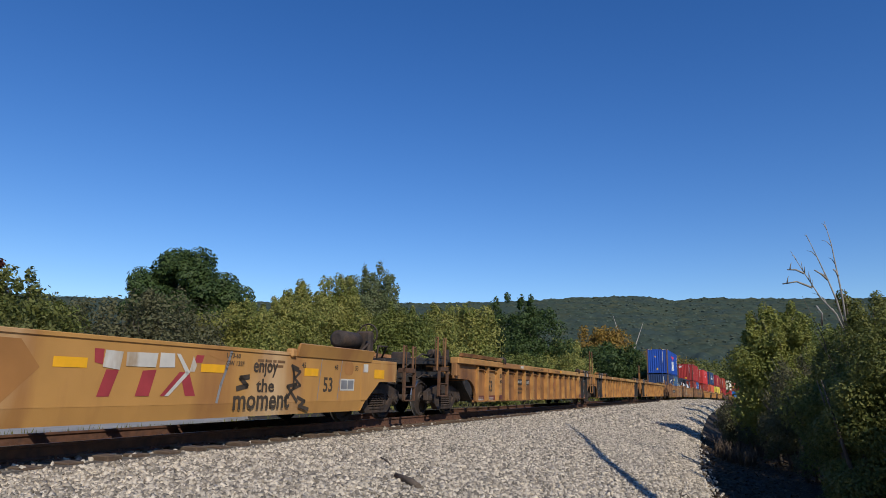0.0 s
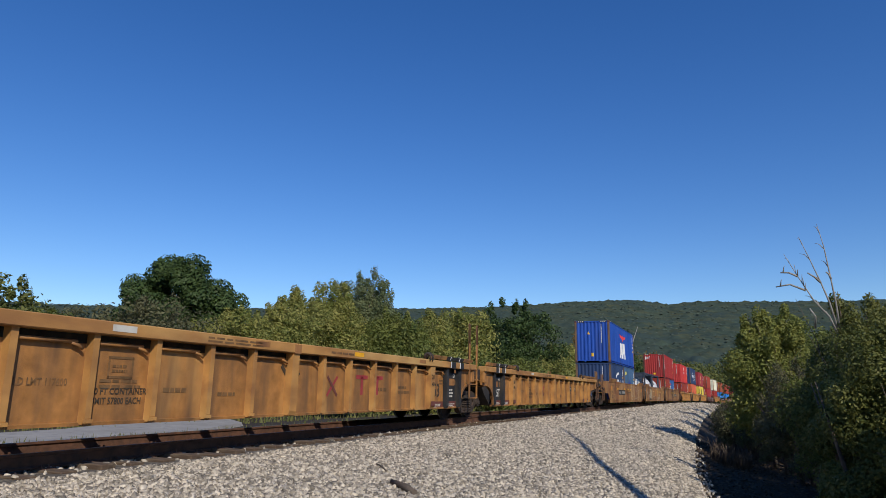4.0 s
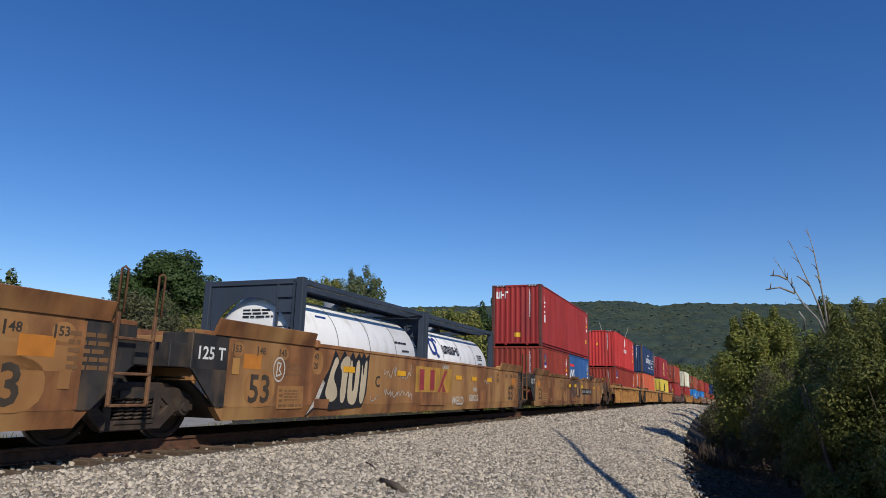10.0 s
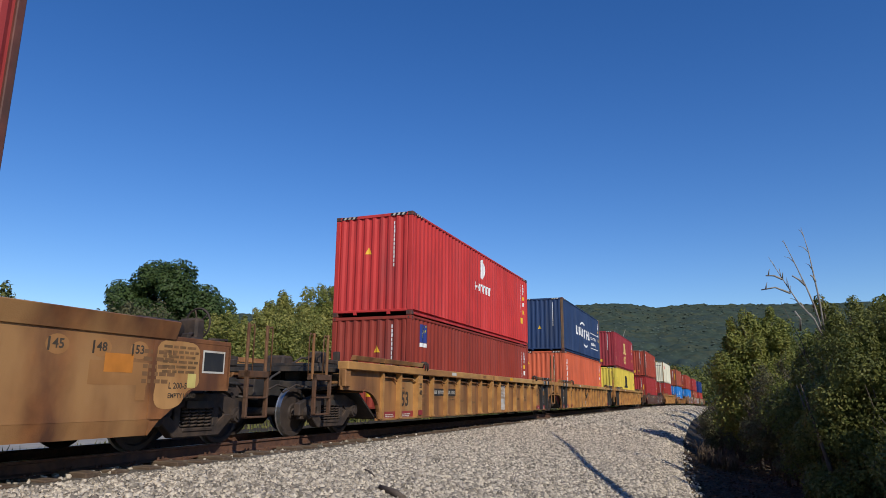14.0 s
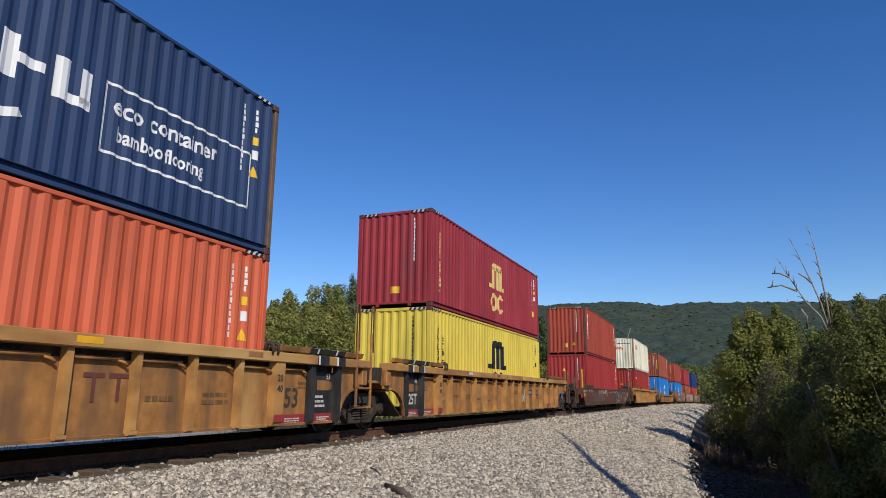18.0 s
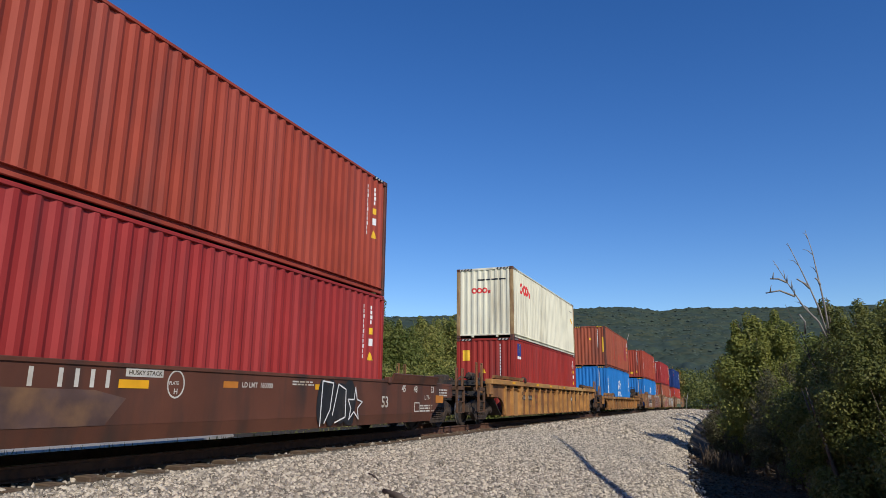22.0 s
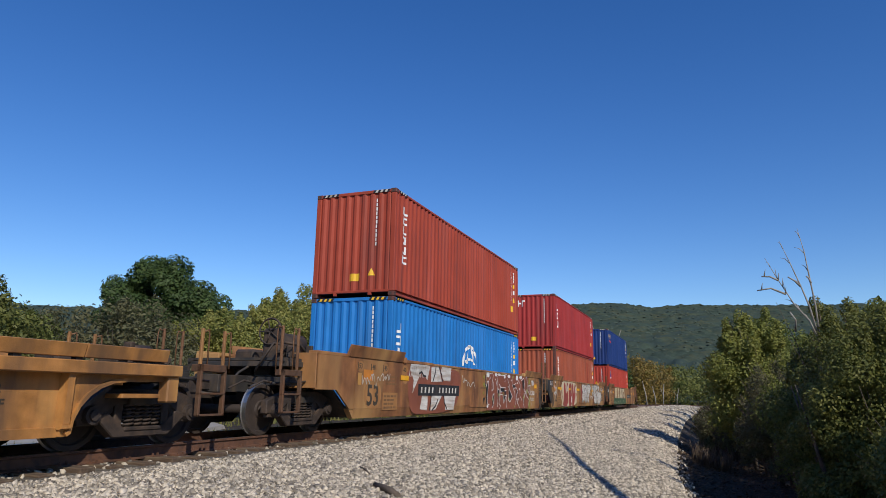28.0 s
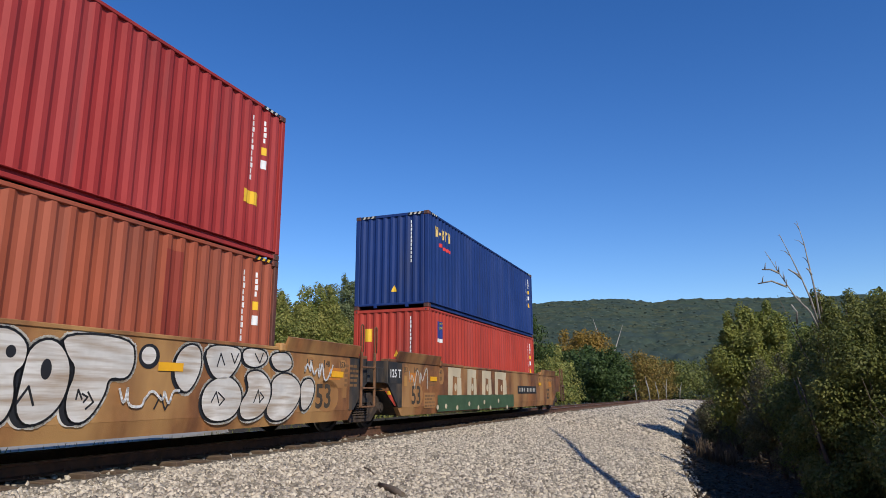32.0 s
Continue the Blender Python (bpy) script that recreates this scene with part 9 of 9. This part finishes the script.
    flat_mark(r, "graffiti", Marks().poly([(-4.72, 1.05), (-4.6, 1.4), (-4.52, 1.4), (-4.6, 1.1)]).poly([(-3.72, 0.5), (-3.62, 0.85), (-3.5, 0.7), (-3.6, 0.45)]).poly([(-2.6, 1.0), (-2.4, 1.36), (-2.32, 1.3), (-2.45, 1.0)]), M["white"], -1.511)
    flat_mark(r, "graffiti", Marks().oval(-6.12, 1.0, 0.1, 0.14, 0.3).oval(-6.08, 0.78, 0.08, 0.11, 0.3).oval(-2.28, 0.82, 0.07, 0.11, -0.3).oval(-2.14, 0.92, 0.06, 0.1, -0.3), M["redband"], -1.511)
    flat_mark(r, "logo_field", Marks().rect(-0.95, 0.72, 0.5, 0.62), M["mustard"], -1.505)
    flat_mark(r, "logo_block", Marks().rect(-0.52, 0.6, 0.3, 0.72), M["ttxred"], -1.507)
    under, halo, fill = Marks(), Marks(), Marks()
    for pts in ([(-0.28, 1.4), (0.01, 1.55), (0.38, 1.44), (0.4, 1.26), (0.15, 1.16), (0.43, 1.2), (0.68, 1.01), (0.59, 0.73), (0.27, 0.54), (0.1, 0.63), (0.01, 0.51), (-0.25, 0.52), (-0.32, 0.78), (-0.27, 0.99), (-0.02, 1.06), (-0.24, 1.17)], [(0.4, 1.4), (0.75, 1.56), (1.05, 1.4), (1.04, 1.14), (0.91, 1.05), (0.97, 0.76), (0.87, 0.51), (0.68, 0.51), (0.72, 0.93), (0.67, 1.13), (0.43, 1.24)], [(1.08, 1.36), (1.38, 1.47), (1.63, 1.2), (1.61, 0.8), (1.42, 0.55), (1.15, 0.46), (0.99, 0.64), (1.03, 1.01)], [(1.46, 1.53), (2.51, 1.54), (2.6, 1.24), (2.49, 1.0), (2.19, 1.04), (2.16, 0.8), (1.93, 0.48), (1.68, 0.49), (1.6, 0.76), (1.73, 1.12), (1.56, 1.28)]):
        halo.soft([(x * 1.0 - 0.12, z - 0.05) for x, z in pts]).stroke(round_off(pts) + [round_off(pts)[0]], 0.11)
        under.soft([(x - 0.09, z - 0.04) for x, z in pts]).stroke(round_off(pts) + [round_off(pts)[0]], 0.06)
        fill.soft(pts)
    under.oval(2.84, 1.32, 0.19, 0.17)
    fill.oval(2.83, 1.33, 0.13, 0.12)
    flat_mark(r, "graffiti", halo, M["dullwhite"], -1.505)
    flat_mark(r, "graffiti", under, C["ink"], -1.507)
    flat_mark(r, "graffiti", fill, M["silver"], -1.509, "silver swollen sprayed letters with black shade")
    flat_mark(r, "graffiti", Marks().oval(0.86, 1.28, 0.06, 0.07).oval(1.31, 1.10, 0.07, 0.12).stroke([(1.0, 0.72), (1.12, 0.9), (1.2, 0.7)], 0.03).stroke([(3.0, 0.62), (3.1, 0.8), (3.2, 0.6), (3.3, 0.75)], 0.025), C["ink"], -1.511)
    under, halo, fill = Marks(), Marks(), Marks()
    for pts in (((3.37, 0.97), (3.31, 1.20), (3.41, 1.43), (3.63, 1.54), (3.83, 1.48), (3.87, 1.22), (3.76, 0.97), (3.58, 0.81)),
            ((3.88, 1.54), (4.71, 1.56), (4.81, 1.40), (4.63, 1.14), (4.41, 1.01), (4.10, 1.08)),
            ((4.04, 0.98), (4.48, 1.11), (4.81, 0.93), (4.88, 0.68), (4.66, 0.43), (4.25, 0.39), (3.99, 0.50), (3.91, 0.74)),
            ((4.82, 1.55), (5.41, 1.55), (5.52, 1.38), (5.21, 1.23), (4.86, 1.30)),
            ((4.92, 1.14), (5.30, 1.21), (5.64, 1.00), (5.63, 0.67), (5.37, 0.43), (4.91, 0.38), (4.80, 0.63), (5.07, 0.88)),
            ((5.54, 1.47), (6.04, 1.55), (6.25, 1.41), (6.22, 1.24), (5.77, 1.19)),
            ((5.64, 1.05), (6.07, 1.20), (6.55, 1.01), (6.57, 0.71), (6.18, 0.39), (5.75, 0.33), (5.50, 0.51), (5.71, 0.77)),
            ((6.60, 1.04), (6.93, 1.10), (7.06, 0.89), (6.91, 0.59), (6.64, 0.47), (6.57, 0.77)),):
        pts = round_off(list(pts))
        halo.stroke(pts + pts[:1], 0.12)
        under.poly([(x - 0.07, z - 0.03) for x, z in pts]).stroke(pts + pts[:1], 0.06)
        fill.poly(pts)
    flat_mark(r, "graffiti", halo, M["dullwhite"], -1.505)
    flat_mark(r, "graffiti", under, C["ink"], -1.5065)
    flat_mark(r, "graffiti", fill, M["silver"], -1.5085, "silver swollen sprayed letters with black shade")
    ink = Marks()
    for pts in (((4.14, 0.69), (4.24, 0.84), (4.31, 0.68)),
            ((4.29, 0.83), (4.44, 0.73), (4.33, 0.64)),
            ((5.18, 0.67), (5.29, 0.87), (5.35, 0.67)),
            ((5.34, 0.83), (5.45, 0.75), (5.33, 0.67)),
            ((4.22, 1.23), (4.29, 1.43), (4.39, 1.26)),
            ((4.54, 1.44), (4.63, 1.29), (4.72, 1.45)),
            ((5.15, 1.47), (5.29, 1.32), (5.37, 1.49)),
            ((1.75, 0.76), (1.77, 0.87), (1.83, 0.76)),
            ((1.83, 0.82), (1.91, 0.78), (1.86, 0.72)),
            ((1.91, 0.84), (2.00, 0.72), (1.90, 0.64)),):
        ink.stroke(pts, 0.025)
    flat_mark(r, "graffiti", ink, C["ink"], -1.5115)
    flat_mark(r, "graffiti", loops(loops(Marks(), 2.3, 0.62, 1.2, 0.35, 4, 6, 0.035), 6.6, 1.0, 1.1, 0.5, 5, 7, 0.04), M["white"], -1.530, "white scrawled tag")
    flat_mark(r, "graffiti", loops(loops(Marks().ring(-7.62, 1.5, 0.14, 0.05, 0.03), -7.95, 1.05, 0.7, 0.35, 4, 3, 0.05), -7.95, 0.8, 0.7, 0.3, 4, 5, 0.05).stroke([(-7.7, 0.85), (-7.75, 0.62)], 0.06), M["white"], -1.507, "white scrawled tag with a halo")
    MOVERS.append((r, UK, Matrix()))
    r = smooth_car("rusty ochre plain-sided last well car with pale block graffiti on green", "stained", ("joint", "coupler"), True)
    smooth_marks(r, seed=53, strips=(-6.65, 5.6))
    flat_mark(r, "black_panel", Marks().rect(-9.18, 1.04, 0.80, 0.5), M["blackpaint"], -1.503)
    flat_mark(r, "white_stencil", Marks().text("125 T", -9.08, 1.18, 0.20), M["white"], -1.506)
    flat_mark(r, "graffiti", Marks().poly([(-6.1, 0.3), (-6.1, 0.75), (1.6, 0.75), (1.6, 0.3)]), M["darkgreen"], -1.505)
    g = Marks()
    for x, w in ((-5.32, 1.4), (-3.66, 1.1), (-2.23, 1.3), (-0.80, 1.8)):
        g.poly([(x, 0.76), (x + 0.36, 0.74), (x + 0.42, 1.28), (x + 0.40, 1.55), (x + 0.04, 1.54)]).poly([(x + 0.40, 1.30), (x + w * 0.75, 1.26), (x + w * 0.80, 1.54), (x + 0.40, 1.55)])
        g.poly([(x + w * 0.55, 0.74), (x + w * 0.82, 0.76), (x + w * 0.80, 1.26), (x + w * 0.55, 1.27)]).oval(x + w * 0.45, 0.98, 0.10, 0.12)
    for k in range(9):
        g.oval(-6.1 + k * 0.83 + 0.2 * math.sin(k * 5), 0.42 + 0.14 * math.sin(k * 3), 0.09, 0.07)
    flat_mark(r, "graffiti", g, M["spraycream"], -1.508, "pale block letters on a green field")
    flat_mark(r, "graffiti", loops(Marks(), -8.0, 0.9, 1.2, 0.6, 4, 5, 0.04), M["dullwhite"], -1.508)
    plate(r, 2.2, 0.78, 3.0, 0.3, -1.508, 6)
    bm = bmesh.new()
    box(bm, 11.95, 12.1, -0.09, 0.09, 0.9, 1.35)
    bmesh.ops.bevel(bm, geom=bm.edges[:], offset=0.02, segments=1, affect="EDGES")
    part("end_marker", bm, M["sticker"], r, "small yellow marker on the last coupler")
    MOVERS.append((r, UL, Matrix()))


cars()
loads()
for _ob, _dx in ((tank_container("white tank in a dark steel frame with a blue panel", True, 3), -3.05), (tank_container("white tank in a dark steel frame with a blue emblem", False, 4), 3.07)):
    load(_ob, UB, _dx, 0.345)
ties()


# ---------------------------------------------------------------- movement
def motions():
    for ob, U, m in MOVERS:
        walk(ob, [(k * 0.5, stand(U - run(k * 0.5)) @ m) for k in range(65)])
    for w, s in SPINNERS:
        walk(w, [(k / 15, Matrix.Translation((s, 0, WHEEL_R)) @ Matrix.Rotation(-run(k / 15) / WHEEL_R, 4, "Y")) for k in range(481)])


motions()
